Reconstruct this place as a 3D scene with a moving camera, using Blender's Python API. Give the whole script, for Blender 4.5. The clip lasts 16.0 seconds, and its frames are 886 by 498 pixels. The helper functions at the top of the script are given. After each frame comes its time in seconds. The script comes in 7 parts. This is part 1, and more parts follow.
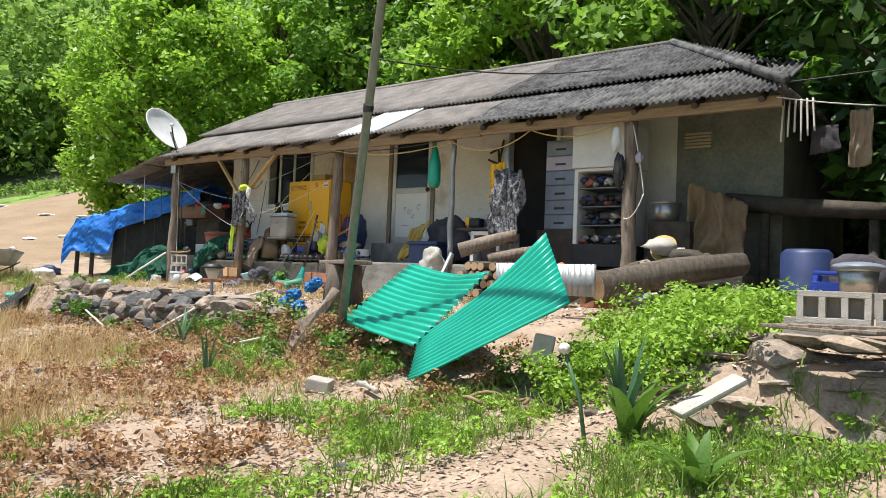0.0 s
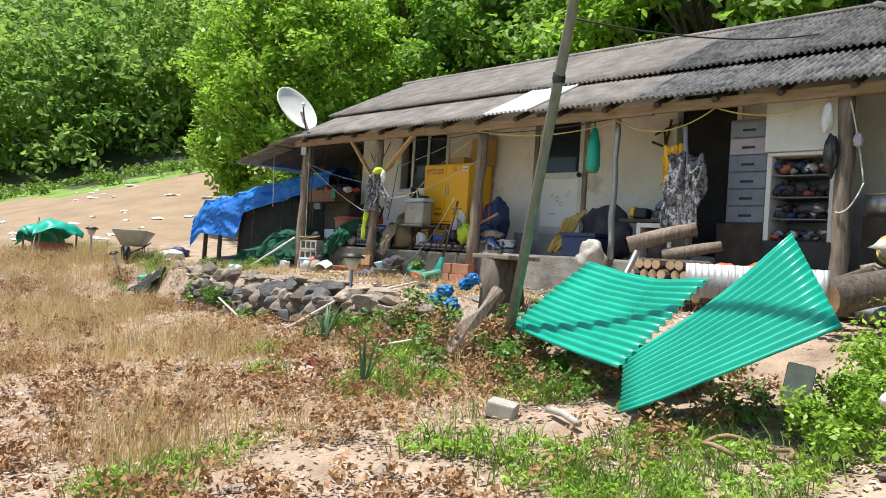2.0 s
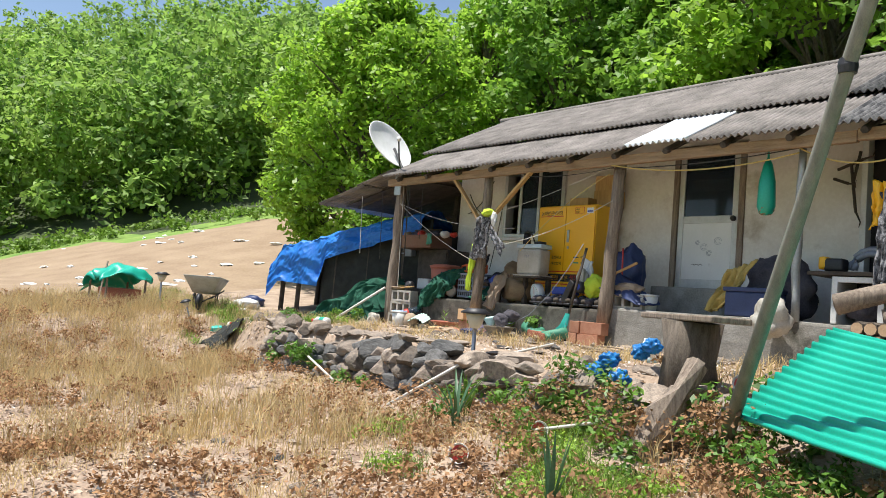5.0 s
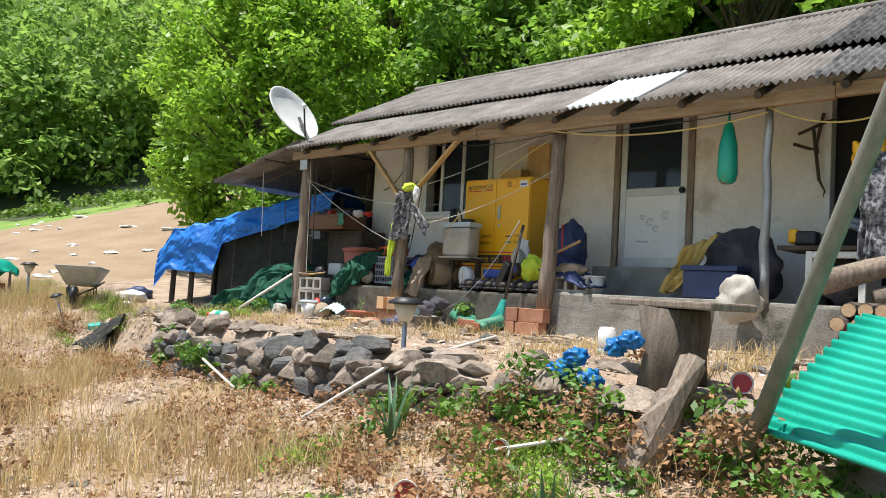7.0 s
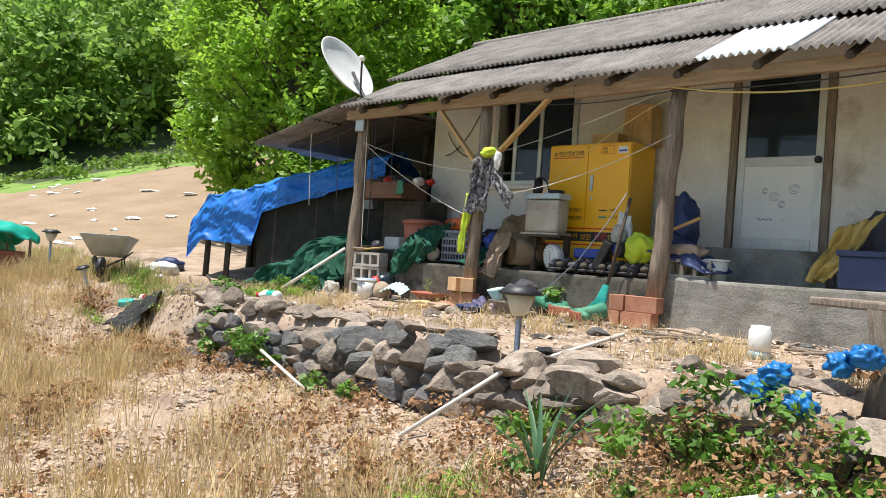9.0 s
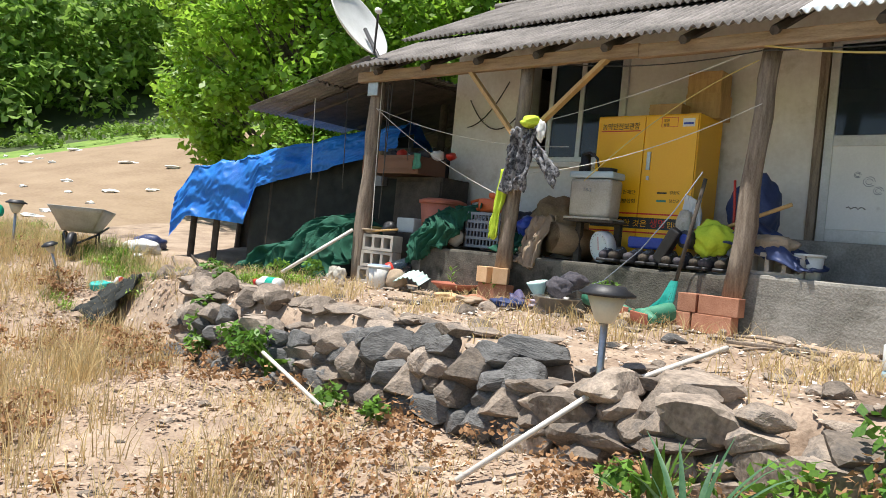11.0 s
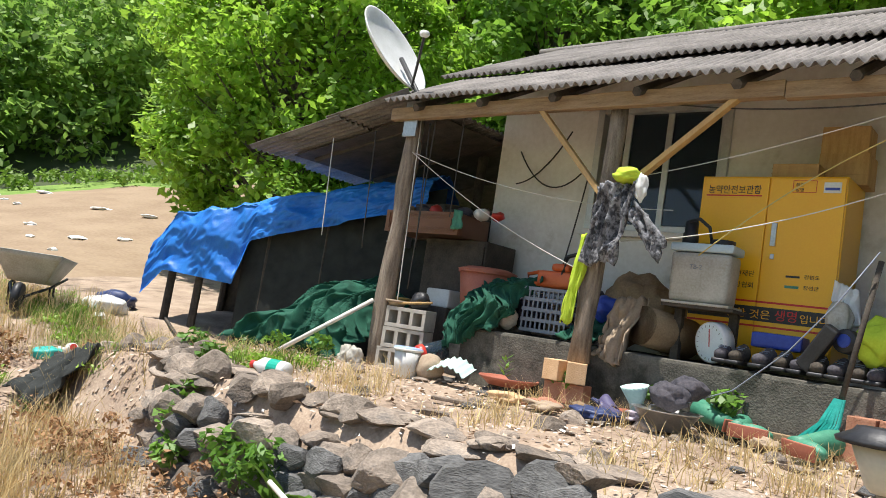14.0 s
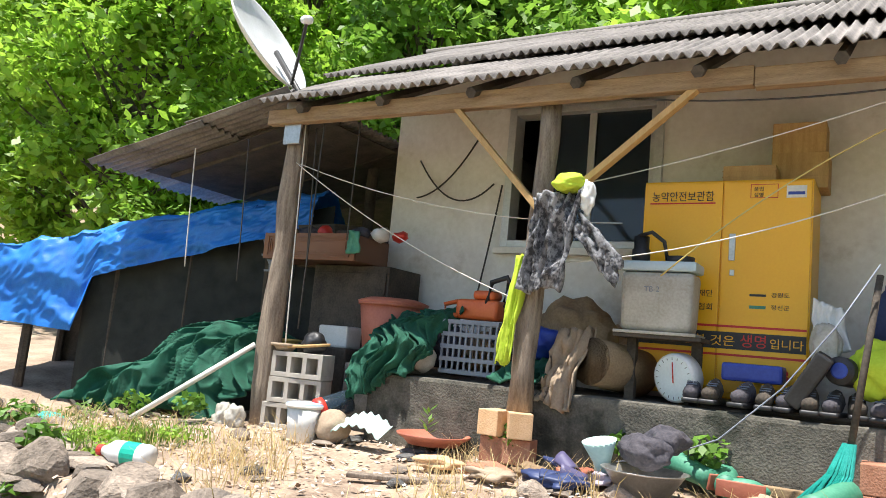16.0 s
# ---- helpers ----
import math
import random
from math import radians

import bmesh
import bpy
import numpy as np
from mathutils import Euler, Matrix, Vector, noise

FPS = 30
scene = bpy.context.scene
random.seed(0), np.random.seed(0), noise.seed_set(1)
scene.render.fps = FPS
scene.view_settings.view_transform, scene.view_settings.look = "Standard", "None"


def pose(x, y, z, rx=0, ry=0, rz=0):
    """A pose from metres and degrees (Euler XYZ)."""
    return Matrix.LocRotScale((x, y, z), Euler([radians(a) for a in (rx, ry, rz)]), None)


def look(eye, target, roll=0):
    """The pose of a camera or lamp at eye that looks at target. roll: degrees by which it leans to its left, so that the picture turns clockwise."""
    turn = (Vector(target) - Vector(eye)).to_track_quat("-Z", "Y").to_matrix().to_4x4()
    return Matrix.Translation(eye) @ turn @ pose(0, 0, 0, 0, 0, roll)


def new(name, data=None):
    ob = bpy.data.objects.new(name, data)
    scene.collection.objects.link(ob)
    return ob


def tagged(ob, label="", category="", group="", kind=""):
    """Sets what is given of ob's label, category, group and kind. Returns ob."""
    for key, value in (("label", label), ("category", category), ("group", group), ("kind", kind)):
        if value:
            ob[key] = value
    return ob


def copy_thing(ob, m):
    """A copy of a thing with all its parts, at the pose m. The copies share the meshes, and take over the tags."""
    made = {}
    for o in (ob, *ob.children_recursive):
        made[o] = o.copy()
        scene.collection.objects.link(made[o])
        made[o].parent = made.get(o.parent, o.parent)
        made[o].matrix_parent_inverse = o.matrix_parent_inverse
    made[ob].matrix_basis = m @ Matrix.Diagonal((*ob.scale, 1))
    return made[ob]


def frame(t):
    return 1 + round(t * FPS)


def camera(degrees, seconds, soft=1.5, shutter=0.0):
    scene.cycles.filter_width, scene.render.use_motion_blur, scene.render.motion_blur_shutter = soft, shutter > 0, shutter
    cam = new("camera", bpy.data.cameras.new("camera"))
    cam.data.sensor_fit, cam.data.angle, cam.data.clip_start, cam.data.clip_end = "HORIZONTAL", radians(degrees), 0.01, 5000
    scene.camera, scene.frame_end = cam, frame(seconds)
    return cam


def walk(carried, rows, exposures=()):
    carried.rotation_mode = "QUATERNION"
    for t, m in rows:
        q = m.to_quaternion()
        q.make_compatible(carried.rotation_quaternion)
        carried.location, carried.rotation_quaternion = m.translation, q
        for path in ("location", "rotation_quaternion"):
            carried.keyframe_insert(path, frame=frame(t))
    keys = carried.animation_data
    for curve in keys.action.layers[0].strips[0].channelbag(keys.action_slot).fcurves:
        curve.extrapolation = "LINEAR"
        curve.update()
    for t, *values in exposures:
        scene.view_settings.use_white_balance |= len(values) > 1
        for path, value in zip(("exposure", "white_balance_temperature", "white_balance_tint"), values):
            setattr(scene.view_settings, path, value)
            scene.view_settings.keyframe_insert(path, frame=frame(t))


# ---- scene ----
cam = camera(58.9, 16.0, 0.9)
METRES, EYE, TILT, LEAN, TURN = 11.0, 1.5, 0.0, 0.0, 38.0
START = (13.92, -9.12)
ROWS = [
    (0.0, 0.0, 0.0, 0.0, -0.08, 1.97, -2.25),
    (0.5, -0.0218, 0.0181, -0.0029, 1.37, 1.38, -2.04),
    (1.0, -0.0374, 0.0438, 0.0045, 3.93, 1.13, -2.69),
    (1.5, -0.0511, 0.0667, 0.0048, 5.48, 0.94, -3.18),
    (2.0, -0.0685, 0.0974, 0.0097, 7.37, 0.38, -3.59),
    (2.5, -0.0867, 0.1269, 0.0085, 10.93, -0.22, -3.56),
    (3.0, -0.1063, 0.1498, 0.0114, 12.6, -0.23, -3.92),
    (3.5, -0.1343, 0.1713, 0.0062, 10.88, -1.19, -2.4),
    (4.0, -0.1532, 0.1908, 0.0067, 11.28, 0.35, -2.76),
    (4.5, -0.1653, 0.2187, 0.0091, 12.89, 2.45, -4.14),
    (5.0, -0.1755, 0.2448, 0.0081, 11.26, 3.82, -4.6),
    (7.5, -0.2345, 0.394, 0.0135, 3.79, 2.88, -3.0),
    (8.0, -0.2585, 0.4236, 0.017, 5.66, 3.01, -3.23),
    (8.5, -0.2817, 0.4498, 0.0146, 5.55, 1.8, -4.17),
    (9.0, -0.3005, 0.4751, 0.0188, 4.96, 0.7, -4.07),
    (11.5, -0.3688, 0.6172, 0.0171, 3.05, -0.66, -6.06),
    (12.0, -0.3858, 0.6433, 0.0155, 1.93, 1.88, -7.3),
    (12.5, -0.4026, 0.6704, 0.0195, 1.23, 3.39, -7.65),
    (13.0, -0.4064, 0.6975, 0.017, 2.48, 3.25, -8.1),
    (13.5, -0.4108, 0.7256, 0.0188, 3.03, 3.91, -9.46),
    (14.0, -0.4268, 0.7538, 0.0179, 1.5, 4.89, -8.67),
    (14.5, -0.4357, 0.7789, 0.0215, -0.09, 5.33, -6.9),
    (15.0, -0.4359, 0.8115, 0.0269, -1.19, 5.65, -6.21),
    (15.5, -0.4418, 0.8364, 0.0301, -4.07, 6.01, -6.21),
    (16.0, -0.457, 0.8622, 0.0315, -8.4, 7.29, -5.27),
]
walk(cam, [(t, pose(START[0], START[1], EYE, TILT, LEAN, TURN) @ pose(METRES * x, METRES * y, METRES * z, 90 + pitch, roll, yaw)) for t, x, y, z, yaw, pitch, roll in ROWS],
     exposures=[(0.0, 0.5), (14.5, 0.52), (15.5, 0.72), (16.0, 0.95)])

# ---- world, sun ----
world = bpy.data.worlds.new("sky")
scene.world = world
world.use_nodes = True
wn = world.node_tree.nodes
sky = wn.new("ShaderNodeTexSky")
sky.sky_type, sky.sun_disc = "NISHITA", False
SUN = Vector((-0.16, -0.30, 1.25)).normalized()
sky.sun_elevation = math.asin(SUN.z)
sky.sun_rotation = math.atan2(SUN.x, SUN.y)
wn["Background"].inputs[1].default_value = 0.115
world.node_tree.links.new(sky.outputs[0], wn["Background"].inputs[0])
lamp = bpy.data.lights.new("sun", "SUN")
lamp.energy, lamp.angle, lamp.color = 5.0, radians(0.55), (1.0, 0.965, 0.91)
sun = new("sun", lamp)
sun.matrix_world = look(SUN * 60, (0, 0, 0))


# ---- materials ----
def mat(name, c1, c2, scale=8.0, rough=0.8, bump=0.3, metal=0.0, fine=60.0, vary=0.0, stain=None, stretch=(1, 1, 1), lo=0.35, hi=0.65, trans=0.0, spec=0.5, island=0.0):
    """Two colours mixed by coarse and fine noise, with an optional stain colour, random shift and relief."""
    m = bpy.data.materials.new(name)
    m.use_nodes = True
    n, l = m.node_tree.nodes, m.node_tree.links
    b = n["Principled BSDF"]
    co = n.new("ShaderNodeTexCoord")
    mp = n.new("ShaderNodeMapping")
    mp.inputs["Scale"].default_value = stretch
    l.new(co.outputs["Object"], mp.inputs[0])
    src = mp.outputs[0]
    n1 = n.new("ShaderNodeTexNoise")
    n1.inputs["Scale"].default_value, n1.inputs["Detail"].default_value = scale, 6
    l.new(src, n1.inputs["Vector"])
    n2 = n.new("ShaderNodeTexNoise")
    n2.inputs["Scale"].default_value, n2.inputs["Detail"].default_value = fine, 3
    l.new(src, n2.inputs["Vector"])
    add = n.new("ShaderNodeMix")
    add.inputs[0].default_value = 0.4
    l.new(n1.outputs[0], add.inputs[2])
    l.new(n2.outputs[0], add.inputs[3])
    ramp = n.new("ShaderNodeMapRange")
    ramp.inputs[1].default_value, ramp.inputs[2].default_value = lo, hi
    l.new(add.outputs[0], ramp.inputs[0])
    mix = n.new("ShaderNodeMix")
    mix.data_type = "RGBA"
    mix.inputs[6].default_value, mix.inputs[7].default_value = (*c1, 1), (*c2, 1)
    l.new(ramp.outputs[0], mix.inputs[0])
    out = mix.outputs[2]
    if stain:
        n3 = n.new("ShaderNodeTexNoise")
        n3.inputs["Scale"].default_value, n3.inputs["Detail"].default_value, n3.inputs["Roughness"].default_value = stain[1], 7, 0.65
        l.new(src, n3.inputs["Vector"])
        r3 = n.new("ShaderNodeMapRange")
        r3.inputs[1].default_value, r3.inputs[2].default_value = stain[2], stain[2] + 0.14
        l.new(n3.outputs[0], r3.inputs[0])
        mx = n.new("ShaderNodeMix")
        mx.data_type = "RGBA"
        mx.inputs[7].default_value = (*stain[0], 1)
        l.new(r3.outputs[0], mx.inputs[0])
        l.new(out, mx.inputs[6])
        out = mx.outputs[2]
    if vary or island:
        hs = n.new("ShaderNodeHueSaturation")
        mr = n.new("ShaderNodeMapRange")
        k = vary or island
        mr.inputs[3].default_value, mr.inputs[4].default_value = 1 - k, 1 + k
        if island:
            rnd = n.new("ShaderNodeNewGeometry").outputs["Random Per Island"]
        else:
            rnd = n.new("ShaderNodeObjectInfo").outputs["Random"]
        l.new(rnd, mr.inputs[0])
        l.new(mr.outputs[0], hs.inputs["Value"])
        l.new(out, hs.inputs["Color"])
        out = hs.outputs[0]
    l.new(out, b.inputs["Base Color"])
    b.inputs["Roughness"].default_value, b.inputs["Metallic"].default_value = rough, metal
    b.inputs["Specular IOR Level"].default_value = spec
    if bump:
        bp = n.new("ShaderNodeBump")
        bp.inputs["Strength"].default_value, bp.inputs["Distance"].default_value = bump, 0.02
        l.new(add.outputs[0], bp.inputs["Height"])
        l.new(bp.outputs[0], b.inputs["Normal"])
    if trans:
        tr = n.new("ShaderNodeBsdfTranslucent")
        l.new(out, tr.inputs[0])
        ms = n.new("ShaderNodeMixShader")
        ms.inputs[0].default_value = trans
        l.new(b.outputs[0], ms.inputs[1])
        l.new(tr.outputs[0], ms.inputs[2])
        l.new(ms.outputs[0], n["Material Output"].inputs[0])
    return m


M = {}
M["soil"] = mat("dry_soil", (0.23, 0.16, 0.11), (0.45, 0.345, 0.25), 3, 0.95, 0.9, fine=45, stain=((0.10, 0.068, 0.045), 1.1, 0.56))
M["plaster"] = mat("old_plaster", (0.70, 0.66, 0.59), (0.84, 0.81, 0.75), 2.2, 0.92, 0.25, fine=25, stain=((0.50, 0.44, 0.35), 1.5, 0.57))
# Greenish plaster with the shade at the cottage end put into the colour.
M["plaster2"] = mat("shade_darkened_plaster", (0.15, 0.16, 0.13), (0.28, 0.285, 0.24), 2.2, 0.92, 0.25, fine=25, stain=((0.15, 0.14, 0.11), 1.3, 0.58))
M["concrete"] = mat("concrete", (0.17, 0.16, 0.135), (0.36, 0.34, 0.30), 4, 0.92, 0.6, stain=((0.085, 0.085, 0.065), 2.2, 0.52))
M["block"] = mat("cement_block", (0.36, 0.33, 0.28), (0.52, 0.48, 0.42), 9, 0.95, 0.6, fine=120, vary=0.1)
M["asb"] = mat("weathered_roof_sheet", (0.125, 0.112, 0.10), (0.285, 0.255, 0.23), 3.5, 0.9, 0.5, vary=0.13, fine=40, stain=((0.09, 0.082, 0.075), 1.6, 0.60))
# Darker, more mottled sheet for the right end of the roof.
M["asbdark"] = mat("dark_mottled_roof_sheet", (0.028, 0.028, 0.030), (0.16, 0.155, 0.15), 5, 0.9, 0.5, vary=0.2, fine=30, lo=0.4, hi=0.6)
M["sheetwhite"] = mat("pale_plastic_sheet", (0.62, 0.66, 0.68), (0.72, 0.76, 0.78), 2, 0.5, 0.1)
M["wood"] = mat("weathered_wood", (0.13, 0.095, 0.07), (0.36, 0.29, 0.22), 6, 0.85, 0.6, stretch=(6, 6, 0.7), vary=0.12)
M["pinewood"] = mat("new_pine", (0.42, 0.25, 0.09), (0.58, 0.38, 0.16), 6, 0.75, 0.25, stretch=(5, 5, 0.8), vary=0.1)
M["beam"] = mat("eave_board", (0.22, 0.14, 0.075), (0.42, 0.29, 0.17), 5, 0.8, 0.4, stretch=(0.7, 6, 6))
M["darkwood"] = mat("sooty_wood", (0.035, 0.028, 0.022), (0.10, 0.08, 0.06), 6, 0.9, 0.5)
# Near-black colour that stands in for the darkness of unlit hollows.
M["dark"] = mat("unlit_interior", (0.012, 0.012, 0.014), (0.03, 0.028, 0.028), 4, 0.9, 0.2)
M["alu"] = mat("aluminium_frame", (0.50, 0.50, 0.48), (0.64, 0.64, 0.62), 8, 0.45, 0.1, metal=0.35)
M["white"] = mat("dirty_white_plastic", (0.66, 0.66, 0.62), (0.80, 0.80, 0.77), 5, 0.5, 0.1, stain=((0.42, 0.39, 0.33), 3, 0.62))
M["panel"] = mat("white_door_panel", (0.74, 0.75, 0.73), (0.82, 0.83, 0.81), 3, 0.45, 0.05, stain=((0.55, 0.55, 0.53), 4, 0.68))
M["yellow"] = mat("yellow_paint", (0.88, 0.44, 0.008), (0.93, 0.50, 0.012), 2, 0.35, 0.03, stain=((0.62, 0.33, 0.03), 3, 0.70))
M["tarp"] = mat("blue_tarpaulin", (0.008, 0.13, 0.52), (0.02, 0.22, 0.68), 4, 0.5, 0.3, fine=90, stain=((0.10, 0.25, 0.55), 6, 0.68))
M["gsheet"] = mat("green_painted_tin", (0.008, 0.33, 0.23), (0.018, 0.43, 0.30), 2.5, 0.33, 0.08, stain=((0.10, 0.38, 0.30), 7, 0.68))
M["net"] = mat("dark_green_cloth", (0.006, 0.055, 0.032), (0.015, 0.12, 0.07), 8, 0.9, 0.5, fine=200)
M["black"] = mat("black_plastic", (0.012, 0.012, 0.013), (0.03, 0.03, 0.032), 8, 0.5, 0.15)
M["blackmesh"] = mat("black_shade_cloth", (0.012, 0.014, 0.012), (0.035, 0.038, 0.033), 6, 0.9, 0.4, fine=150)
M["steel"] = mat("dull_steel", (0.36, 0.35, 0.33), (0.55, 0.54, 0.52), 7, 0.35, 0.1, metal=0.8)
M["greymetal"] = mat("galvanised_tube", (0.34, 0.35, 0.34), (0.48, 0.48, 0.47), 7, 0.5, 0.1, metal=0.4)
M["polemat"] = mat("grey_green_pole", (0.15, 0.155, 0.125), (0.26, 0.255, 0.21), 5, 0.8, 0.4, stretch=(4, 4, 0.7))
M["terracotta"] = mat("terracotta_plastic", (0.34, 0.10, 0.06), (0.44, 0.15, 0.09), 5, 0.6, 0.1)
M["brick"] = mat("red_brick", (0.36, 0.15, 0.085), (0.52, 0.26, 0.16), 9, 0.9, 0.5, vary=0.15, fine=90)
M["firebrick"] = mat("buff_brick", (0.60, 0.36, 0.18), (0.72, 0.48, 0.28), 9, 0.9, 0.4, vary=0.1, fine=90)
M["bluebag"] = mat("blue_plastic_bag", (0.01, 0.14, 0.45), (0.03, 0.28, 0.62), 6, 0.38, 0.3, trans=0.2)
M["navy"] = mat("navy_plastic", (0.02, 0.035, 0.10), (0.04, 0.06, 0.16), 5, 0.5, 0.1)
M["blue"] = mat("blue_plastic", (0.015, 0.04, 0.28), (0.03, 0.07, 0.40), 5, 0.4, 0.1)
M["greyplastic"] = mat("blue_grey_plastic", (0.16, 0.18, 0.22), (0.24, 0.27, 0.32), 5, 0.45, 0.1)
M["lilac"] = mat("lilac_plastic", (0.40, 0.34, 0.40), (0.48, 0.42, 0.48), 5, 0.45, 0.1)
M["camo"] = mat("grey_camouflage_cloth", (0.05, 0.05, 0.055), (0.27, 0.27, 0.28), 18, 0.95, 0.3, fine=45, lo=0.44, hi=0.56)
M["cloth"] = mat("dark_cloth", (0.03, 0.03, 0.04), (0.10, 0.09, 0.10), 5, 0.95, 0.5)
M["tancloth"] = mat("tan_cloth", (0.30, 0.22, 0.15), (0.44, 0.34, 0.24), 5, 0.95, 0.4)
M["brownbag"] = mat("brown_sack", (0.20, 0.13, 0.07), (0.33, 0.23, 0.13), 5, 0.95, 0.4)
M["hivis"] = mat("lime_cloth", (0.42, 0.58, 0.03), (0.55, 0.70, 0.06), 6, 0.9, 0.2)
M["red"] = mat("red_plastic", (0.50, 0.03, 0.02), (0.62, 0.05, 0.03), 5, 0.4, 0.05)
M["orange"] = mat("orange_plastic", (0.55, 0.10, 0.025), (0.65, 0.15, 0.04), 5, 0.45, 0.1)
M["teal"] = mat("teal_bristle", (0.02, 0.36, 0.30), (0.05, 0.52, 0.44), 8, 0.5, 0.2)
M["mint"] = mat("pale_mint_slate", (0.42, 0.62, 0.56), (0.55, 0.72, 0.66), 5, 0.6, 0.2)
M["bootgreen"] = mat("green_rubber", (0.04, 0.20, 0.12), (0.09, 0.30, 0.19), 5, 0.55, 0.1)
M["rope"] = mat("white_cord", (0.60, 0.57, 0.50), (0.72, 0.69, 0.62), 20, 0.9, 0.1)
M["wire"] = mat("dark_cable", (0.02, 0.018, 0.016), (0.06, 0.05, 0.04), 20, 0.6, 0.0)
M["yellowcord"] = mat("yellow_cable", (0.50, 0.38, 0.10), (0.60, 0.46, 0.16), 20, 0.6, 0.0)
M["rock"] = mat("grey_brown_fieldstone", (0.13, 0.105, 0.082), (0.36, 0.29, 0.225), 3.5, 0.92, 0.9, vary=0.4, fine=22, stain=((0.085, 0.08, 0.075), 1.7, 0.55))
M["darkrock"] = mat("dark_slate", (0.06, 0.058, 0.055), (0.19, 0.185, 0.175), 4, 0.85, 0.9, vary=0.25, fine=20, stretch=(1, 1, 3))
M["bark"] = mat("bark", (0.07, 0.055, 0.04), (0.19, 0.155, 0.12), 6, 0.95, 0.9, stretch=(4, 4, 0.8))
M["logend"] = mat("sawn_log_end", (0.40, 0.26, 0.14), (0.55, 0.39, 0.24), 9, 0.9, 0.4)
M["paper"] = mat("pale_litter", (0.50, 0.46, 0.40), (0.72, 0.69, 0.63), 5, 0.8, 0.1, island=0.25)
M["chip"] = mat("dead_leaf_litter", (0.30, 0.20, 0.13), (0.55, 0.43, 0.33), 5, 0.95, 0.1, island=0.4)
M["straw"] = mat("dry_grass", (0.52, 0.38, 0.17), (0.70, 0.56, 0.30), 2, 0.9, 0, island=0.3, trans=0.3)
M["deadweed"] = mat("withered_weed", (0.26, 0.14, 0.07), (0.42, 0.25, 0.12), 3, 0.95, 0, island=0.35, trans=0.25)
M["grass"] = mat("fresh_grass", (0.11, 0.20, 0.025), (0.22, 0.34, 0.05), 2, 0.6, 0, island=0.3, trans=0.35)
M["weed"] = mat("fresh_weed_leaf", (0.07, 0.17, 0.02), (0.17, 0.32, 0.04), 2, 0.5, 0, island=0.35, trans=0.35)
M["leek"] = mat("bluish_leek_leaf", (0.05, 0.13, 0.06), (0.11, 0.22, 0.10), 4, 0.5, 0, trans=0.2)
M["leafa"] = mat("bright_tree_leaf", (0.22, 0.40, 0.035), (0.37, 0.57, 0.07), 0.6, 0.45, 0, island=0.35, trans=0.6)
M["leafb"] = mat("green_tree_leaf", (0.13, 0.28, 0.03), (0.27, 0.45, 0.06), 0.4, 0.5, 0, island=0.35, trans=0.5)
M["leafc"] = mat("wooded_slope_leaf", (0.16, 0.30, 0.055), (0.37, 0.53, 0.11), 0.09, 0.6, 0, island=0.4, trans=0.5)
M["lime"] = mat("lime_weed_leaf", (0.20, 0.37, 0.03), (0.36, 0.54, 0.07), 2, 0.5, 0, island=0.3, trans=0.4)
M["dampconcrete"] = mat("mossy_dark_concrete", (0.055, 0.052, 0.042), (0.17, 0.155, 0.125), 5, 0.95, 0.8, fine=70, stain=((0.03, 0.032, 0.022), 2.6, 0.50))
M["turf"] = mat("meadow_turf", (0.10, 0.20, 0.03), (0.24, 0.33, 0.07), 1.2, 0.95, 0.4)
M["forest"] = mat("forest_floor", (0.03, 0.045, 0.015), (0.07, 0.09, 0.03), 1.2, 0.95, 0.4)
# Darker copy of the tree leaf, with shade put into the colour.
M["leafd"] = mat("shade_darkened_tree_leaf", (0.04, 0.10, 0.015), (0.09, 0.19, 0.03), 0.4, 0.55, 0, island=0.35, trans=0.3)
M["grimy"] = mat("grimy_plastic", (0.34, 0.31, 0.25), (0.52, 0.50, 0.44), 5, 0.6, 0.15, stain=((0.22, 0.19, 0.14), 3, 0.58))
M["sack"] = mat("faded_yellow_sack", (0.36, 0.27, 0.07), (0.52, 0.40, 0.13), 5, 0.8, 0.3)
M["field"] = mat("bare_field_soil", (0.24, 0.165, 0.10), (0.34, 0.25, 0.16), 0.8, 0.95, 0.4, fine=12)


def solid(name, col, rough=0.5, metal=0.0):
    m = mat(name, col, tuple(min(1, c * 1.15 + 0.004) for c in col), 6, rough, 0.05, metal)
    return m


def glass(name):
    m = bpy.data.materials.new(name)
    m.use_nodes = True
    b = m.node_tree.nodes["Principled BSDF"]
    b.inputs["Base Color"].default_value = (0.03, 0.045, 0.06, 1)
    b.inputs["Roughness"].default_value = 0.06
    b.inputs["Alpha"].default_value = 0.75
    return m


M["glass"] = glass("dusty_window_glass")
M["ink"] = solid("black_ink", (0.015, 0.015, 0.015))
M["redink"] = solid("red_ink", (0.55, 0.02, 0.015))


# ---- mesh helpers ----
def part(name, bm, material, parent=None, label="", smooth=False):
    me = bpy.data.meshes.new(name)
    bm.to_mesh(me)
    bm.free()
    if smooth:
        me.polygons.foreach_set("use_smooth", [True] * len(me.polygons))
    me.materials.append(material)
    ob = new(name, me)
    if parent:
        ob.parent = parent
    if label:
        ob["label"] = label
    return ob


def empty(name, label, category, at=(0, 0, 0), group="", kind="", rz=0.0):
    ob = new(name)
    ob.empty_display_size = 0.1
    ob.matrix_world = pose(*at, 0, 0, rz)
    return tagged(ob, label, category, group, kind)


def thing(name, bm, material, label, category, smooth=False, group="", kind="", at=None):
    ob = part(name, bm, material, None, "", smooth)
    if at is not None:
        ob.matrix_world = at
    return tagged(ob, label, category, group, kind)


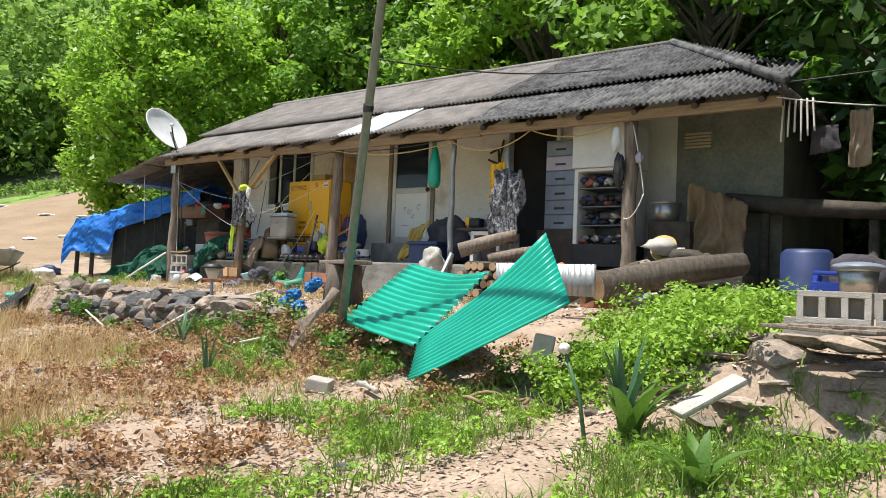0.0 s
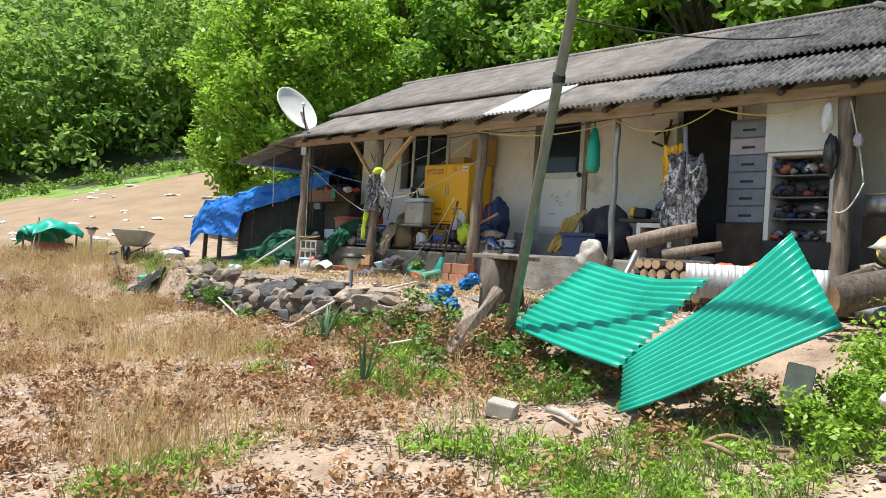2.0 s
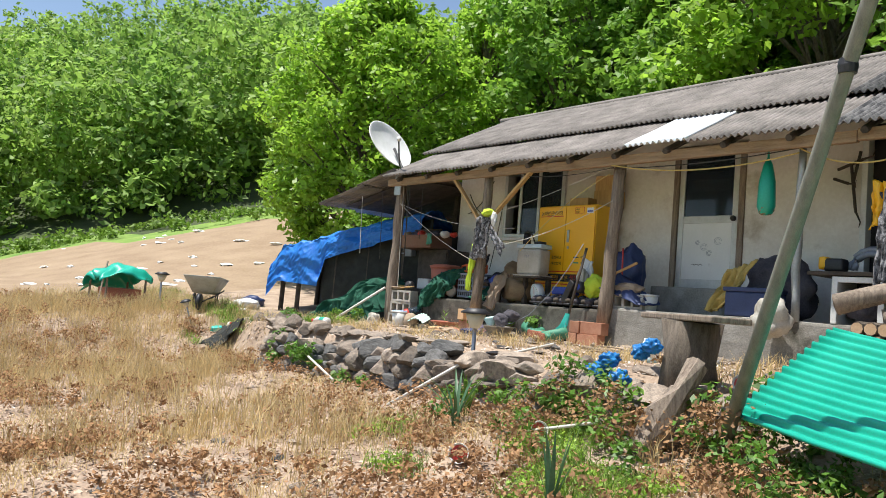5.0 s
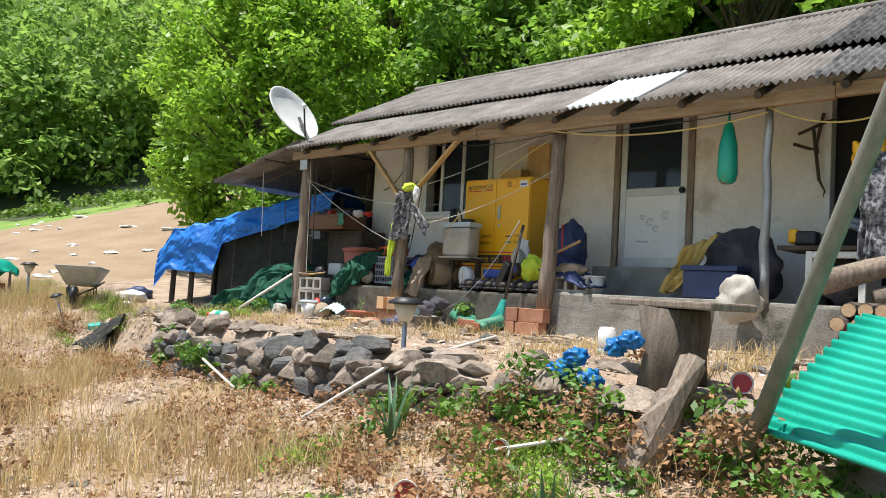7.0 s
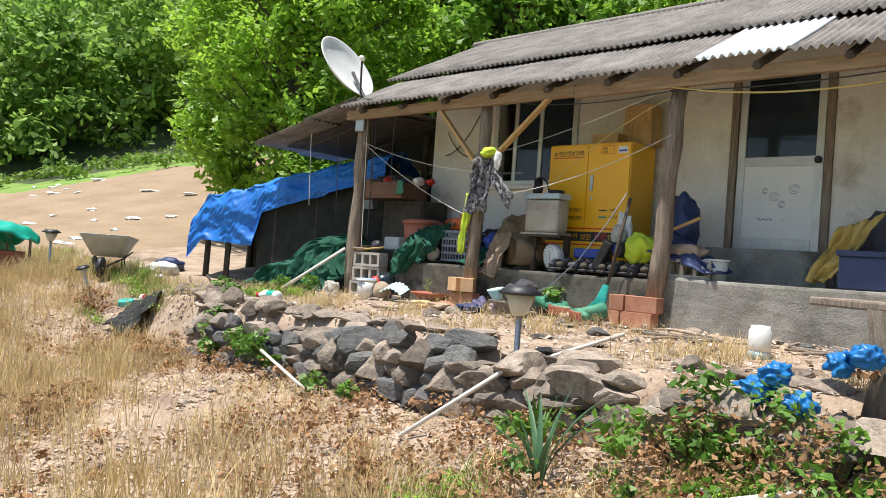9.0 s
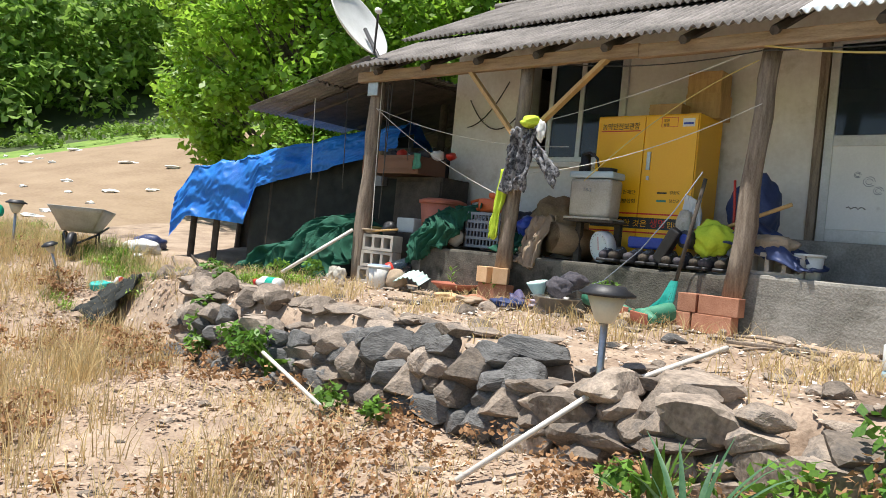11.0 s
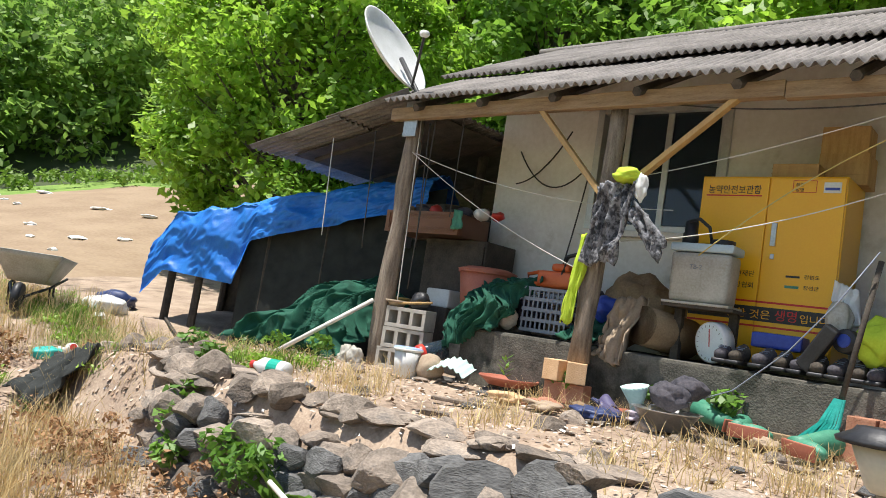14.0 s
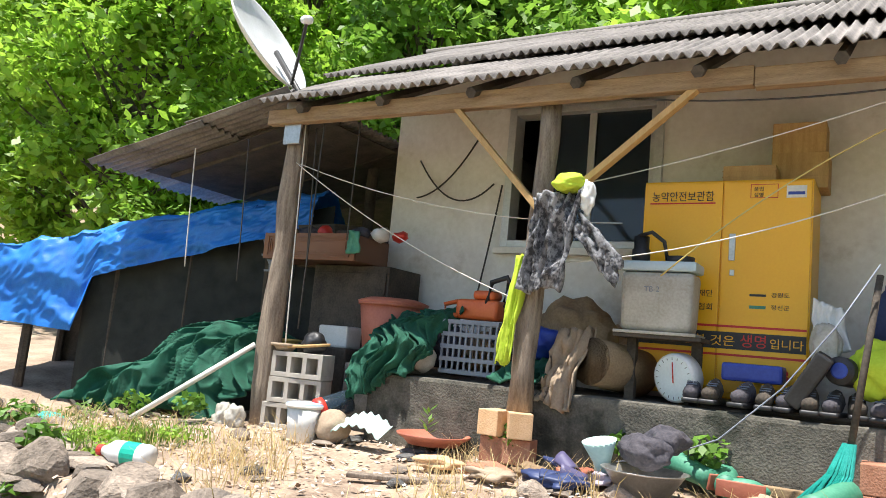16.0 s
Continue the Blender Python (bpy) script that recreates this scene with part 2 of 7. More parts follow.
def BM():
    return bmesh.new()


def box(bm, x0, x1, y0, y1, z0, z1, bev=0.0, m=None):
    r = bmesh.ops.create_cube(bm, size=1)
    vs = r["verts"]
    bmesh.ops.scale(bm, verts=vs, vec=(x1 - x0, y1 - y0, z1 - z0))
    bmesh.ops.translate(bm, verts=vs, vec=((x0 + x1) / 2, (y0 + y1) / 2, (z0 + z1) / 2))
    if bev:
        es = list({e for v in vs for e in v.link_edges})
        g = bmesh.ops.bevel(bm, geom=es, offset=bev, segments=2, affect="EDGES", profile=0.6)
        vs = list({v for f in g["faces"] for v in f.verts} | {v for v in vs if v.is_valid})
    if m is not None:
        bmesh.ops.transform(bm, matrix=m, verts=vs)
    return bm


def tube(bm, pts, r, seg=8, r2=None, wob=0.0):
    """A tapered tube along points."""
    pts = [Vector(p) for p in pts]
    rings = []
    n = len(pts)
    for i, p in enumerate(pts):
        d = (pts[min(i + 1, n - 1)] - pts[max(i - 1, 0)]).normalized()
        a = d.orthogonal().normalized() if abs(d.z) > 0.9 else d.cross(Vector((0, 0, 1))).normalized()
        b = d.cross(a)
        rr = r + ((r2 if r2 is not None else r) - r) * i / max(1, n - 1)
        ring = []
        for k in range(seg):
            t = 2 * math.pi * k / seg
            w = 1 + wob * noise.noise(p * 3 + Vector((k, 0, 0)))
            ring.append(bm.verts.new(p + (a * math.cos(t) + b * math.sin(t)) * rr * w))
        rings.append(ring)
    for i in range(n - 1):
        for k in range(seg):
            bm.faces.new((rings[i][k], rings[i][(k + 1) % seg], rings[i + 1][(k + 1) % seg], rings[i + 1][k]))
    bm.faces.new(rings[0][::-1])
    bm.faces.new(rings[-1])
    return bm


def lathe(bm, prof, seg=24, at=(0, 0, 0), sx=1.0, sy=1.0):
    """A profile of (radius, height) turned round the z axis."""
    rings = [[bm.verts.new((at[0] + sx * r * math.cos(2 * math.pi * k / seg), at[1] + sy * r * math.sin(2 * math.pi * k / seg), at[2] + z)) for k in range(seg)] for r, z in prof]
    for a, b in zip(rings, rings[1:]):
        for k in range(seg):
            bm.faces.new((a[k], a[(k + 1) % seg], b[(k + 1) % seg], b[k]))
    if prof[0][0] > 0.002:
        bm.faces.new(rings[0][::-1])
    if prof[-1][0] > 0.002:
        bm.faces.new(rings[-1])
    return bm


def blob(bm, at, size, seed=0, rough=0.25, sub=3, m=None, freq=2.2):
    """A lumpy closed shape."""
    r = bmesh.ops.create_icosphere(bm, subdivisions=sub, radius=1)
    for v in r["verts"]:
        q = v.co.copy()
        v.co = q * (1 + rough * noise.noise(q * freq + Vector((seed * 7.1, seed * 3.3, 0))) + 0.4 * rough * noise.noise(q * freq * 2.7 + Vector((0, seed * 5.1, 0))))
        v.co = Vector((v.co.x * size[0], v.co.y * size[1], v.co.z * size[2]))
    if m is not None:
        bmesh.ops.transform(bm, matrix=m, verts=r["verts"])
    bmesh.ops.translate(bm, verts=r["verts"], vec=at)
    return bm


def surf(bm, fn, nu, nv):
    """A grid of fn(s, w), both from 0 to 1."""
    g = [[bm.verts.new(fn(i / nu, j / nv)) for j in range(nv + 1)] for i in range(nu + 1)]
    for i in range(nu):
        for j in range(nv):
            bm.faces.new((g[i][j], g[i + 1][j], g[i + 1][j + 1], g[i][j + 1]))
    return bm


def thick(bm, t):
    """Gives an open sheet a back and edges."""
    bmesh.ops.recalc_face_normals(bm, faces=bm.faces)
    bm.normal_update()
    rim = [e for e in bm.edges if e.is_boundary]
    twin = {v_: bm.verts.new(v_.co - v_.normal * t) for v_ in bm.verts[:]}
    for f_ in bm.faces[:]:
        bm.faces.new([twin[v_] for v_ in reversed(f_.verts)])
    for e in rim:
        a, b = e.verts
        bm.faces.new((a, b, twin[b], twin[a]))
    bmesh.ops.recalc_face_normals(bm, faces=bm.faces)
    return bm


def fast_mesh(name, verts, faces, material, smooth=False):
    """A joined mesh from arrays of corners and quads or triangles."""
    me = bpy.data.meshes.new(name)
    verts, faces = np.asarray(verts, dtype=np.float32), np.asarray(faces, dtype=np.int32)
    k = faces.shape[1]
    me.vertices.add(len(verts))
    me.vertices.foreach_set("co", verts.ravel())
    me.loops.add(faces.size)
    me.loops.foreach_set("vertex_index", faces.ravel())
    me.polygons.add(len(faces))
    me.polygons.foreach_set("loop_start", np.arange(0, faces.size, k, dtype=np.int32))
    me.update(calc_edges=True)
    me.validate()
    me.materials.append(material)
    return me


def smooth_step(a, b, x):
    t = np.clip((x - a) / (b - a), 0, 1)
    return t * t * (3 - 2 * t)


# ---- ground ----
def ground_z(x, y):
    x, y = np.asarray(x, dtype=float), np.asarray(y, dtype=float)
    field = 0.741 + 0.0278 * np.clip(x, -12, 30) + 0.1106 * np.clip(y, -14, 0)
    left = 1.0 + 0.02 * np.clip(-x - 4, 0, 60) + np.where(y > -1.7, 0.10 + 0.20 * smooth_step(-6, -22, x), 0.1) * (np.clip(y, -20, 24) + 1.7)
    low = field + (left - field) * smooth_step(-1.2, -4.2, x)
    terr = 1.14 + 0.006 * x + 0.045 * np.clip(y, -4, 1)
    edge = -2.32 - 0.10 * smooth_step(3, 6, x) - 1.3 * smooth_step(10.6, 12.2, x) - 0.5 * smooth_step(8, 9.5, x)
    wide = 0.16 + 0.9 * smooth_step(7.5, 9.5, x) * (1 - smooth_step(11.5, 12.3, x))
    up = smooth_step(-wide, wide, y - edge) * smooth_step(-3.2, -0.6, x)
    z = low + (np.maximum(terr, low) - low) * up
    d1 = -38 + 0.7 * np.clip(y, -20, 45) - x
    d2 = y - 7.5 - 1.2 * np.clip(-x - 8, 0, 60)
    h1 = 0.25 * np.clip(d1, 0, 90) * smooth_step(0, 6, d1)
    h2 = 0.5 * np.clip(d2, 0, 70) * smooth_step(0, 6, d2)
    z = z + np.maximum(h1, h2)
    return z + 0.03 * np.sin(x * 1.7 + 0.6 * y) * np.sin(y * 1.3) + 0.015 * np.sin(x * 5.1) * np.sin(y * 4.3 + x)


def gz(x, y):
    return float(ground_z(x, y))


def axis(lo, hi, a, b, fine, grow=1.25):
    v = list(np.arange(a, b, fine))
    s = fine
    while v[-1] < hi:
        s = min(s * grow, 40)
        v.append(v[-1] + s)
    s = fine
    while v[0] > lo:
        s = min(s * grow, 40)
        v.insert(0, v[0] - s)
    return np.array(v)


gx, gy = axis(-320, 320, -8, 16, 0.12), axis(-320, 320, -9.5, 2, 0.12)
X, Y = np.meshgrid(gx, gy, indexing="ij")
Z = ground_z(X, Y)
idx = np.arange(X.size).reshape(X.shape)
quads = np.stack([idx[:-1, :-1], idx[1:, :-1], idx[1:, 1:], idx[:-1, 1:]], -1).reshape(-1, 4)
me = fast_mesh("ground", np.stack([X, Y, Z], -1).reshape(-1, 3), quads, M["soil"])
me.materials.append(M["field"])
me.materials.append(M["turf"])
me.materials.append(M["forest"])
cx, cy = X[:-1, :-1].ravel(), Y[:-1, :-1].ravel()
far = np.where((cx < -9), 1, 0)
far = np.where((cx < -31 + 0.7 * cy) | (cy > 5.8 + 1.2 * np.clip(-cx - 8, 0, 90)) | (cy < -40) | (cx > 26), 2, far)
far = np.where((cx < -37.5 + 0.7 * cy) | (cy > 7.6 + 1.2 * np.clip(-cx - 8, 0, 90)), 3, far)
me.polygons.foreach_set("material_index", far.astype(np.int32))
me.polygons.foreach_set("use_smooth", np.ones(len(me.polygons), dtype=bool))
tagged(new("ground", me), "dry tan farmyard soil rising to grassy slopes", "ground", kind="structure")

# ---- house shell ----
WALL, TOP = 1.3, 1.67


def wall(name, pieces, material, label):
    bm = BM()
    for p in pieces:
        box(bm, *p)
    return thing(name, bm, material, label, "wall", kind="structure")


FRONT = [(0.0, 1.17, 1.3, 1.5, 1.3, 4.3), (1.17, 2.52, 1.3, 1.5, 1.3, 2.76), (1.17, 2.52, 1.3, 1.5, 3.98, 4.3),
         (2.52, 4.5, 1.3, 1.5, 1.3, 4.3), (4.5, 5.56, 1.3, 1.5, 1.3, 2.02), (4.5, 5.56, 1.3, 1.5, 4.0, 4.3),
         (5.56, 7.05, 1.3, 1.5, 1.3, 4.3), (7.05, 7.95, 1.3, 1.5, 1.3, 1.8), (7.05, 7.95, 1.3, 1.5, 4.05, 4.3), (7.95, 9.8, 1.3, 1.5, 1.3, 4.3)]
wall("wall_front", FRONT, M["plaster"], "cracked off-white plaster front wall of the cottage")
# plaster2 carries the tree shade of this end in its dark colour.
wall("wall_front_2", [(9.803, 11.2, 1.297, 1.5, 1.3, 4.3)], M["plaster2"], "grey-green plaster, darkened in colour for shade, at the end of the front wall")
wall("wall_left", [(0.0, 0.2, 1.5, 4.9, 1.0, 4.3)], M["plaster"], "stained plaster end wall")
wall("wall_right", [(11.0, 11.2, 1.5, 4.9, 1.0, 4.3)], M["plaster2"], "plaster end wall with the shade put into its colour")
wall("wall_back", [(0.2, 11.0, 4.7, 4.9, 1.0, 4.3)], M["plaster"], "plaster back wall of the cottage")
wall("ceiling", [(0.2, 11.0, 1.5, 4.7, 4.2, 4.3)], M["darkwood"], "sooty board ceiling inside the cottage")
wall("floor", [(0.2, 11.0, 1.5, 4.7, 1.5, 1.67)], M["concrete"], "bare floor inside the cottage")
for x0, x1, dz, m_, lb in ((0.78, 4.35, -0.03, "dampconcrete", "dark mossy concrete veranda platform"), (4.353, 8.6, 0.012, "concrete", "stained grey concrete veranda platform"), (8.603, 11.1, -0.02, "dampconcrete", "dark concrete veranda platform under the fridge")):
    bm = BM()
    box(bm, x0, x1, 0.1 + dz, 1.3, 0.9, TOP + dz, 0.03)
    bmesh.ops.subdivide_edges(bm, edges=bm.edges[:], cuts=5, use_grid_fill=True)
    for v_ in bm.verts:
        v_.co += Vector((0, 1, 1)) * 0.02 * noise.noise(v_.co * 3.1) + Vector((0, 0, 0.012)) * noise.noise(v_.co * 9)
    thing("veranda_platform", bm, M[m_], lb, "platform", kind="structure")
bm = BM()
box(bm, 4.42, 5.66, 0.98, 1.299, 1.6, 2.03, 0.015)
thing("door_step", bm, M["concrete"], "stained concrete step under the door", "step", kind="structure")

# roof
roof = empty("roof", "weathered corrugated cement sheet hip roof, dark and mottled at one end", "roof", kind="structure")
PITCH = 0.083


def roof_sheet(o, a, b, wide, long, material, name="roof_sheet", trim=None):
    """A corrugated sheet: corner o, unit vectors a across the waves and b up the slope."""
    o, a, b = Vector(o), Vector(a), Vector(b)
    n = a.cross(b)
    nw = max(6, int(wide / PITCH * 6))
    bm = BM()

    def f(s, w):
        u = s * wide
        v = w * long
        if trim:
            v = w * trim(u)
        return o + a * u + b * v + n * (0.021 * math.sin(2 * math.pi * u / PITCH) + 0.01 * noise.noise(Vector((u * 2 + o.x, v * 2, o.y))))
    surf(bm, f, nw, 4)
    return part(name, thick(bm, 0.007), material, roof, "", True)


EZ, SL = 3.66, 0.5
up = Vector((0, 1, SL)).normalized()
LOWER, UPPER = 1.42, 2.75
sheets = 14
for i in range(sheets):
    x = -0.28 + i * 0.845
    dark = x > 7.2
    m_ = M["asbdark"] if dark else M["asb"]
    if 4.3 < x < 5.2:
        m_ = M["sheetwhite"]
    lift = 0.004 * (i % 2)
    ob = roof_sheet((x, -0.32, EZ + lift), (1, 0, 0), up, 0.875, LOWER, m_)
    if m_ == M["sheetwhite"]:
        ob["label"] = "pale bluish plastic roof sheet"
        ob.location.z = 0.03
    bx = x - 0.3
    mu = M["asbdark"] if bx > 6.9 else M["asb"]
    base = Vector((bx, -0.32, EZ)) + up * 1.22 + Vector((0, 0, 0.075 + lift))
    lim = lambda u, q=bx: max(0.05, min(UPPER, UPPER if q + u < 9.0 else UPPER - (q + u - 9.0) * 1.26))
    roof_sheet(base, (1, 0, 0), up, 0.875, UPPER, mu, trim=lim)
# hip ends and back
for i in range(8):
    y = -0.3 + i * 0.82
    h = lambda u, q=y: max(0.05, 3.05 * (1 - abs(q + u - 3.1) / 3.42))
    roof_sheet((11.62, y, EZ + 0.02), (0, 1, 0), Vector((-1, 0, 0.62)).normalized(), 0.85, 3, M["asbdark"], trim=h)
for i in range(6):
    y = 0.72 + i * 0.85
    roof_sheet((-0.12, y, 3.80 + 0.012 * (i % 2)), (0, -1, 0), Vector((-1, 0, -0.205)).normalized(), 0.9, 1.15 + 0.15 * (i % 2), M["asb"])
    roof_sheet((-1.05, y + 0.12 * (i % 2), 3.575 + 0.012 * (i % 2)), (0, -1, 0), Vector((-1, 0, -0.19)).normalized(), 0.9, 1.32 + 0.16 * ((i + 1) % 3), M["asb"])
for i in range(14):
    x = -0.6 + i * 0.845
    rear = lambda u, q=x + 0.875: max(0.05, 3.75 if q - u < 9.3 else 3.75 * (11.62 - q + u) / 2.32)
    roof_sheet((x + 0.875, 6.4, EZ), (-1, 0, 0), Vector((0, -1, SL)).normalized(), 0.875, 3.75, M["asb"], trim=rear)
# Dark sheet added below the lean-to so its underside stays dark.
bm = BM()
surf(bm, lambda s_, w_: Vector((-0.15 - 2.05 * s_, 0.25 + 4.85 * w_, 3.715 - 0.415 * s_ + 0.03 * noise.noise(Vector((s_ * 5, w_ * 9, 1))))), 4, 8)
part("lean_to_dark_underlay", thick(bm, 0.012), M["darkwood"], roof, "sooty dark sheet added to darken the underside of the lean-to")
bm = BM()
tube(bm, [(-0.9, 3.05, 5.42), (4, 3.05, 5.43), (9.0, 3.05, 5.43)], 0.05, 10)
part("ridge_cap", bm, M["asb"], roof, "rounded grey ridge cap", True)
bm = BM()
tube(bm, [(9.0, 3.0, 5.43), (11.62, -0.3, 3.76)], 0.06, 8)
part("hip_cap", bm, M["asbdark"], roof, "", True)
for x0, x1, z in ((-0.3, 3.4, EZ - 0.075), (3.4, 7.5, EZ - 0.09), (7.5, 11.55, EZ - 0.075)):
    bm = BM()
    box(bm, x0, x1 - 0.004, -0.16, -0.08, z - 0.075, z + 0.045, 0.008)
    part("eave_beam", bm, M["beam"], roof)
for i in range(16):
    x = 0.1 + i * 0.75
    bm = BM()
    run = min(3.25, (11.5 - x) * 1.15)
    tube(bm, [(x, -0.25, EZ - 0.075), (x, -0.25 + run, EZ - 0.075 + 0.5 * run)], 0.04, 6)
    part("rafter", bm, M["darkwood"], roof)
for y in (0.5, 1.5, 2.6):
    bm = BM()
    tube(bm, [(-2.1, y, 3.30), (-0.1, y, 3.74)], 0.035, 6)
    part("rafter", bm, M["darkwood"], roof)

def post(x, y, z0, z1, r, lean=(0, 0), m_="wood", label="weathered round wooden veranda post"):
    bm = BM()
    n = 7
    tube(bm, [(x + lean[0] * (1 - i / n) + 0.012 * math.sin(i * 2.1 + x), y + lean[1] * (1 - i / n), z0 + (z1 - z0) * i / n) for i in range(n + 1)], r * 1.1, 10, r * 0.92, 0.3)
    return thing("veranda_post", bm, M[m_], label, "post", True, group="veranda posts")


post(-0.1, 0.0, 1.1, 3.6, 0.085, (-0.05, 0))
post(2.1, 0.0, 1.5, 3.58, 0.075, (-0.05, -0.05))
post(4.5, 0.05, 1.47, 3.58, 0.08, (-0.12, 0))
post(6.83, 0.12, 1.67, 3.6, 0.04, (0, 0), "greymetal", "thin grey metal veranda post")
post(9.72, 0.0, 1.2, 3.62, 0.09)
post(-0.55, 1.7, 1.1, 3.75, 0.06, (0, 0), "darkwood", "dark wooden shed post")

# ---- trees ----
def leaf_cloud(centres, radii, per, size, rng, flat=0.75):
    """Small leaf quads round clump centres."""
    c = np.repeat(centres, per, axis=0)
    r = np.repeat(radii, per)[:, None]
    d = rng.normal(size=c.shape)
    d /= np.linalg.norm(d, axis=1)[:, None]
    p = c + d * r * rng.random((len(c), 1)) ** 0.45 * np.array([1, 1, flat])
    nrm = d * 0.5 + rng.normal(size=c.shape) * 0.6 + np.array([0, 0, 0.7])
    nrm /= np.linalg.norm(nrm, axis=1)[:, None]
    a = np.cross(nrm, rng.normal(size=c.shape))
    a /= np.linalg.norm(a, axis=1)[:, None]
    b = np.cross(nrm, a)
    s = size * (0.6 + 0.8 * rng.random((len(c), 1)))
    v = np.stack([p - a * s, p + b * s * 0.55 - nrm * s * 0.15, p + a * s, p - b * s * 0.55 - nrm * s * 0.15], 1).reshape(-1, 3)
    f = np.arange(len(v)).reshape(-1, 4)
    return v, f


def tree_mesh(seed, height, spread, clumps, per, size, crown_from=0.25):
    rng = np.random.default_rng(seed)
    random.seed(seed)
    bm = BM()
    tube(bm, [(0.12 * math.sin(i + seed), 0.12 * math.cos(i * 1.3), height * 0.85 * i / 6) for i in range(7)], height * 0.022, 8, height * 0.004, 0.3)
    cs, rs = [], []
    for k in range(clumps):
        t = crown_from + (1 - crown_from) * (k + rng.random()) / clumps
        rad = spread * math.sin(math.pi * min(1, 0.12 + 0.86 * (t - crown_from) / (1 - crown_from))) ** 0.7
        a = k * 2.4 + rng.random() * 1.2
        q = rad * (0.45 + 0.6 * rng.random())
        p = np.array([q * math.cos(a), q * math.sin(a), height * t])
        cs.append(p)
        rs.append(spread * (0.16 + 0.15 * rng.random()))
        z0 = height * max(0.12, t - 0.22)
        tube(bm, [(0, 0, z0), (p[0] * 0.55, p[1] * 0.55, (z0 + p[2]) / 2 + 0.1), tuple(p)], height * 0.007, 5, 0.01)
    me = bpy.data.meshes.new("trunk")
    bm.to_mesh(me)
    bm.free()
    me.materials.append(M["bark"])
    v, f = leaf_cloud(np.array(cs), np.array(rs), per, size, rng)
    return me, v, f


def tree(x, y, trunk, crown, label, s=1.0, rz=0.0, group=""):
    t = empty("tree", label, "tree", (x, y, gz(x, y) - 0.05), group)
    for n_, me_ in (("trunk", trunk), ("crown", crown)):
        o = new(n_, me_)
        o.parent = t
    t.matrix_world = pose(x, y, gz(x, y) - 0.05, 0, 0, rz) @ Matrix.Scale(s, 4)
    return t


tm, v, f = tree_mesh(3, 8.6, 3.2, 130, 280, 0.10, 0.12)
tree(-8.3, 5.0, tm, fast_mesh("crown", v, f, M["leafa"]), "broad leafy tree in bright fresh green behind the shed")
kinds = []
for sd, hh, sp, ml in ((11, 8.5, 2.9, "leafb"), (12, 10, 3.2, "leafa"), (13, 9, 3.4, "leafb")):
    tm, v, f = tree_mesh(sd, hh, sp, 110, 230, 0.115, 0.10)
    kinds.append((tm, fast_mesh("crown", v, f, M[ml])))
# Tree kind whose leaf colour already holds the shade of the right side.
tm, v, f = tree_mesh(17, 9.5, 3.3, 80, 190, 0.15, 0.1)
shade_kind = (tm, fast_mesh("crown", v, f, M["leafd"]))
rng = np.random.default_rng(5)
for i in range(30):
    row = i // 10
    x = -13 + (i % 10) * 4.1 + rng.uniform(-1, 1) + row * 1.3
    y = 9.2 + row * 4.6 + rng.uniform(-1, 1) + 0.35 * max(0, -x - 4)
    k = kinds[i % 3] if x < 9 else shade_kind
    tree(x, y, k[0], k[1], "leafy tree on the wooded slope behind the cottage", 0.85 + 0.35 * rng.random(), rng.random() * 360, "trees behind the cottage")
# Trees added mostly out of view to cut the light on the cottage end.
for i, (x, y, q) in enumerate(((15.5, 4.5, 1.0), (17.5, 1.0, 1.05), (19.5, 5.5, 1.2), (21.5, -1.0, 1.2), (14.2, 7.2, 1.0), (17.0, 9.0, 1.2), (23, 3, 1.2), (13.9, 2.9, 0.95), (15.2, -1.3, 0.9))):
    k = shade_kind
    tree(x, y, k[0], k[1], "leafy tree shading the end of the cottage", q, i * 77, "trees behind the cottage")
# low shrubs that close the foot of the slope
tm, v, f = tree_mesh(31, 2.2, 1.5, 36, 130, 0.11, 0.05)
shrub = fast_mesh("crown", v, f, M["leafb"])
for i in range(18):
    x = -12 + i * 1.9 + rng.uniform(-0.5, 0.5)
    t = tree(x, 7.4 + rng.uniform(-0.5, 0.8) + 0.5 * max(0, -x - 6), tm, shrub, "low leafy shrub at the foot of the slope", 0.8 + 0.5 * rng.random(), rng.random() * 360, "shrubs behind the cottage")
    t.name = "shrub"
    tagged(t, category="shrub")
# far woods, one joined sheet of crowns
rng = np.random.default_rng(8)
cs, rs = [], []
while len(cs) < 15000:
    x, y = rng.uniform(-105, 25), rng.uniform(-14, 80)
    d = max(-38 + 0.7 * min(y, 45) - x, y - 7.5 - 1.2 * max(0, -x - 8))
    if d < 1.0 or d > 62 or (d > 14 and rng.random() < 0.35) or (y < 20 and x > -18) or math.hypot(x - 8, y + 8) > 118:
        continue
    h = rng.uniform(6, 11)
    g = gz(x, y)
    for q in range(7):
        t = rng.uniform(0.03, 1.0)
        w = 2.9 * (1.05 - t * 0.75)
        a = rng.uniform(0, 6.28)
        cs.append((x + w * math.cos(a) * rng.random(), y + w * math.sin(a) * rng.random(), g + h * t))
        rs.append(rng.uniform(0.7, 1.5))
v, f = leaf_cloud(np.array(cs), np.array(rs), 36, 0.26, rng)
tagged(new("wooded_hillside", fast_mesh("wooded_hillside", v, f, M["leafc"])), "dense mixed woods covering the far hillside", "woods", kind="stuff")

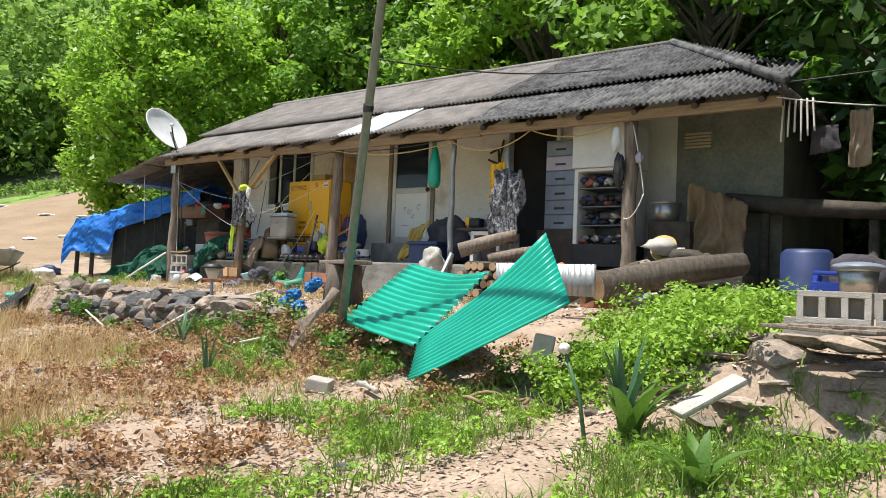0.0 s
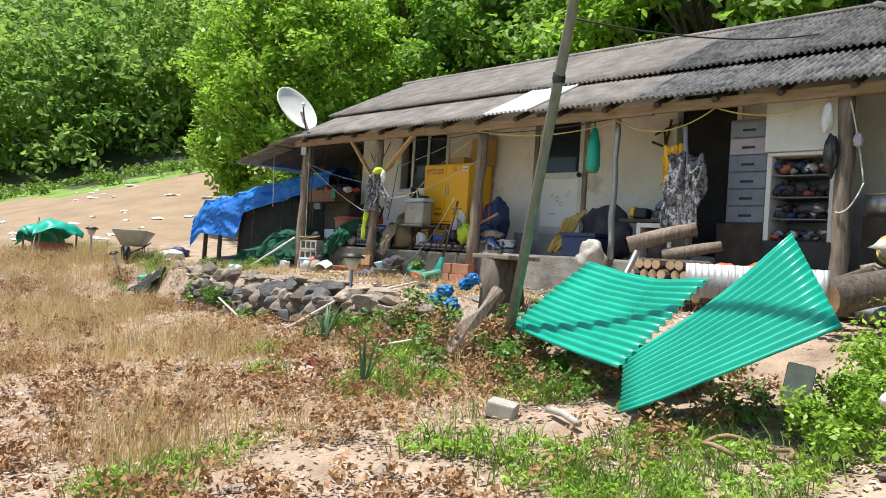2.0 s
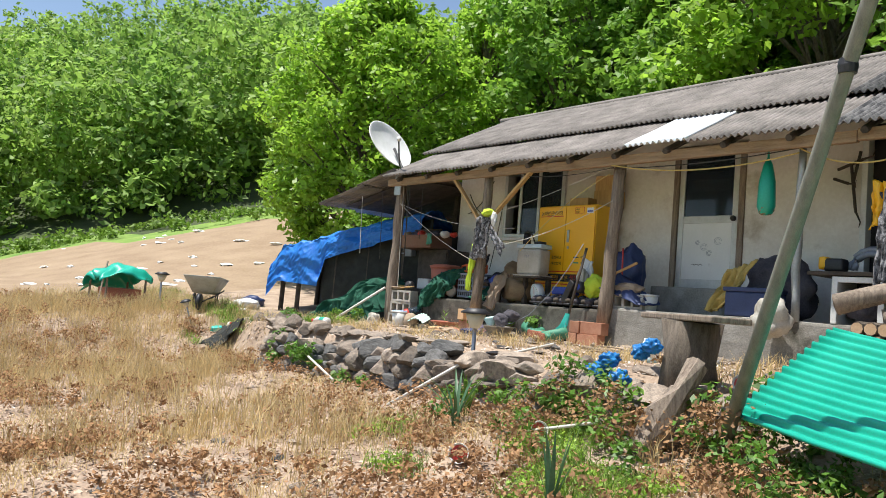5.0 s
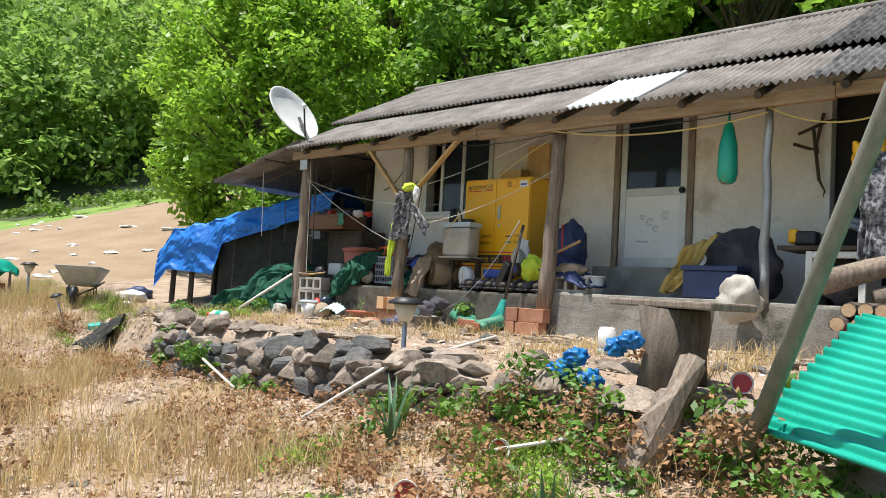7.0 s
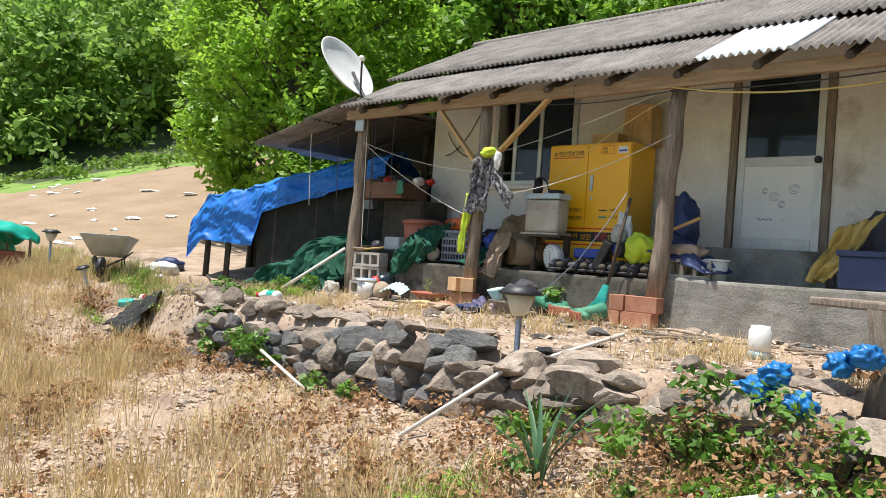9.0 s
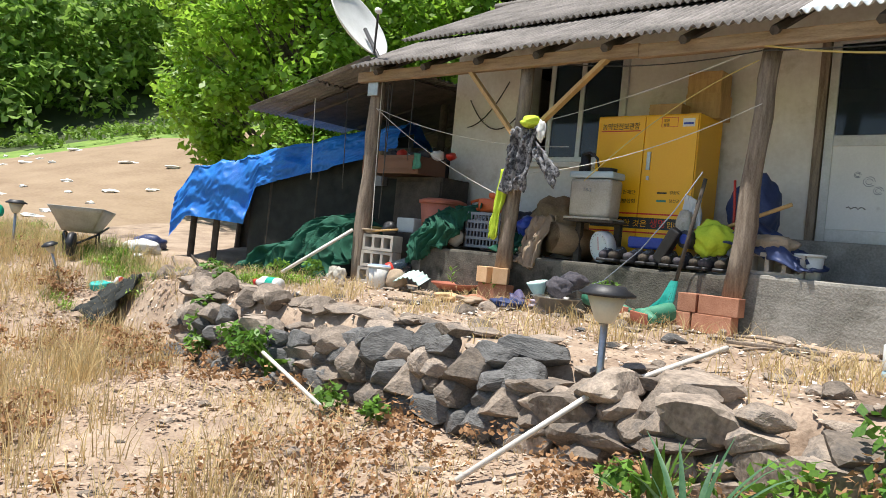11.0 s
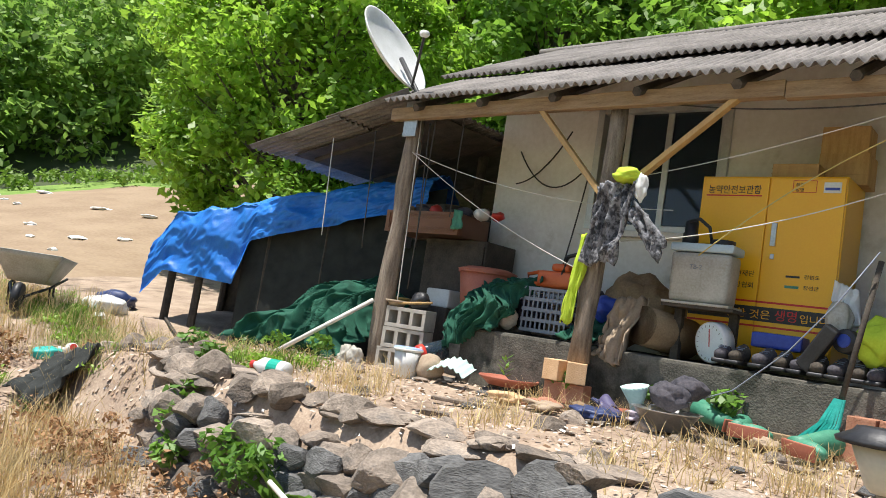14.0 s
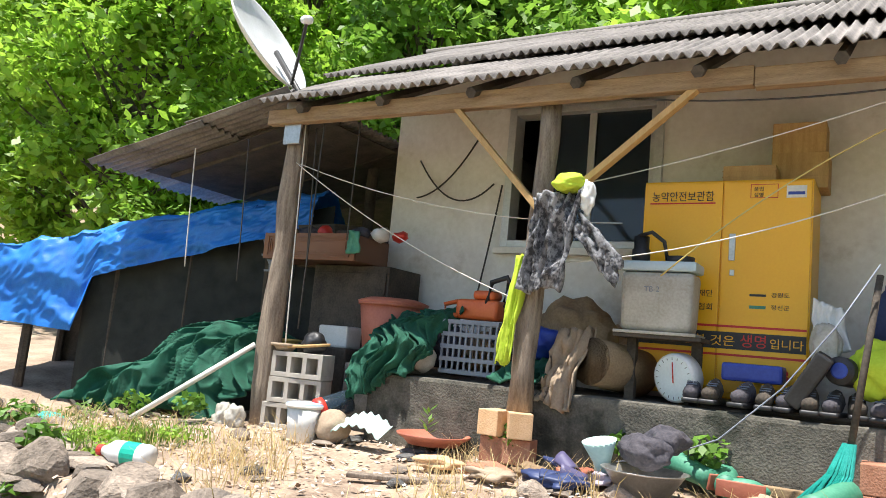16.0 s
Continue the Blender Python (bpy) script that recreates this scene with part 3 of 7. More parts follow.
# ---- openings ----
def write(text, size, at, material, parent, rx=90.0, name="lettering", width=None):
    """Lettering in the built-in font as a thin mesh."""
    cu = bpy.data.curves.new(name, "FONT")
    cu.body, cu.size, cu.extrude = text, size, 0.0008
    tmp = new("lettering_curve", cu)
    me_ = bpy.data.meshes.new_from_object(tmp.evaluated_get(bpy.context.evaluated_depsgraph_get()))
    bpy.data.objects.remove(tmp)
    me_.name = name
    me_.materials.append(material)
    ob = new(name, me_)
    w = max((v_.co.x for v_ in me_.vertices), default=1) or 1
    k = width / w if width else 1
    ob.matrix_world = pose(*at, rx, 0, 0) @ Matrix.Diagonal((k, 1, 1, 1))
    ob.parent = parent
    return ob


door = empty("door_1", "grey aluminium door with dark glass above a white panel", "door", kind="structure")
for a in ((4.5, 4.58, 2.03, 3.99), (5.48, 5.56, 2.03, 3.99), (4.58, 5.48, 3.93, 3.99)):
    bm = BM()
    box(bm, a[0], a[1], 1.27, 1.42, a[2], a[3], 0.006)
    part("door_frame", bm, M["wood"], door, "worn grey timber frame")
for a in ((4.59, 4.67, 2.04, 3.92), (5.39, 5.47, 2.04, 3.92), (4.67, 5.39, 2.04, 2.16), (4.67, 5.39, 2.92, 3.02), (4.67, 5.39, 3.86, 3.92)):
    bm = BM()
    box(bm, a[0], a[1], 1.29, 1.34, a[2], a[3], 0.006)
    part("door_rail", bm, M["alu"], door)
bm = BM()
box(bm, 4.67, 5.39, 1.305, 1.325, 2.16, 2.92)
panel = part("lower_panel", bm, M["panel"], door, "white panel with faint drawn marks")
bm = BM()
box(bm, 4.67, 5.39, 1.31, 1.318, 3.02, 3.86)
part("pane", bm, M["glass"], door, "dark reflecting glass")
bm = BM()
blob(bm, (5.43, 1.25, 2.97), (0.04, 0.045, 0.04), 1, 0.1, 2)
part("door_knob", bm, M["black"], door, "black knob", True)
for x_, z_, r_ in ((5.2, 2.68, 0.055), (5.0, 2.6, 0.05), (4.9, 2.66, 0.03), (5.08, 2.52, 0.04)):
    for q in range(2):
        bm = BM()
        tube(bm, [(x_ + r_ * (1 - q * 0.4) * math.cos(k * 0.7), 1.304, z_ + r_ * (1 - q * 0.4) * math.sin(k * 0.7) * 0.9) for k in range(9)], 0.0025, 4)
        part("drawn_mark", bm, M["greyplastic"], door)
bm = BM()
tube(bm, [(4.83 + 0.02 * k, 1.304, 2.36 + 0.012 * math.sin(k * 2.2)) for k in range(9)], 0.004, 4)
part("drawn_mark", bm, M["ink"], door)

win = empty("window_1", "aluminium sliding window with dark dusty panes", "window", kind="structure")
for a in ((1.17, 1.24, 2.76, 3.98), (2.45, 2.52, 2.76, 3.98), (1.24, 2.45, 2.76, 2.82), (1.24, 2.45, 3.92, 3.98)):
    bm = BM()
    box(bm, a[0], a[1], 1.26, 1.44, a[2], a[3], 0.006)
    part("window_frame", bm, M["alu"], win)
for a in ((1.46, 1.52), (1.88, 1.94), (2.40, 2.45)):
    bm = BM()
    box(bm, a[0], a[1], 1.33, 1.37, 2.82, 3.92, 0.004)
    part("sash_stile", bm, M["alu"], win)
for a in ((1.52, 1.88), (1.94, 2.40)):
    bm = BM()
    box(bm, a[0], a[1], 1.345, 1.35, 2.82, 3.92)
    part("pane", bm, M["glass"], win)
    # Backing behind each pane; the dark one stands in for the unlit room.
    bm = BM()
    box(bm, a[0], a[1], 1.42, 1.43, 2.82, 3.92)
    part("pane_backing", bm, M["greyplastic"] if a[0] < 1.6 else M["dark"], win)
bm = BM()
box(bm, 1.12, 2.57, 1.22, 1.3, 2.70, 2.757, 0.01)
part("window_sill", bm, M["plaster"], win)

d2 = empty("door_2", "open dark doorway with a pale timber jamb", "door", kind="structure")
for a in ((7.0, 7.07), (7.93, 8.0)):
    bm = BM()
    box(bm, a[0], a[1], 1.24, 1.4, 1.8, 4.05, 0.008)
    part("door_jamb", bm, M["white"], d2)
# Near-black plane in place of the unlit room beyond the open doorway.
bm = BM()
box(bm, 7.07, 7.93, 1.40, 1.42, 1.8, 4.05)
part("doorway_dark_fill", bm, M["dark"], d2)

# ---- veranda: yellow cabinet ----
cab = empty("storage_cabinet", "bright yellow steel two-door chemical storage cabinet with printed lettering", "cabinet", (2.57, 0.65, 1.7))
CX, CY, CZ = 2.57, 0.65, 1.7


def cpart(name, b, m_, label="", bev=0.004):
    bm = BM()
    box(bm, b[0] - CX, b[1] - CX, b[2] - CY, b[3] - CY, b[4] - CZ, b[5] - CZ, bev)
    return part(name, bm, m_, cab, label)


cpart("body", (2.57, 3.66, 0.67, 1.2, 1.70, 3.15), M["yellow"], "", 0.01)
cpart("door", (2.58, 3.105, 0.65, 0.669, 1.74, 3.13), M["yellow"])
dr = cpart("door", (3.115, 3.65, 0.65, 0.669, 1.74, 3.13), M["yellow"])
cpart("handle", (3.16, 3.20, 0.635, 0.65, 2.60, 2.78), M["steel"], "recessed steel latch handle")
cpart("lock", (3.17, 3.20, 0.64, 0.65, 2.50, 2.54), M["steel"], "round key lock")
cpart("stripe", (2.585, 3.645, 0.6475, 0.6495, 2.16, 2.175), M["redink"], "", 0)
cpart("stripe", (2.585, 3.645, 0.6475, 0.6495, 1.975, 1.99), M["redink"], "", 0)
cpart("band", (2.585, 3.645, 0.647, 0.6495, 2.02, 2.13), M["black"], "dark green slogan band", 0)
cpart("sticker", (3.50, 3.62, 0.647, 0.6495, 3.02, 3.10), M["white"], "white and blue sticker", 0)
cpart("sticker_bar", (3.51, 3.61, 0.6455, 0.6465, 3.04, 3.06), M["blue"], "", 0)
for k in range(2):
    cpart("form_line", (3.28, 3.45, 0.6475, 0.6495, 3.02 + 0.09 * k, 3.024 + 0.09 * k), M["redink"], "", 0)
    cpart("form_line", (3.28 + 0.166 * k, 3.284 + 0.166 * k, 0.6475, 0.6495, 3.02, 3.11), M["redink"], "", 0)
cpart("underline", (2.62, 3.06, 0.6475, 0.6495, 2.985, 2.995), M["redink"], "", 0)


def ctext(t_, size, x_, z_, m_, w_=None):
    write(t_, size, (x_ - CX, 0.6455 - CY, z_ - CZ), m_, cab, width=w_)


ctext("농약안전보관함", 0.075, 2.63, 3.01, M["ink"], 0.42)
ctext("품번", 0.03, 3.30, 3.07, M["ink"], 0.06)
ctext("성명", 0.03, 3.30, 3.03, M["ink"], 0.06)
ctext("소중한 것은", 0.075, 2.80, 2.045, M["yellow"], 0.42)
ctext("생명", 0.09, 3.25, 2.045, M["redink"], 0.16)
ctext("입니다", 0.07, 3.43, 2.045, M["yellow"], 0.2)
ctext("공헌재단", 0.05, 2.88, 2.36, M["ink"], 0.19)
ctext("예방협회", 0.05, 2.88, 2.27, M["ink"], 0.19)
ctext("강원도", 0.035, 3.43, 2.37, M["ink"], 0.11)
ctext("정선군", 0.035, 3.43, 2.29, M["ink"], 0.11)
ctext("1393", 0.1, 3.33, 1.84, M["redink"], 0.22)
cpart("emblem", (3.30, 3.40, 0.6475, 0.6495, 2.37, 2.385), M["ink"], "", 0)
cpart("emblem", (3.30, 3.40, 0.6475, 0.6495, 2.29, 2.31), M["bootgreen"], "", 0)
for bx in ((3.08, 3.42, 0.75, 1.0, 3.152, 3.27), (3.36, 3.72, 0.95, 1.22, 3.152, 3.40), (3.36, 3.70, 0.97, 1.22, 3.402, 3.62)):
    bm = BM()
    box(bm, *bx, 0.006)
    for k in range(1, 3):
        zz = bx[4] + (bx[5] - bx[4]) * k / 3
        box(bm, bx[0] - 0.004, bx[1] + 0.004, bx[2] - 0.004, bx[2] + 0.004, zz - 0.003, zz + 0.003)
    thing("wooden_box", bm, M["pinewood"], "slatted pale wooden box on the yellow cabinet", "box", group="boxes on the cabinet")

# ---- satellite dish ----
dish = empty("satellite_dish", "off-white oval satellite dish bracketed to the veranda corner", "satellite dish", (-0.1, -0.05, 3.7))
nrm = Vector((0.80, 0.16, 0.52)).normalized()
turn = nrm.to_track_quat("Z", "Y").to_matrix().to_4x4()
centre = Vector((-0.44, 0.05, 0.62))
bm = BM()
lathe(bm, [(0.001, -0.10), (0.15, -0.095), (0.3, -0.075), (0.42, -0.04), (0.49, 0.0), (0.505, 0.0), (0.5, -0.015), (0.43, -0.055), (0.3, -0.09), (0.15, -0.11), (0.001, -0.115)], 40)
bmesh.ops.transform(bm, matrix=Matrix.Translation(centre) @ turn, verts=bm.verts)
part("reflector", bm, M["white"], dish, "", True)
bm = BM()
tube(bm, [(0.0, 0.05, -0.15), (-0.1, 0.1, 0.15), (-0.45, 0.15, 0.55)], 0.025, 8)
part("mast", bm, M["black"], dish, "dark bent steel mast", True)
bm = BM()
e1 = centre + turn @ Vector((0.0, -0.47, 0.0))
e2 = Vector((0.24, -0.28, 0.55))
tube(bm, [e1, (e1 + e2) / 2 + Vector((0, 0, -0.04)), e2], 0.014, 6)
part("arm", bm, M["black"], dish)
bm = BM()
tube(bm, [e2 + Vector((-0.05, 0.03, 0.04)), e2 + Vector((0.05, -0.03, 0.0))], 0.035, 10)
part("receiver", bm, M["white"], dish, "small white receiver head", True)
bm = BM()
box(bm, -0.05, 0.12, -0.07, -0.05, -0.35, 0.0, 0.005)
part("bracket", bm, M["steel"], dish)

# ---- braces, cords ----
for a, b in (((1.40, -0.12, 3.56), (2.16, -0.1, 2.74)), ((2.36, -0.1, 2.94), (3.1, -0.12, 3.55))):
    bm = BM()
    d = Vector(b) - Vector(a)
    m_ = Matrix.Translation((Vector(a) + Vector(b)) / 2) @ d.to_track_quat("Z", "Y").to_matrix().to_4x4()
    box(bm, -0.035, 0.035, -0.02, 0.02, -d.length / 2, d.length / 2, 0.004, m_)
    thing("brace", bm, M["pinewood"], "yellowish diagonal timber brace under the eave", "brace", group="eave braces")


def cord(a, b, sag, r, material, label, name="cord", n=14):
    a, b = Vector(a), Vector(b)
    bm = BM()
    tube(bm, [a.lerp(b, i / n) - Vector((0, 0, sag * 4 * (i / n) * (1 - i / n))) for i in range(n + 1)], r, 5)
    return thing(name, bm, M[material], label, "cord", True, group="cords and wires")


cord((-0.1, -0.05, 3.25), (2.15, 0.0, 2.15), 0.1, 0.004, "rope", "white cord strung between the veranda posts")
cord((0.0, -0.05, 3.2), (2.6, 0.1, 2.75), 0.12, 0.0035, "rope", "thin pale cord strung under the eave")
cord((2.1, -0.08, 2.45), (4.5, -0.08, 3.05), 0.12, 0.004, "rope", "white cord tied to the veranda post")
cord((2.2, -0.05, 2.95), (4.45, -0.1, 3.5), 0.05, 0.0035, "rope", "pale wire running up to the eave")
cord((4.45, -0.1, 3.4), (2.9, -0.05, 2.4), -0.1, 0.005, "yellowcord", "brownish cord across the cabinet")
cord((2.4, -0.1, 3.55), (4.5, -0.1, 3.48), 0.08, 0.006, "wire", "dark cable under the eave")
cord((4.5, -0.15, 3.5), (6.9, -0.1, 3.45), 0.12, 0.009, "yellowcord", "yellowish cable looped along the eave")
cord((6.9, -0.1, 3.5), (8.3, -0.1, 3.52), 0.22, 0.009, "yellowcord", "yellowish cable looped along the eave")
cord((8.3, -0.1, 3.52), (9.7, -0.1, 3.55), 0.15, 0.009, "yellowcord", "yellowish cable looped along the eave")
cord((4.5, -0.15, 3.46), (6.9, -0.1, 3.5), 0.05, 0.007, "wire", "dark cable under the eave")
cord((9.72, -0.05, 3.6), (9.95, -0.1, 2.6), -0.1, 0.009, "rope", "pale hanging flex on the veranda post")
cord((9.95, -0.1, 2.6), (9.7, -0.12, 2.3), 0.1, 0.009, "rope", "pale hanging flex on the veranda post")
cord((0.3, 1.25, 3.55), (1.1, 1.2, 3.3), 0.25, 0.008, "wire", "black cable drooping on the wall")
cord((0.9, 1.25, 3.75), (0.3, 1.24, 3.2), 0.12, 0.008, "wire", "black cable drooping on the wall")
cord((1.15, 1.26, 3.3), (1.0, 1.2, 2.2), 0.05, 0.008, "wire", "black cable drooping on the wall")
cord((0.2, -0.05, 3.6), (0.15, -0.03, 1.9), 0.0, 0.006, "wire", "thin dark hanging wire")
cord((0.55, -0.05, 3.62), (0.5, 0.0, 2.6), 0.0, 0.005, "wire", "thin dark hanging wire")
cord((9.15, -4.1, 3.4), (9.3, 0.2, 4.3), 0.1, 0.008, "wire", "overhead wire from the pole to the roof")
cord((11.5, -0.2, 3.75), (17, 1.5, 4.6), 0.1, 0.008, "wire", "overhead wire leaving the roof corner")
cord((11.5, -0.2, 3.6), (13.5, 1.0, 3.6), 0.08, 0.008, "rope", "washing line behind the cottage corner")

# leaning pole
bm = BM()
tube(bm, [(7.95 + 0.515 * i, -3.2 - 0.39 * i, 0.75 + 1.125 * i) for i in range(6)], 0.046, 12, 0.034, 0.1)
pole = thing("leaning_pole", bm, M["polemat"], "tall grey-green leaning pole in the bank", "pole", True)
bm = BM()
lathe(bm, [(0.046, -0.04), (0.052, 0), (0.046, 0.04)], 12, (8.98, -3.98, 3.0))
part("band", bm, M["black"], pole)

# ---- green tin sheets ----
def tin(corners, waves, amp, label, sag):
    a, b, c, d = [Vector(p) for p in corners]   # a-b along the ridges, a-d across

    def f(s, w):
        p = (a.lerp(b, w)).lerp(d.lerp(c, w), s)
        n = (b - a).cross(d - a).normalized()
        if n.z < 0:
            n = -n
        return p + n * (amp * math.sin(2 * math.pi * waves * s) + sag * math.sin(math.pi * w) * (0.5 + s) + 0.015 * noise.noise(p * 2.5))
    bm = BM()
    surf(bm, f, waves * 8, 10)
    return thing("tin_sheet", thick(bm, 0.004), M["gsheet"], label, "metal sheet", True, group="green tin sheets")


tin([(8.0, -3.22, 0.99), (9.755, -4.13, 0.91), (10.05, -3.50, 1.55), (8.36, -2.535, 1.625)], 14, 0.016, "corrugated green tin sheet lying on the weedy bank", -0.05)
tin([(10.0, -4.475, 0.68), (11.09, -3.94, 1.335), (10.6, -3.5, 1.89), (9.72, -4.02, 0.98)], 13, 0.015, "corrugated green tin sheet propped up on the bank", -0.03)
bm = BM()
surf(bm, lambda s, w: Vector((8.9 + 1.5 * s, -1.7 - 0.5 * s + 0.03 * math.sin(s * 120), 1.35 + 0.32 * w)), 60, 2)
thing("grey_tin_sheet", thick(bm, 0.004), M["greymetal"], "grey corrugated tin sheet standing on edge", "metal sheet", True)

# ---- blue tarpaulin over a hutch ----
hutch = empty("hutch", "dark timber and mesh hutch under a blue tarpaulin", "hutch", (-3.4, 0.1, 1.05))
HO = Vector((-3.4, 0.1, 1.05))


def edge(s):
    """The hutch's front top edge."""
    return Vector((-3.87 + 3.22 * s, -0.15 + 1.25 * s, 2.42 + 0.78 * s))


back = Vector((-0.75, 1.4, -0.30))
for s in (0.02, 0.14, 0.4, 0.62, 0.85):
    for q in (0.05, 0.95):
        p = edge(s) + back * q
        bm = BM()
        g = gz(p.x, p.y)
        tube(bm, [(p.x - HO.x, p.y - HO.y, g - 0.1 - HO.z), (p.x - HO.x + 0.03, p.y - HO.y, p.z - 0.12 - HO.z)], 0.05, 7, None, 0.3)
        part("leg", bm, M["darkwood"], hutch)
bm = BM()


def mesh_front(s, w):
    p = edge(0.3 + 0.72 * s) + Vector((0.02, 0.06, 0))
    g = gz(p.x, p.y)
    return Vector((p.x, p.y - 0.02 * math.sin(s * 20), g + (p.z - 0.1 - g) * w)) - HO


surf(bm, mesh_front, 30, 6)
part("side_mesh", thick(bm, 0.01), M["blackmesh"], hutch, "black netting side", True)
bm = BM()
surf(bm, lambda s, w: edge(1.02 * s) + back + Vector((0, 0, (gz(*(edge(s) + back).xy) - edge(s).z) * w)) - HO, 12, 4)
part("back_board", thick(bm, 0.02), M["darkwood"], hutch)
bm = BM()


def tarp(s, w):
    e = edge(s) + Vector((-0.12 * (1 - s), 0, 0))
    k = min(1, max(0, (s - 0.35) / 0.04))
    a, b_ = 0.66 + 0.34 * s / 0.35, 0.48 - 0.22 * (s - 0.39)
    low = a * (1 - k) + b_ * k
    wr = 0.05 * noise.noise(Vector((s * 7, w * 5, 1))) + 0.045 * (0.4 - abs(noise.noise(Vector((s * 8 + w * 3, w * 4, 5)))) * 2) + 0.02 * (0.4 - abs(noise.noise(Vector((s * 34, w * 15 - s * 8, 8)))) * 2) + 0.03 * math.sin(s * 26 + w * 5) * (1 if w < 0.45 else 0.3)
    if w < 0.45:
        t = 1 - w / 0.45
        p = e + Vector((0.0, -0.10 - 0.06 * t, -low * t))
        p += Vector((wr * 0.5, -wr, 0))
    elif w < 0.55:
        t = (w - 0.45) / 0.1
        p = e + Vector((0, -0.1 + 0.12 * t, 0.06 * math.sin(t * math.pi / 2))) + Vector((0, -wr * 0.6, wr))
    else:
        t = (w - 0.55) / 0.45
        p = e + back * t + Vector((0, 0.02, 0.06 + 0.16 * math.sin(t * math.pi) + wr * 1.4 - 0.06 * math.sin(s * 9.4) ** 2))
    if s < 0.08:
        p += Vector((-0.06, 0, -(0.08 - s) * 4.5))
    return p


surf(bm, tarp, 180, 90)
bmesh.ops.recalc_face_normals(bm, faces=bm.faces)
thing("tarpaulin", bm, M["tarp"], "creased bright blue tarpaulin draped over the hutch", "tarpaulin", True)

# ---- loose cloth and lumps ----
def lump(name, at, size, material, label, category, seed=1, rough=0.45, rz=0.0, sub=4, freq=2.2, group="", tilt=0.0):
    bm = BM()
    blob(bm, (0, 0, 0), size, seed, rough * 0.75, sub, None, freq * 0.75)
    return thing(name, bm, M[material], label, category, True, group, at=pose(*at, tilt, 0, rz))


def drape(name, pts, material, label, category, fold=0.05, nu=40, nv=30, seed=0, bulge=(0, 0, 0)):
    """A crumpled cloth over four corners."""
    a, b, c, d = [Vector(p) for p in pts]

    def f(s, w):
        p = a.lerp(b, s).lerp(d.lerp(c, s), w)
        q = Vector((s * 2.6 + seed, w * 1.7 + 0.8 * s, seed))
        if bulge[2]:
            q = Vector((s * 5.5 + seed + 2 * w, w * 3.2 + 1.1 * s, seed))
            p += Vector((0.16 * noise.noise(Vector((w * 4, seed, s * 2))), 0.05, 0.14 * noise.noise(Vector((s * 5, seed, 3)))))
        big = noise.noise(q)
        crease = 1 - 2 * abs(noise.noise(Vector((q.x * 2.3 + big, q.y * 1.1, 2))))
        fine = 1 - 2 * abs(noise.noise(Vector((q.x * 5.5 + big * 2, q.y * 2.4, 7))))
        p += Vector(bulge) * (math.sin(math.pi * s) * math.sin(math.pi * w)) ** 0.7
        return p + Vector((0.3 * noise.noise(q + Vector((9, 0, 0))), -0.9 * crease - 0.22 * fine, 0.6 * big + 0.2 * crease)) * fold
    bm = BM()
    surf(bm, f, nu, nv)
    return thing(name, thick(bm, 0.012), M[material], label, category, True)


drape("shade_net", [(-2.0, -0.42, 1.10), (-0.45, -0.2, 1.16), (-0.22, 0.55, 1.75), (-0.85, 0.6, 1.95)], "net", "crumpled dark green netting heaped beside the hutch", "netting", 0.16, 110, 90, 2, (-0.02, -0.16, 0.22))
drape("green_cloth", [(0.55, -0.06, 1.36), (1.12, 0.06, 1.60), (1.36, 0.42, 2.12), (0.72, 0.5, 2.05)], "net", "dark green cloth slumped over the platform end", "cloth", 0.11, 90, 80, 5, (0, -0.12, 0.16))
drape("camouflage_jacket", [(2.05, -0.16, 2.25), (2.32, -0.16, 2.25), (2.45, -0.16, 2.88), (2.12, -0.16, 2.86)], "camo", "grey camouflage jacket hung on the veranda post", "jacket", 0.09, 30, 30, 8)
drape("camouflage_sleeve", [(2.4, -0.17, 2.6), (2.68, -0.17, 2.28), (2.72, -0.17, 2.45), (2.42, -0.17, 2.78)], "camo", "camouflage strap hanging from the veranda post", "strap", 0.06, 24, 10, 9)
drape("safety_vest", [(1.9, -0.12, 1.78), (2.0, -0.12, 1.8), (2.1, -0.14, 2.5), (2.0, -0.14, 2.48)], "hivis", "lime yellow safety vest hung on the veranda post", "vest", 0.05, 12, 24, 4)
lump("cap", (2.34, -0.2, 2.95), (0.11, 0.1, 0.06), "hivis", "faded lime green cap on the veranda post", "cap", 3, 0.3)
lump("glove", (2.46, -0.2, 2.86), (0.05, 0.04, 0.1), "white", "pale work glove hung on the veranda post", "glove", 4, 0.5)

# hutch-side cupboard with a wooden drawer on it
cup = empty("old_cupboard", "dark brown wooden cupboard beside the wall", "cupboard", (-0.3, 0.7, 1.15))
bm = BM()
box(bm, -0.05, 0.75, 0.0, 0.5, 0, 1.34, 0.01)
part("body", bm, M["darkwood"], cup)
bm = BM()
box(bm, -0.03, 0.73, -0.02, 0.0, 0.1, 1.28, 0.006)
part("door", bm, M["darkwood"], cup)
drw = empty("carved_box", "carved reddish-brown wooden drawer box laid on the cupboard", "box", (-0.75, 0.45, 2.5))
bm = BM()
box(bm, 0.0, 1.0, 0.02, 0.5, 0, 0.22, 0.008)
part("drawer_box", bm, solid("walnut_stain", (0.12, 0.055, 0.03)), drw)
bm = BM()
box(bm, 0.0, 1.0, 0.0, 0.018, 0, 0.23, 0.005)
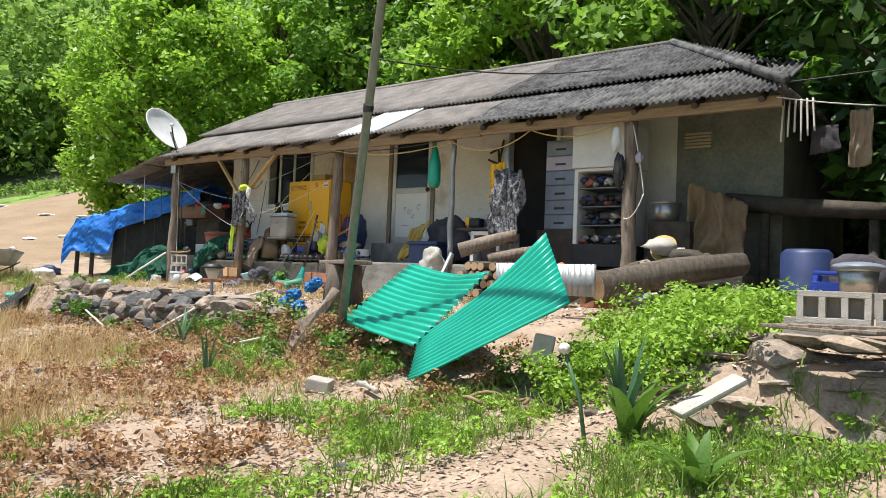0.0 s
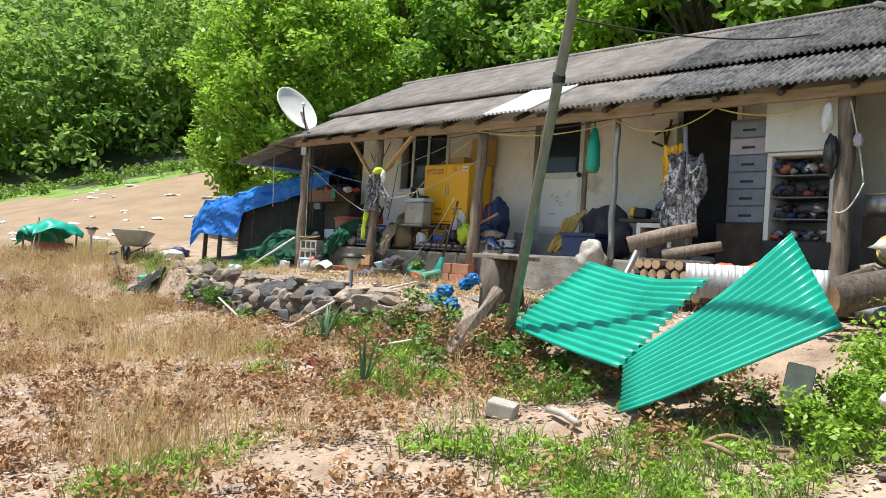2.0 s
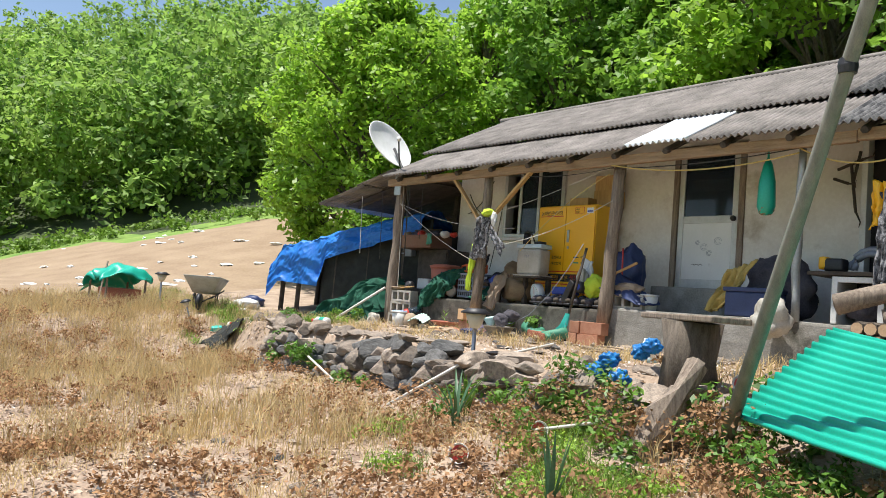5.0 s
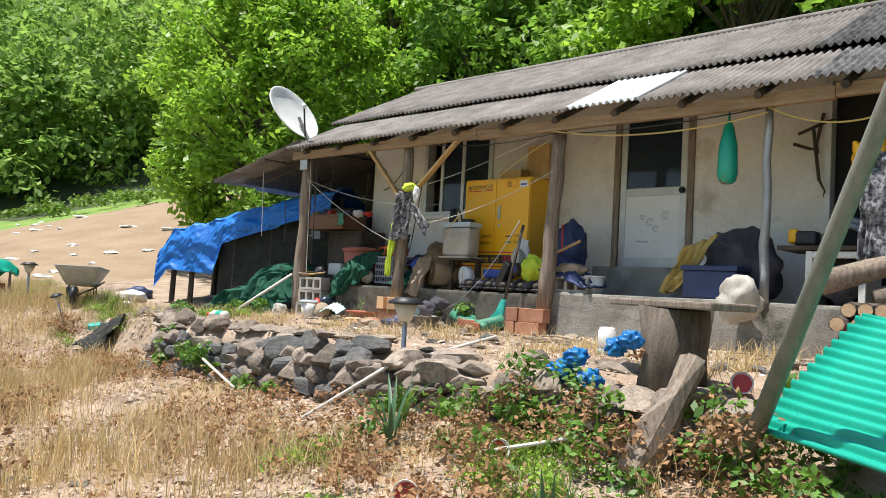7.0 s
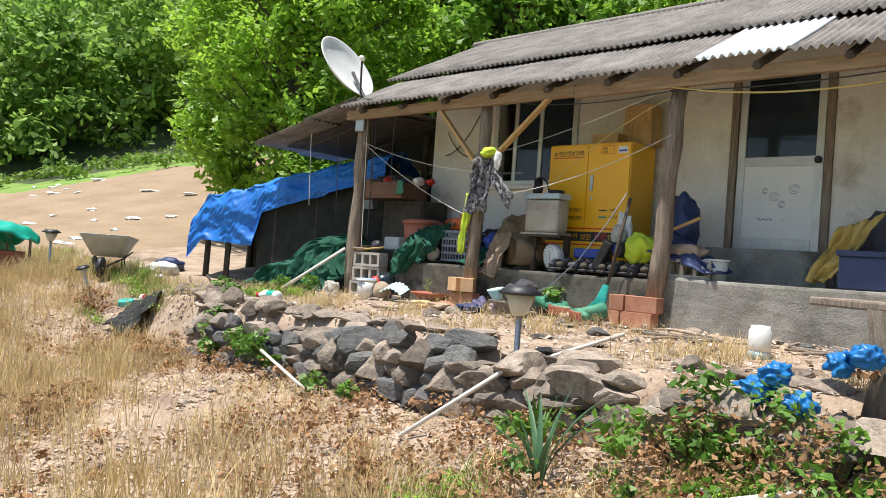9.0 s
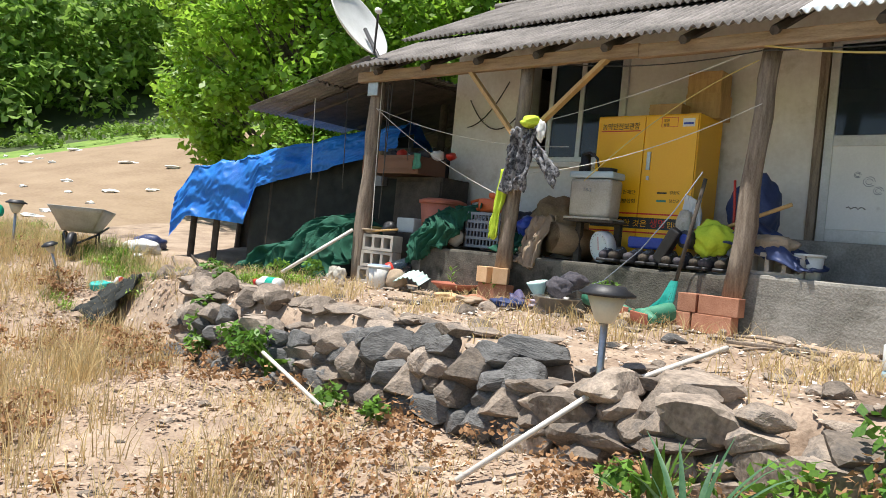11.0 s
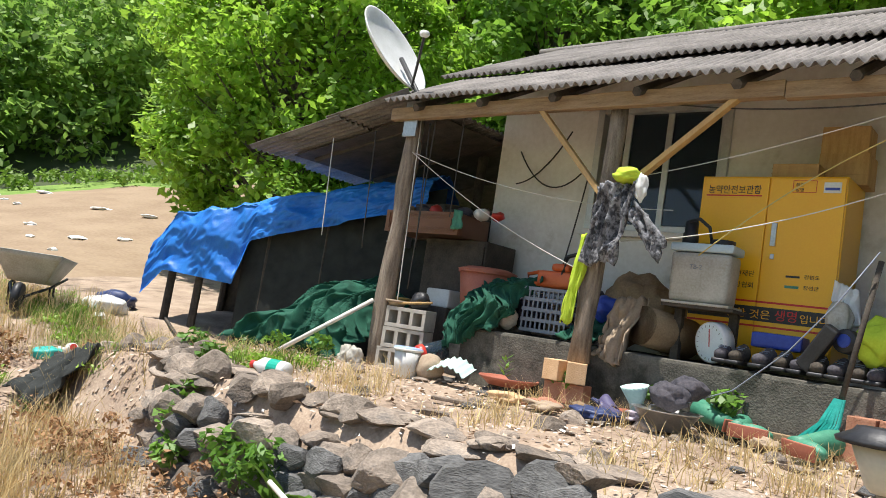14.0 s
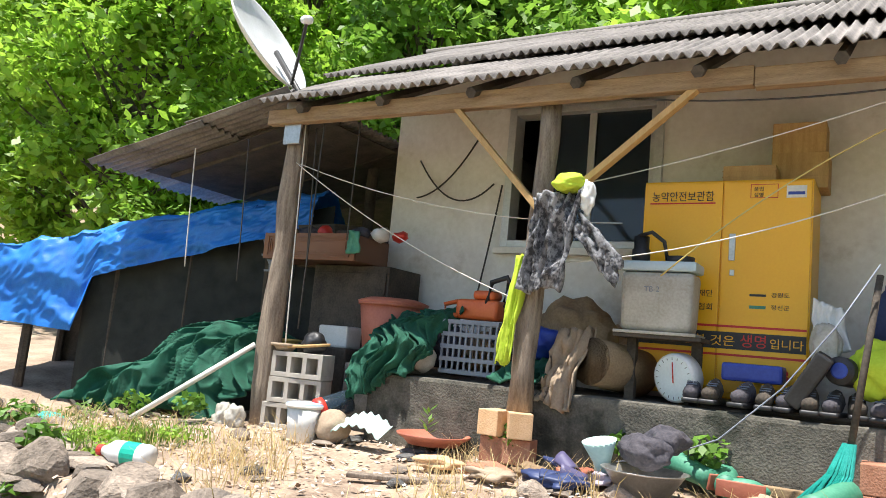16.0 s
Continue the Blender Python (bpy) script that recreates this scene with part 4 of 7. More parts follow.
for q in range(3):
    i0 = 0.05 + 0.022 * q
    box(bm, i0, 1 - i0, -0.008 + 0.002 * q, 0.0, 0.03 + 0.02 * q, 0.036 + 0.02 * q)
    box(bm, i0, 1 - i0, -0.008 + 0.002 * q, 0.0, 0.196 - 0.02 * q, 0.202 - 0.02 * q)
    box(bm, i0, i0 + 0.008, -0.008, 0.0, 0.03 + 0.02 * q, 0.2 - 0.02 * q)
    box(bm, 1 - i0 - 0.008, 1 - i0, -0.008, 0.0, 0.03 + 0.02 * q, 0.2 - 0.02 * q)
part("carved_front", bm, solid("red_walnut", (0.20, 0.085, 0.04)), drw, "moulded front panel")
drape("green_rag", [(0.2, 0.43, 2.55), (0.33, 0.43, 2.55), (0.3, 0.44, 2.74), (0.2, 0.44, 2.74)], "bootgreen", "small green rag hanging over the drawer", "rag", 0.03, 8, 8, 1)
for k in range(9):
    lump("clutter_item", (-0.6 + 0.13 * k, 0.62 + 0.1 * (k % 3), 2.76), (0.09 + 0.02 * (k % 3), 0.07, 0.05 + 0.02 * (k % 2)), ("brownbag", "cloth", "white", "red", "darkwood")[k % 5], "odd household clutter heaped in the drawer", "clutter", k, 0.5, k * 40, 2, group="drawer clutter")
bm = BM()
surf(bm, lambda s, w: Vector((-2.2 + 2.5 * s, 2.2 + 0.4 * w, 2.9 + 0.25 * w + 0.02 * math.sin(s * 140))), 120, 2)
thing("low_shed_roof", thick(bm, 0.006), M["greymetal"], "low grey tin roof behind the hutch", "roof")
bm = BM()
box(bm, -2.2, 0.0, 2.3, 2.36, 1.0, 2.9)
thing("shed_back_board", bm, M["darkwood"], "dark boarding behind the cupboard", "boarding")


def bucket(name, at, r0, r1, h, material, label, category="bucket", rim=True, rz=0, tilt=0):
    t = empty(name, label, category, at)
    bm = BM()
    lathe(bm, [(r0, 0), (r1, h), (r1 + 0.012, h), (r1 + 0.012, h - 0.02), (r1 + 0.006, h - 0.025)] if False else [(r0, 0), (r1, h), (r1 - 0.012, h), (r0 - 0.012, 0.012), (0.001, 0.012)], 26)
    part("body", bm, M[material], t, "", True)
    if rim:
        bm = BM()
        lathe(bm, [(r1 - 0.014, h - 0.015), (r1 + 0.012, h - 0.015), (r1 + 0.014, h + 0.006), (r1 - 0.014, h + 0.006)], 26)
        part("rim", bm, M[material], t, "", True)
    t.matrix_world = pose(*at, tilt, 0, rz)
    return t


b = bucket("plastic_tub", (0.62, 0.55, 1.68), 0.2, 0.27, 0.48, "terracotta", "large terracotta plastic tub on the platform end")
bm = BM()
lathe(bm, [(0.28, 0.48), (0.29, 0.5), (0.2, 0.53), (0.001, 0.54)], 26)
part("lid", bm, M["terracotta"], b, "", True)
bm = BM()
box(bm, 0.38, 0.98, 0.3, 0.9, 1.1, 1.68, 0.02)
thing("concrete_block_base", bm, M["concrete"], "rough concrete base under the tub", "base")
bm = BM()
box(bm, -0.06, 0.24, 0.48, 0.7, 1.78, 1.96, 0.02)
thing("white_basin", bm, M["white"], "white plastic square basin on the blocks", "basin")
bm = BM()
box(bm, -0.2, 0.3, 0.4, 0.8, 1.1, 1.78, 0.02)
thing("old_crate", bm, M["darkwood"], "dark wooden crate beside the cupboard", "crate")


# hollow cement blocks
def hollow_block(L=0.44, H=0.19, D=0.19, holes=3):
    bm = BM()
    w = 0.035
    box(bm, 0, L, 0, D, 0, w, 0.003)
    box(bm, 0, L, 0, D, H - w, H, 0.003)
    cell = (L - w) / holes
    for k in range(holes + 1):
        box(bm, k * cell, k * cell + w, 0, D, w, H - w)
    box(bm, w / 2, L - w / 2, D - 0.03, D - 0.012, w, H - w)
    bmesh.ops.remove_doubles(bm, verts=bm.verts, dist=0.0001)
    return bm


blk = thing("hollow_block", hollow_block(), M["block"], "grey hollow cement block in a stack by the post", "cement block", group="stacked cement blocks")
blk.matrix_world = pose(-0.06, -0.1, 1.14, 0, 0, 10)
copy_thing(blk, pose(-0.02, -0.1, 1.335, 0, 0, 13))
copy_thing(blk, pose(-0.02, -0.09, 1.53, 0, 0, 9))
copy_thing(blk, pose(4.42, 0.16, 1.68, 0, 0, 4))["label"] = "grey hollow cement block on the platform beside the post"

# sprayer tank on a small shelf
sp = empty("knapsack_sprayer", "grimy white knapsack sprayer tank with a black pump", "sprayer", (2.57, 0.22, 2.06))
bm = BM()
box(bm, 0, 0.47, 0, 0.24, 0.02, 0.40, 0.04)
for v_ in bm.verts:
    v_.co.x = 0.235 + (v_.co.x - 0.235) * (0.94 + 0.14 * v_.co.z)
part("tank", bm, M["grimy"], sp, "", True)
bm = BM()
box(bm, -0.01, 0.48, -0.005, 0.245, 0.405, 0.47, 0.02)
part("shoulder", bm, solid("pale_blue_plastic", (0.42, 0.52, 0.56)), sp, "pale blue top rim")
bm = BM()
lathe(bm, [(0.06, 0.46), (0.06, 0.55), (0.05, 0.56), (0.05, 0.64), (0.001, 0.65)], 14, (0.1, 0.1, 0))
part("pump", bm, M["black"], sp, "", True)
bm = BM()
lathe(bm, [(0.09, 0.46), (0.09, 0.51), (0.001, 0.52)], 18, (0.35, 0.12, 0))
part("cap", bm, M["black"], sp, "", True)
bm = BM()
tube(bm, [(0.1, 0.05, 0.64), (0.18, 0.04, 0.66), (0.26, 0.05, 0.6), (0.28, 0.08, 0.48)], 0.014, 7)
part("hose", bm, M["black"], sp, "", True)
bm = BM()
box(bm, -0.02, 0.5, -0.03, 0.26, 0.0, 0.02, 0.006)
part("base_tray", bm, M["grimy"], sp)
write("TB-2", 0.05, (0.16, -0.003, 0.27), M["greyplastic"], sp)
bm = BM()
box(bm, 2.55, 3.1, 0.2, 0.5, 2.035, 2.06, 0.004)
box(bm, 2.6, 2.66, 0.36, 0.42, 1.64, 2.035)
box(bm, 3.0, 3.06, 0.42, 0.48, 1.64, 2.035)
thing("sprayer_stand", bm, M["darkwood"], "rough board stand under the sprayer", "stand")

# crate and chainsaw
cr = empty("milk_crate", "grey slatted plastic crate on the platform", "crate", (1.24, 0.28, 1.68))
for k in range(5):
    bm = BM()
    z = 0.0 + 0.09 * k
    for a in ((0, 0.46, 0, 0.02), (0, 0.46, 0.3, 0.32), (0, 0.02, 0.02, 0.3), (0.44, 0.46, 0.02, 0.3)):
        box(bm, *a, z, z + 0.03)
    part("slat", bm, M["greyplastic"], cr)
for k in range(10):
    bm = BM()
    box(bm, 0.005 + 0.048 * k, 0.02 + 0.048 * k, 0.004, 0.016, 0, 0.39)
    part("upright", bm, M["greyplastic"], cr)
sw = empty("chainsaw", "worn orange chainsaw with a black handle", "chainsaw", (1.22, 0.4, 2.085))
bm = BM()
box(bm, 0.05, 0.4, 0.0, 0.18, 0.0, 0.15, 0.03)
part("motor", bm, M["orange"], sw, "", True)
bm = BM()
box(bm, 0.18, 0.36, 0.01, 0.17, 0.15, 0.22, 0.03)
part("cover", bm, M["orange"], sw, "", True)
bm = BM()
tube(bm, [(0.3, 0.02, 0.12), (0.34, 0.0, 0.28), (0.45, 0.02, 0.32), (0.5, 0.05, 0.24), (0.44, 0.05, 0.1)], 0.022, 8)
tube(bm, [(0.36, 0.16, 0.1), (0.4, 0.16, 0.3), (0.47, 0.1, 0.3)], 0.018, 8)
part("handle", bm, M["black"], sw, "", True)
bm = BM()
tube(bm, [(0.08, 0.0, 0.02), (-0.02, -0.02, 0.03), (-0.04, 0.0, 0.1), (0.06, 0.02, 0.13)], 0.018, 7)
part("front_handle", bm, M["orange"], sw, "", True)

# pipe, scale, bags and shoes on the platform
pp = empty("clay_pipe", "rough brown flue pipe lying on the platform", "pipe", (2.42, 0.22, 1.86))
bm = BM()
lathe(bm, [(0.155, 0), (0.16, 0.5), (0.125, 0.5), (0.12, 0.02), (0.155, 0)], 26)
part("barrel", bm, M["brownbag"], pp, "", True)
# Near-black disc that stands in for the shade deep inside the pipe.
bm = BM()
lathe(bm, [(0.001, 0.4), (0.124, 0.4)], 26)
part("dark_core", bm, M["dark"], pp)
pp.matrix_world = pose(2.42, 0.2, 1.86, -96, 0, -22)
sc = empty("dial_scale", "round white weighing scale with a red needle", "scale", (2.85, 0.3, 1.85))
bm = BM()
lathe(bm, [(0.15, 0.0), (0.155, 0.02), (0.15, 0.1), (0.001, 0.1)], 30)
part("case", bm, M["white"], sc, "", True)
bm = BM()
lathe(bm, [(0.14, -0.002), (0.001, -0.0021)], 30)
part("dial", bm, solid("pale_dial", (0.70, 0.78, 0.78), 0.2), sc)
bm = BM()
box(bm, -0.004, 0.004, -0.03, 0.1, -0.006, -0.004)
part("needle", bm, M["red"], sc, "red needle")
for k in range(20):
    bm = BM()
    a_ = k * math.pi / 10
    box(bm, -0.0015, 0.0015, 0.115, 0.132, -0.0055, -0.004, 0, Matrix.Rotation(a_, 4, "Z"))
    part("tick", bm, M["ink"], sc)
sc.matrix_world = pose(2.93, 0.28, 1.80, -82, 0, -25) @ Matrix.Rotation(math.pi, 4, "Z")


def shoe(material):
    t = empty("work_shoe", "muddy dark work shoe on the platform edge", "shoe", (0, 0, 0), "row of work shoes")
    bm = BM()
    box(bm, -0.05, 0.05, -0.14, 0.14, 0.0, 0.03, 0.012)
    part("sole", bm, M["black"], t, "", True)
    bm = BM()
    blob(bm, (0, -0.05, 0.06), (0.05, 0.095, 0.05), 2, 0.15, 2)
    blob(bm, (0, 0.06, 0.08), (0.046, 0.075, 0.075), 3, 0.15, 2)
    part("upper", bm, M[material], t, "", True)
    bm = BM()
    for k in range(3):
        tube(bm, [(-0.03, -0.03 + 0.03 * k, 0.11 + 0.012 * k), (0.03, -0.03 + 0.03 * k, 0.11 + 0.012 * k)], 0.004, 4)
    part("laces", bm, M["greyplastic"], t)
    return t


s0 = shoe("cloth")
s0.matrix_world = pose(3.06, 0.22, TOP, 0, 0, 8)
s1 = shoe("darkwood")
s1.matrix_world = pose(3.18, 0.22, TOP, 0, 0, -4)
for k in range(8):
    copy_thing((s0, s1)[k % 2], pose(3.36 + 0.118 * k, 0.2 + 0.02 * (k % 3), TOP, 0, 0, (k * 37) % 24 - 12))
bm = BM()
box(bm, 3.2, 3.55, 0.34, 0.55, 1.82, 1.93, 0.02)
thing("blue_case", bm, M["blue"], "small blue plastic case among the shoes", "case")
lump("blue_jug", (3.84, 0.4, 1.93), (0.07, 0.12, 0.07), "greyplastic", "grey plastic bottle lying on the shoes", "bottle", 1, 0.1)
lump("lime_bag", (4.08, 0.22, 1.95), (0.17, 0.1, 0.15), "hivis", "crumpled lime green bag by the post", "bag", 6, 0.5)
lump("white_bag", (3.78, 0.3, 2.06), (0.08, 0.07, 0.15), "grimy", "small white plastic bag beside the cabinet", "bag", 5, 0.4)
drape("paper_sack", [(2.1, 0.12, 1.55), (2.35, 0.12, 1.5), (2.42, 0.3, 2.05), (2.2, 0.3, 2.05)], "tancloth", "torn tan paper sack hanging over the platform edge", "sack", 0.12, 20, 20, 3)
drape("feed_sack", [(1.75, 0.15, 1.68), (2.15, 0.15, 1.68), (2.2, 0.5, 1.86), (1.8, 0.5, 1.85)], "net", "green printed feed sack folded on the platform", "sack", 0.1, 18, 14, 7)
lump("brown_sack", (2.1, 0.75, 2.0), (0.3, 0.22, 0.3), "brownbag", "lumpy brown sack against the wall", "sack", 9, 0.45)
lump("blue_bundle", (1.95, 0.5, 1.95), (0.16, 0.14, 0.12), "blue", "blue plastic bundle on the platform", "bundle", 4, 0.4)
lump("stone_lump", (1.12, 0.25, 1.77), (0.1, 0.09, 0.1), "block", "round pale stone beside the crate", "stone", 4, 0.2)
for k, (x_, y_, z_, sz, m_) in enumerate(((1.55, 0.9, 1.95, 0.2, "cloth"), (2.3, 1.0, 1.9, 0.22, "tancloth"), (0.95, 0.95, 1.85, 0.2, "cloth"), (1.3, 0.9, 1.85, 0.18, "brownbag"))):
    lump("bundle", (x_, y_, z_), (sz, sz * 0.8, sz * 0.9), m_, "dusty cloth bundle against the wall", "bundle", k, 0.5, group="cloth bundles")

# right of the third post
lump("rucksack", (4.22, 0.75, 2.2), (0.22, 0.2, 0.38), "navy", "dark rucksack with red straps beside the cabinet", "rucksack", 2, 0.35)
for k in range(2):
    cord((4.1 + 0.16 * k, 0.53, 2.5), (4.14 + 0.14 * k, 0.52, 1.95), -0.03, 0.012, "red", "red strap on the rucksack", "strap", 5)
bm = BM()
tube(bm, [(4.0, 0.3, 2.0), (4.7, 0.25, 2.28)], 0.018, 7)
thing("tool_handle", bm, M["pinewood"], "pale wooden tool handle leaning on the rucksack", "handle", True)
drape("folded_umbrella", [(4.2, 0.25, 1.9), (4.95, 0.2, 1.70), (5.0, 0.4, 1.75), (4.3, 0.5, 2.2)], "navy", "navy cloth and umbrella heaped by the post", "cloth", 0.14, 24, 16, 3)
lump("cloth_roll", (4.56, 0.3, 1.94), (0.2, 0.13, 0.09), "tancloth", "rolled tan cloth on the cement block", "cloth", 5, 0.4)
bk = bucket("white_pail", (4.85, 0.35, 1.68), 0.09, 0.11, 0.2, "white", "small white plastic pail on the platform", "pail")
drape("yellow_sack", [(5.72, 0.3, 1.72), (5.95, 0.25, 1.72), (6.3, 0.35, 2.34), (5.95, 0.35, 2.2)], "sack", "torn yellow sack leaning by the blue crate", "sack", 0.1, 18, 18, 2)
lump("rag_bundle", (6.35, 0.7, 1.98), (0.42, 0.3, 0.42), "cloth", "dark bundle of old clothes and bags", "bundle", 12, 0.5)
cb = empty("blue_crate", "dark blue lidded plastic crate on the platform", "crate", (6.0, 0.15, 1.69))
bm = BM()
box(bm, 0, 0.55, 0, 0.38, 0, 0.28, 0.02)
part("box", bm, M["navy"], cb)
bm = BM()
box(bm, -0.02, 0.57, -0.02, 0.4, 0.28, 0.33, 0.012)
part("lid", bm, M["navy"], cb)
lump("white_sack", (6.68, -0.1, 1.70), (0.2, 0.15, 0.22), "grimy", "whitish plastic sack against the platform", "sack", 3, 0.4)
nt = empty("onion_net", "green net bag hanging from the eave", "net bag", (6.4, 0.22, 3.12))
bm = BM()
lathe(bm, [(0.001, -0.28), (0.07, -0.26), (0.1, -0.18), (0.09, 0.1), (0.05, 0.3), (0.012, 0.38), (0.012, 0.52)], 16)
part("net", bm, M["gsheet"], nt, "", True)
bm = BM()
blob(bm, (0, 0, -0.2), (0.085, 0.085, 0.08), 3, 0.2, 3)
part("contents", bm, M["brownbag"], nt, "dark bulbs at the bottom", True)
for a, b in (((6.9, 1.2, 3.55), (7.0, 1.2, 2.75)), ((6.75, 1.2, 3.5), (7.15, 1.2, 3.65)), ((6.7, 1.22, 3.4), (6.95, 1.2, 3.3)), ((7.0, 1.2, 3.7), (6.9, 1.2, 3.2))):
    a, b = Vector(a), Vector(b)
    bm = BM()
    tube(bm, [a, a.lerp(b, 0.7)], 0.018, 7)
    tube(bm, [a.lerp(b, 0.68), a.lerp(b, 0.85) + Vector((0.05, -0.02, 0)), b + Vector((0.02, -0.02, 0.06))], 0.014, 6, 0.004)
    thing("hand_tool", bm, M["darkwood"], "rusty sickle with a dark handle hanging on the wall", "tool", group="tools on the wall")
tb = empty("work_table", "dark board table over a rusty white fridge carcass", "table", (6.95, 0.0, 1.68))
bm = BM()
box(bm, 0, 0.85, 0.1, 0.7, 0.50, 0.54, 0.006)
part("top", bm, M["darkwood"], tb)
for a in ((0.25, 0.31), (0.7, 0.76)):
    bm = BM()
    box(bm, a[0], a[1], 0.12, 0.65, 0, 0.49, 0.008)
    part("carcass_side", bm, M["white"], tb)
# Back panel with the hollow's shade put into its near-black colour.
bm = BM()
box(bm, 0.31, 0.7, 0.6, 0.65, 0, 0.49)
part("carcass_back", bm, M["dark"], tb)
bm = BM()
box(bm, 0.31, 0.7, 0.12, 0.2, 0.43, 0.488, 0.006)
part("carcass_top", bm, M["white"], tb)
lump("carcass_filling", (7.46, 0.3, 1.9), (0.19, 0.14, 0.2), "cloth", "dark clothes stuffed in the fridge carcass", "clothes", 8, 0.5)
ys = empty("yellow_saw", "yellow and black power saw on the table", "saw", (7.05, 0.25, 2.23))
bm = BM()
box(bm, 0, 0.2, 0, 0.16, 0, 0.14, 0.03)
part("motor", bm, M["black"], ys, "", True)
bm = BM()
box(bm, -0.06, 0.03, 0, 0.15, 0.02, 0.16, 0.03)
part("cover", bm, M["yellow"], ys, "", True)
bm = BM()
for k in range(2):
    r_ = 0.22 - 0.05 * k
    tube(bm, [(7.48 + r_ * math.cos(a * 0.35), 0.42 - 0.03 * k, 2.26 + r_ * math.sin(a * 0.35)) for a in range(10)], 0.035, 8)
thing("bicycle_tyre", bm, M["greyplastic"], "worn grey tyre propped on the table", "tyre", True)
cs_ = empty("coat_stand", "grey metal pipe stand holding a coat", "stand", (7.95, -0.05, 1.68))
bm = BM()
tube(bm, [(0.1, 0, 0.0), (-0.05, 0, 1.65)], 0.03, 10)
part("pole", bm, M["greymetal"], cs_, "", True)
drape("camouflage_coat", [(7.72, -0.08, 2.05), (8.2, -0.08, 2.0), (8.2, 0.0, 3.0), (7.72, 0.0, 2.98)], "camo", "grey camouflage coat hanging on a pipe", "coat", 0.14, 40, 36, 4)
drape("yellow_coat", [(7.6, 0.05, 2.6), (7.85, 0.05, 2.65), (7.9, 0.05, 3.1), (7.62, 0.05, 3.08)], "yellow", "orange yellow raincoat behind the camouflage coat", "coat", 0.1, 20, 20, 6)
# drawers
dw = empty("storage_tower", "tall stack of blue-grey plastic drawers", "storage tower", (8.24, 0.42, 2.2))
bm = BM()
box(bm, 0, 0.5, 0.02, 0.5, 0, 1.26, 0.008)
part("frame", bm, M["greyplastic"], dw)
for k in range(6):
    z0, hh = (0.01, 0.215, 0.42, 0.625, 0.83, 1.04)[k], 0.195
    bm = BM()
    box(bm, 0.02, 0.48, -0.01, 0.018, z0, z0 + hh, 0.012)
    q = part("drawer", bm, M["lilac"] if k == 4 else M["greyplastic"], dw)
    bm = BM()
    box(bm, 0.17, 0.33, -0.016, -0.008, z0 + 0.07, z0 + 0.1, 0.004)
    part("grip", bm, M["black"], q)
bm = BM()
box(bm, 8.16, 8.74, 0.38, 0.98, 1.69, 2.2, 0.01)
thing("low_cupboard", bm, M["darkwood"], "dark low cupboard under the drawers", "cupboard")
# fridge
fr = empty("old_fridge", "dirty white fridge with its door missing, crammed with oddments", "fridge", (8.76, 0.32, 1.7))
for n_, b_, m_ in (("side", (0, 0.06, 0, 0.6, 0.3, 1.28), "white"), ("side", (0.71, 0.77, 0, 0.6, 0.3, 1.28), "white"), ("back", (0.06, 0.71, 0.55, 0.6, 0.3, 1.28), "greyplastic"), ("top_frame", (0, 0.77, 0, 0.6, 1.28, 1.32), "white"), ("freezer_door", (-0.02, 0.79, -0.04, 0.6, 1.325, 1.9), "white"), ("base", (0, 0.77, -0.01, 0.6, 0.0, 0.3), "black")):
    bm = BM()
    box(bm, *b_, 0.01)
    part(n_, bm, M[m_], fr)
for k in range(3):
    bm = BM()
    box(bm, 0.062, 0.708, 0.03, 0.55, 0.55 + 0.25 * k, 0.56 + 0.25 * k)
    part("shelf", bm, M["greyplastic"], fr)
random.seed(4)
for k in range(44):
    row = k // 11
    s_ = random.uniform(0.035, 0.07)
    lump("fridge_item", (8.85 + 0.06 * (k % 11), 0.40 + random.random() * 0.12, 2.0 + 0.255 * row + s_ * 1.2 + (0.05 if k % 2 else 0)), (s_ * 1.5, s_, s_ * 0.8), ("cloth", "black", "grimy", "cloth", "steel", "navy", "terracotta", "black", "greyplastic")[random.randrange(9)], "small oddment stuffed on the fridge shelf", "oddment", k, 1.0, random.random() * 360, 2, group="oddments in the fridge")
lump("hanging_bag", (9.56, -0.1, 3.3), (0.06, 0.05, 0.16), "white", "white plastic bag hung on the post", "bag", 3, 0.3)
lump("black_bag", (9.62, -0.12, 2.9), (0.07, 0.05, 0.22), "black", "black bag hung on the post", "bag", 4, 0.4)
lump("pink_cloth", (9.88, -0.1, 3.04), (0.05, 0.05, 0.08), "lilac", "pink cloth tied to the post", "cloth", 5, 0.5)

# ---- terrace and yard things ----
def rock_mesh(seed, flat):
    """An angular stone: a sphere cut by random planes, then roughened."""
    rr = random.Random(seed * 13)
    cuts = []
    for k in range(13):
        d = Vector((rr.gauss(0, 1), rr.gauss(0, 1), rr.gauss(0, 1))).normalized()
        cuts.append((d, rr.uniform(0.24, 0.42)))
    bm = BM()
    bmesh.ops.create_icosphere(bm, subdivisions=3, radius=0.5)
    for v_ in bm.verts:
        p = v_.co.copy()
        for d, k in cuts:
            o = p.dot(d) - k
            if o > 0:
                p -= d * o
        p *= 1 + 0.05 * noise.noise(p * 5 + Vector((seed, 0, 2))) + 0.045 * noise.noise(p * 13 + Vector((0, seed, 2)))
        v_.co = Vector((p.x, p.y, p.z * flat))
    me_ = bpy.data.meshes.new("stone")
    bm.to_mesh(me_)
    bm.free()
    return me_


rocks = []
for k in range(10):
    me_ = rock_mesh(k + 1, (0.9, 0.45, 0.7, 0.35, 1.0)[k % 5])
    me_.materials.append(M["darkrock"] if k % 5 == 2 else M["rock"])
    rocks.append(me_)


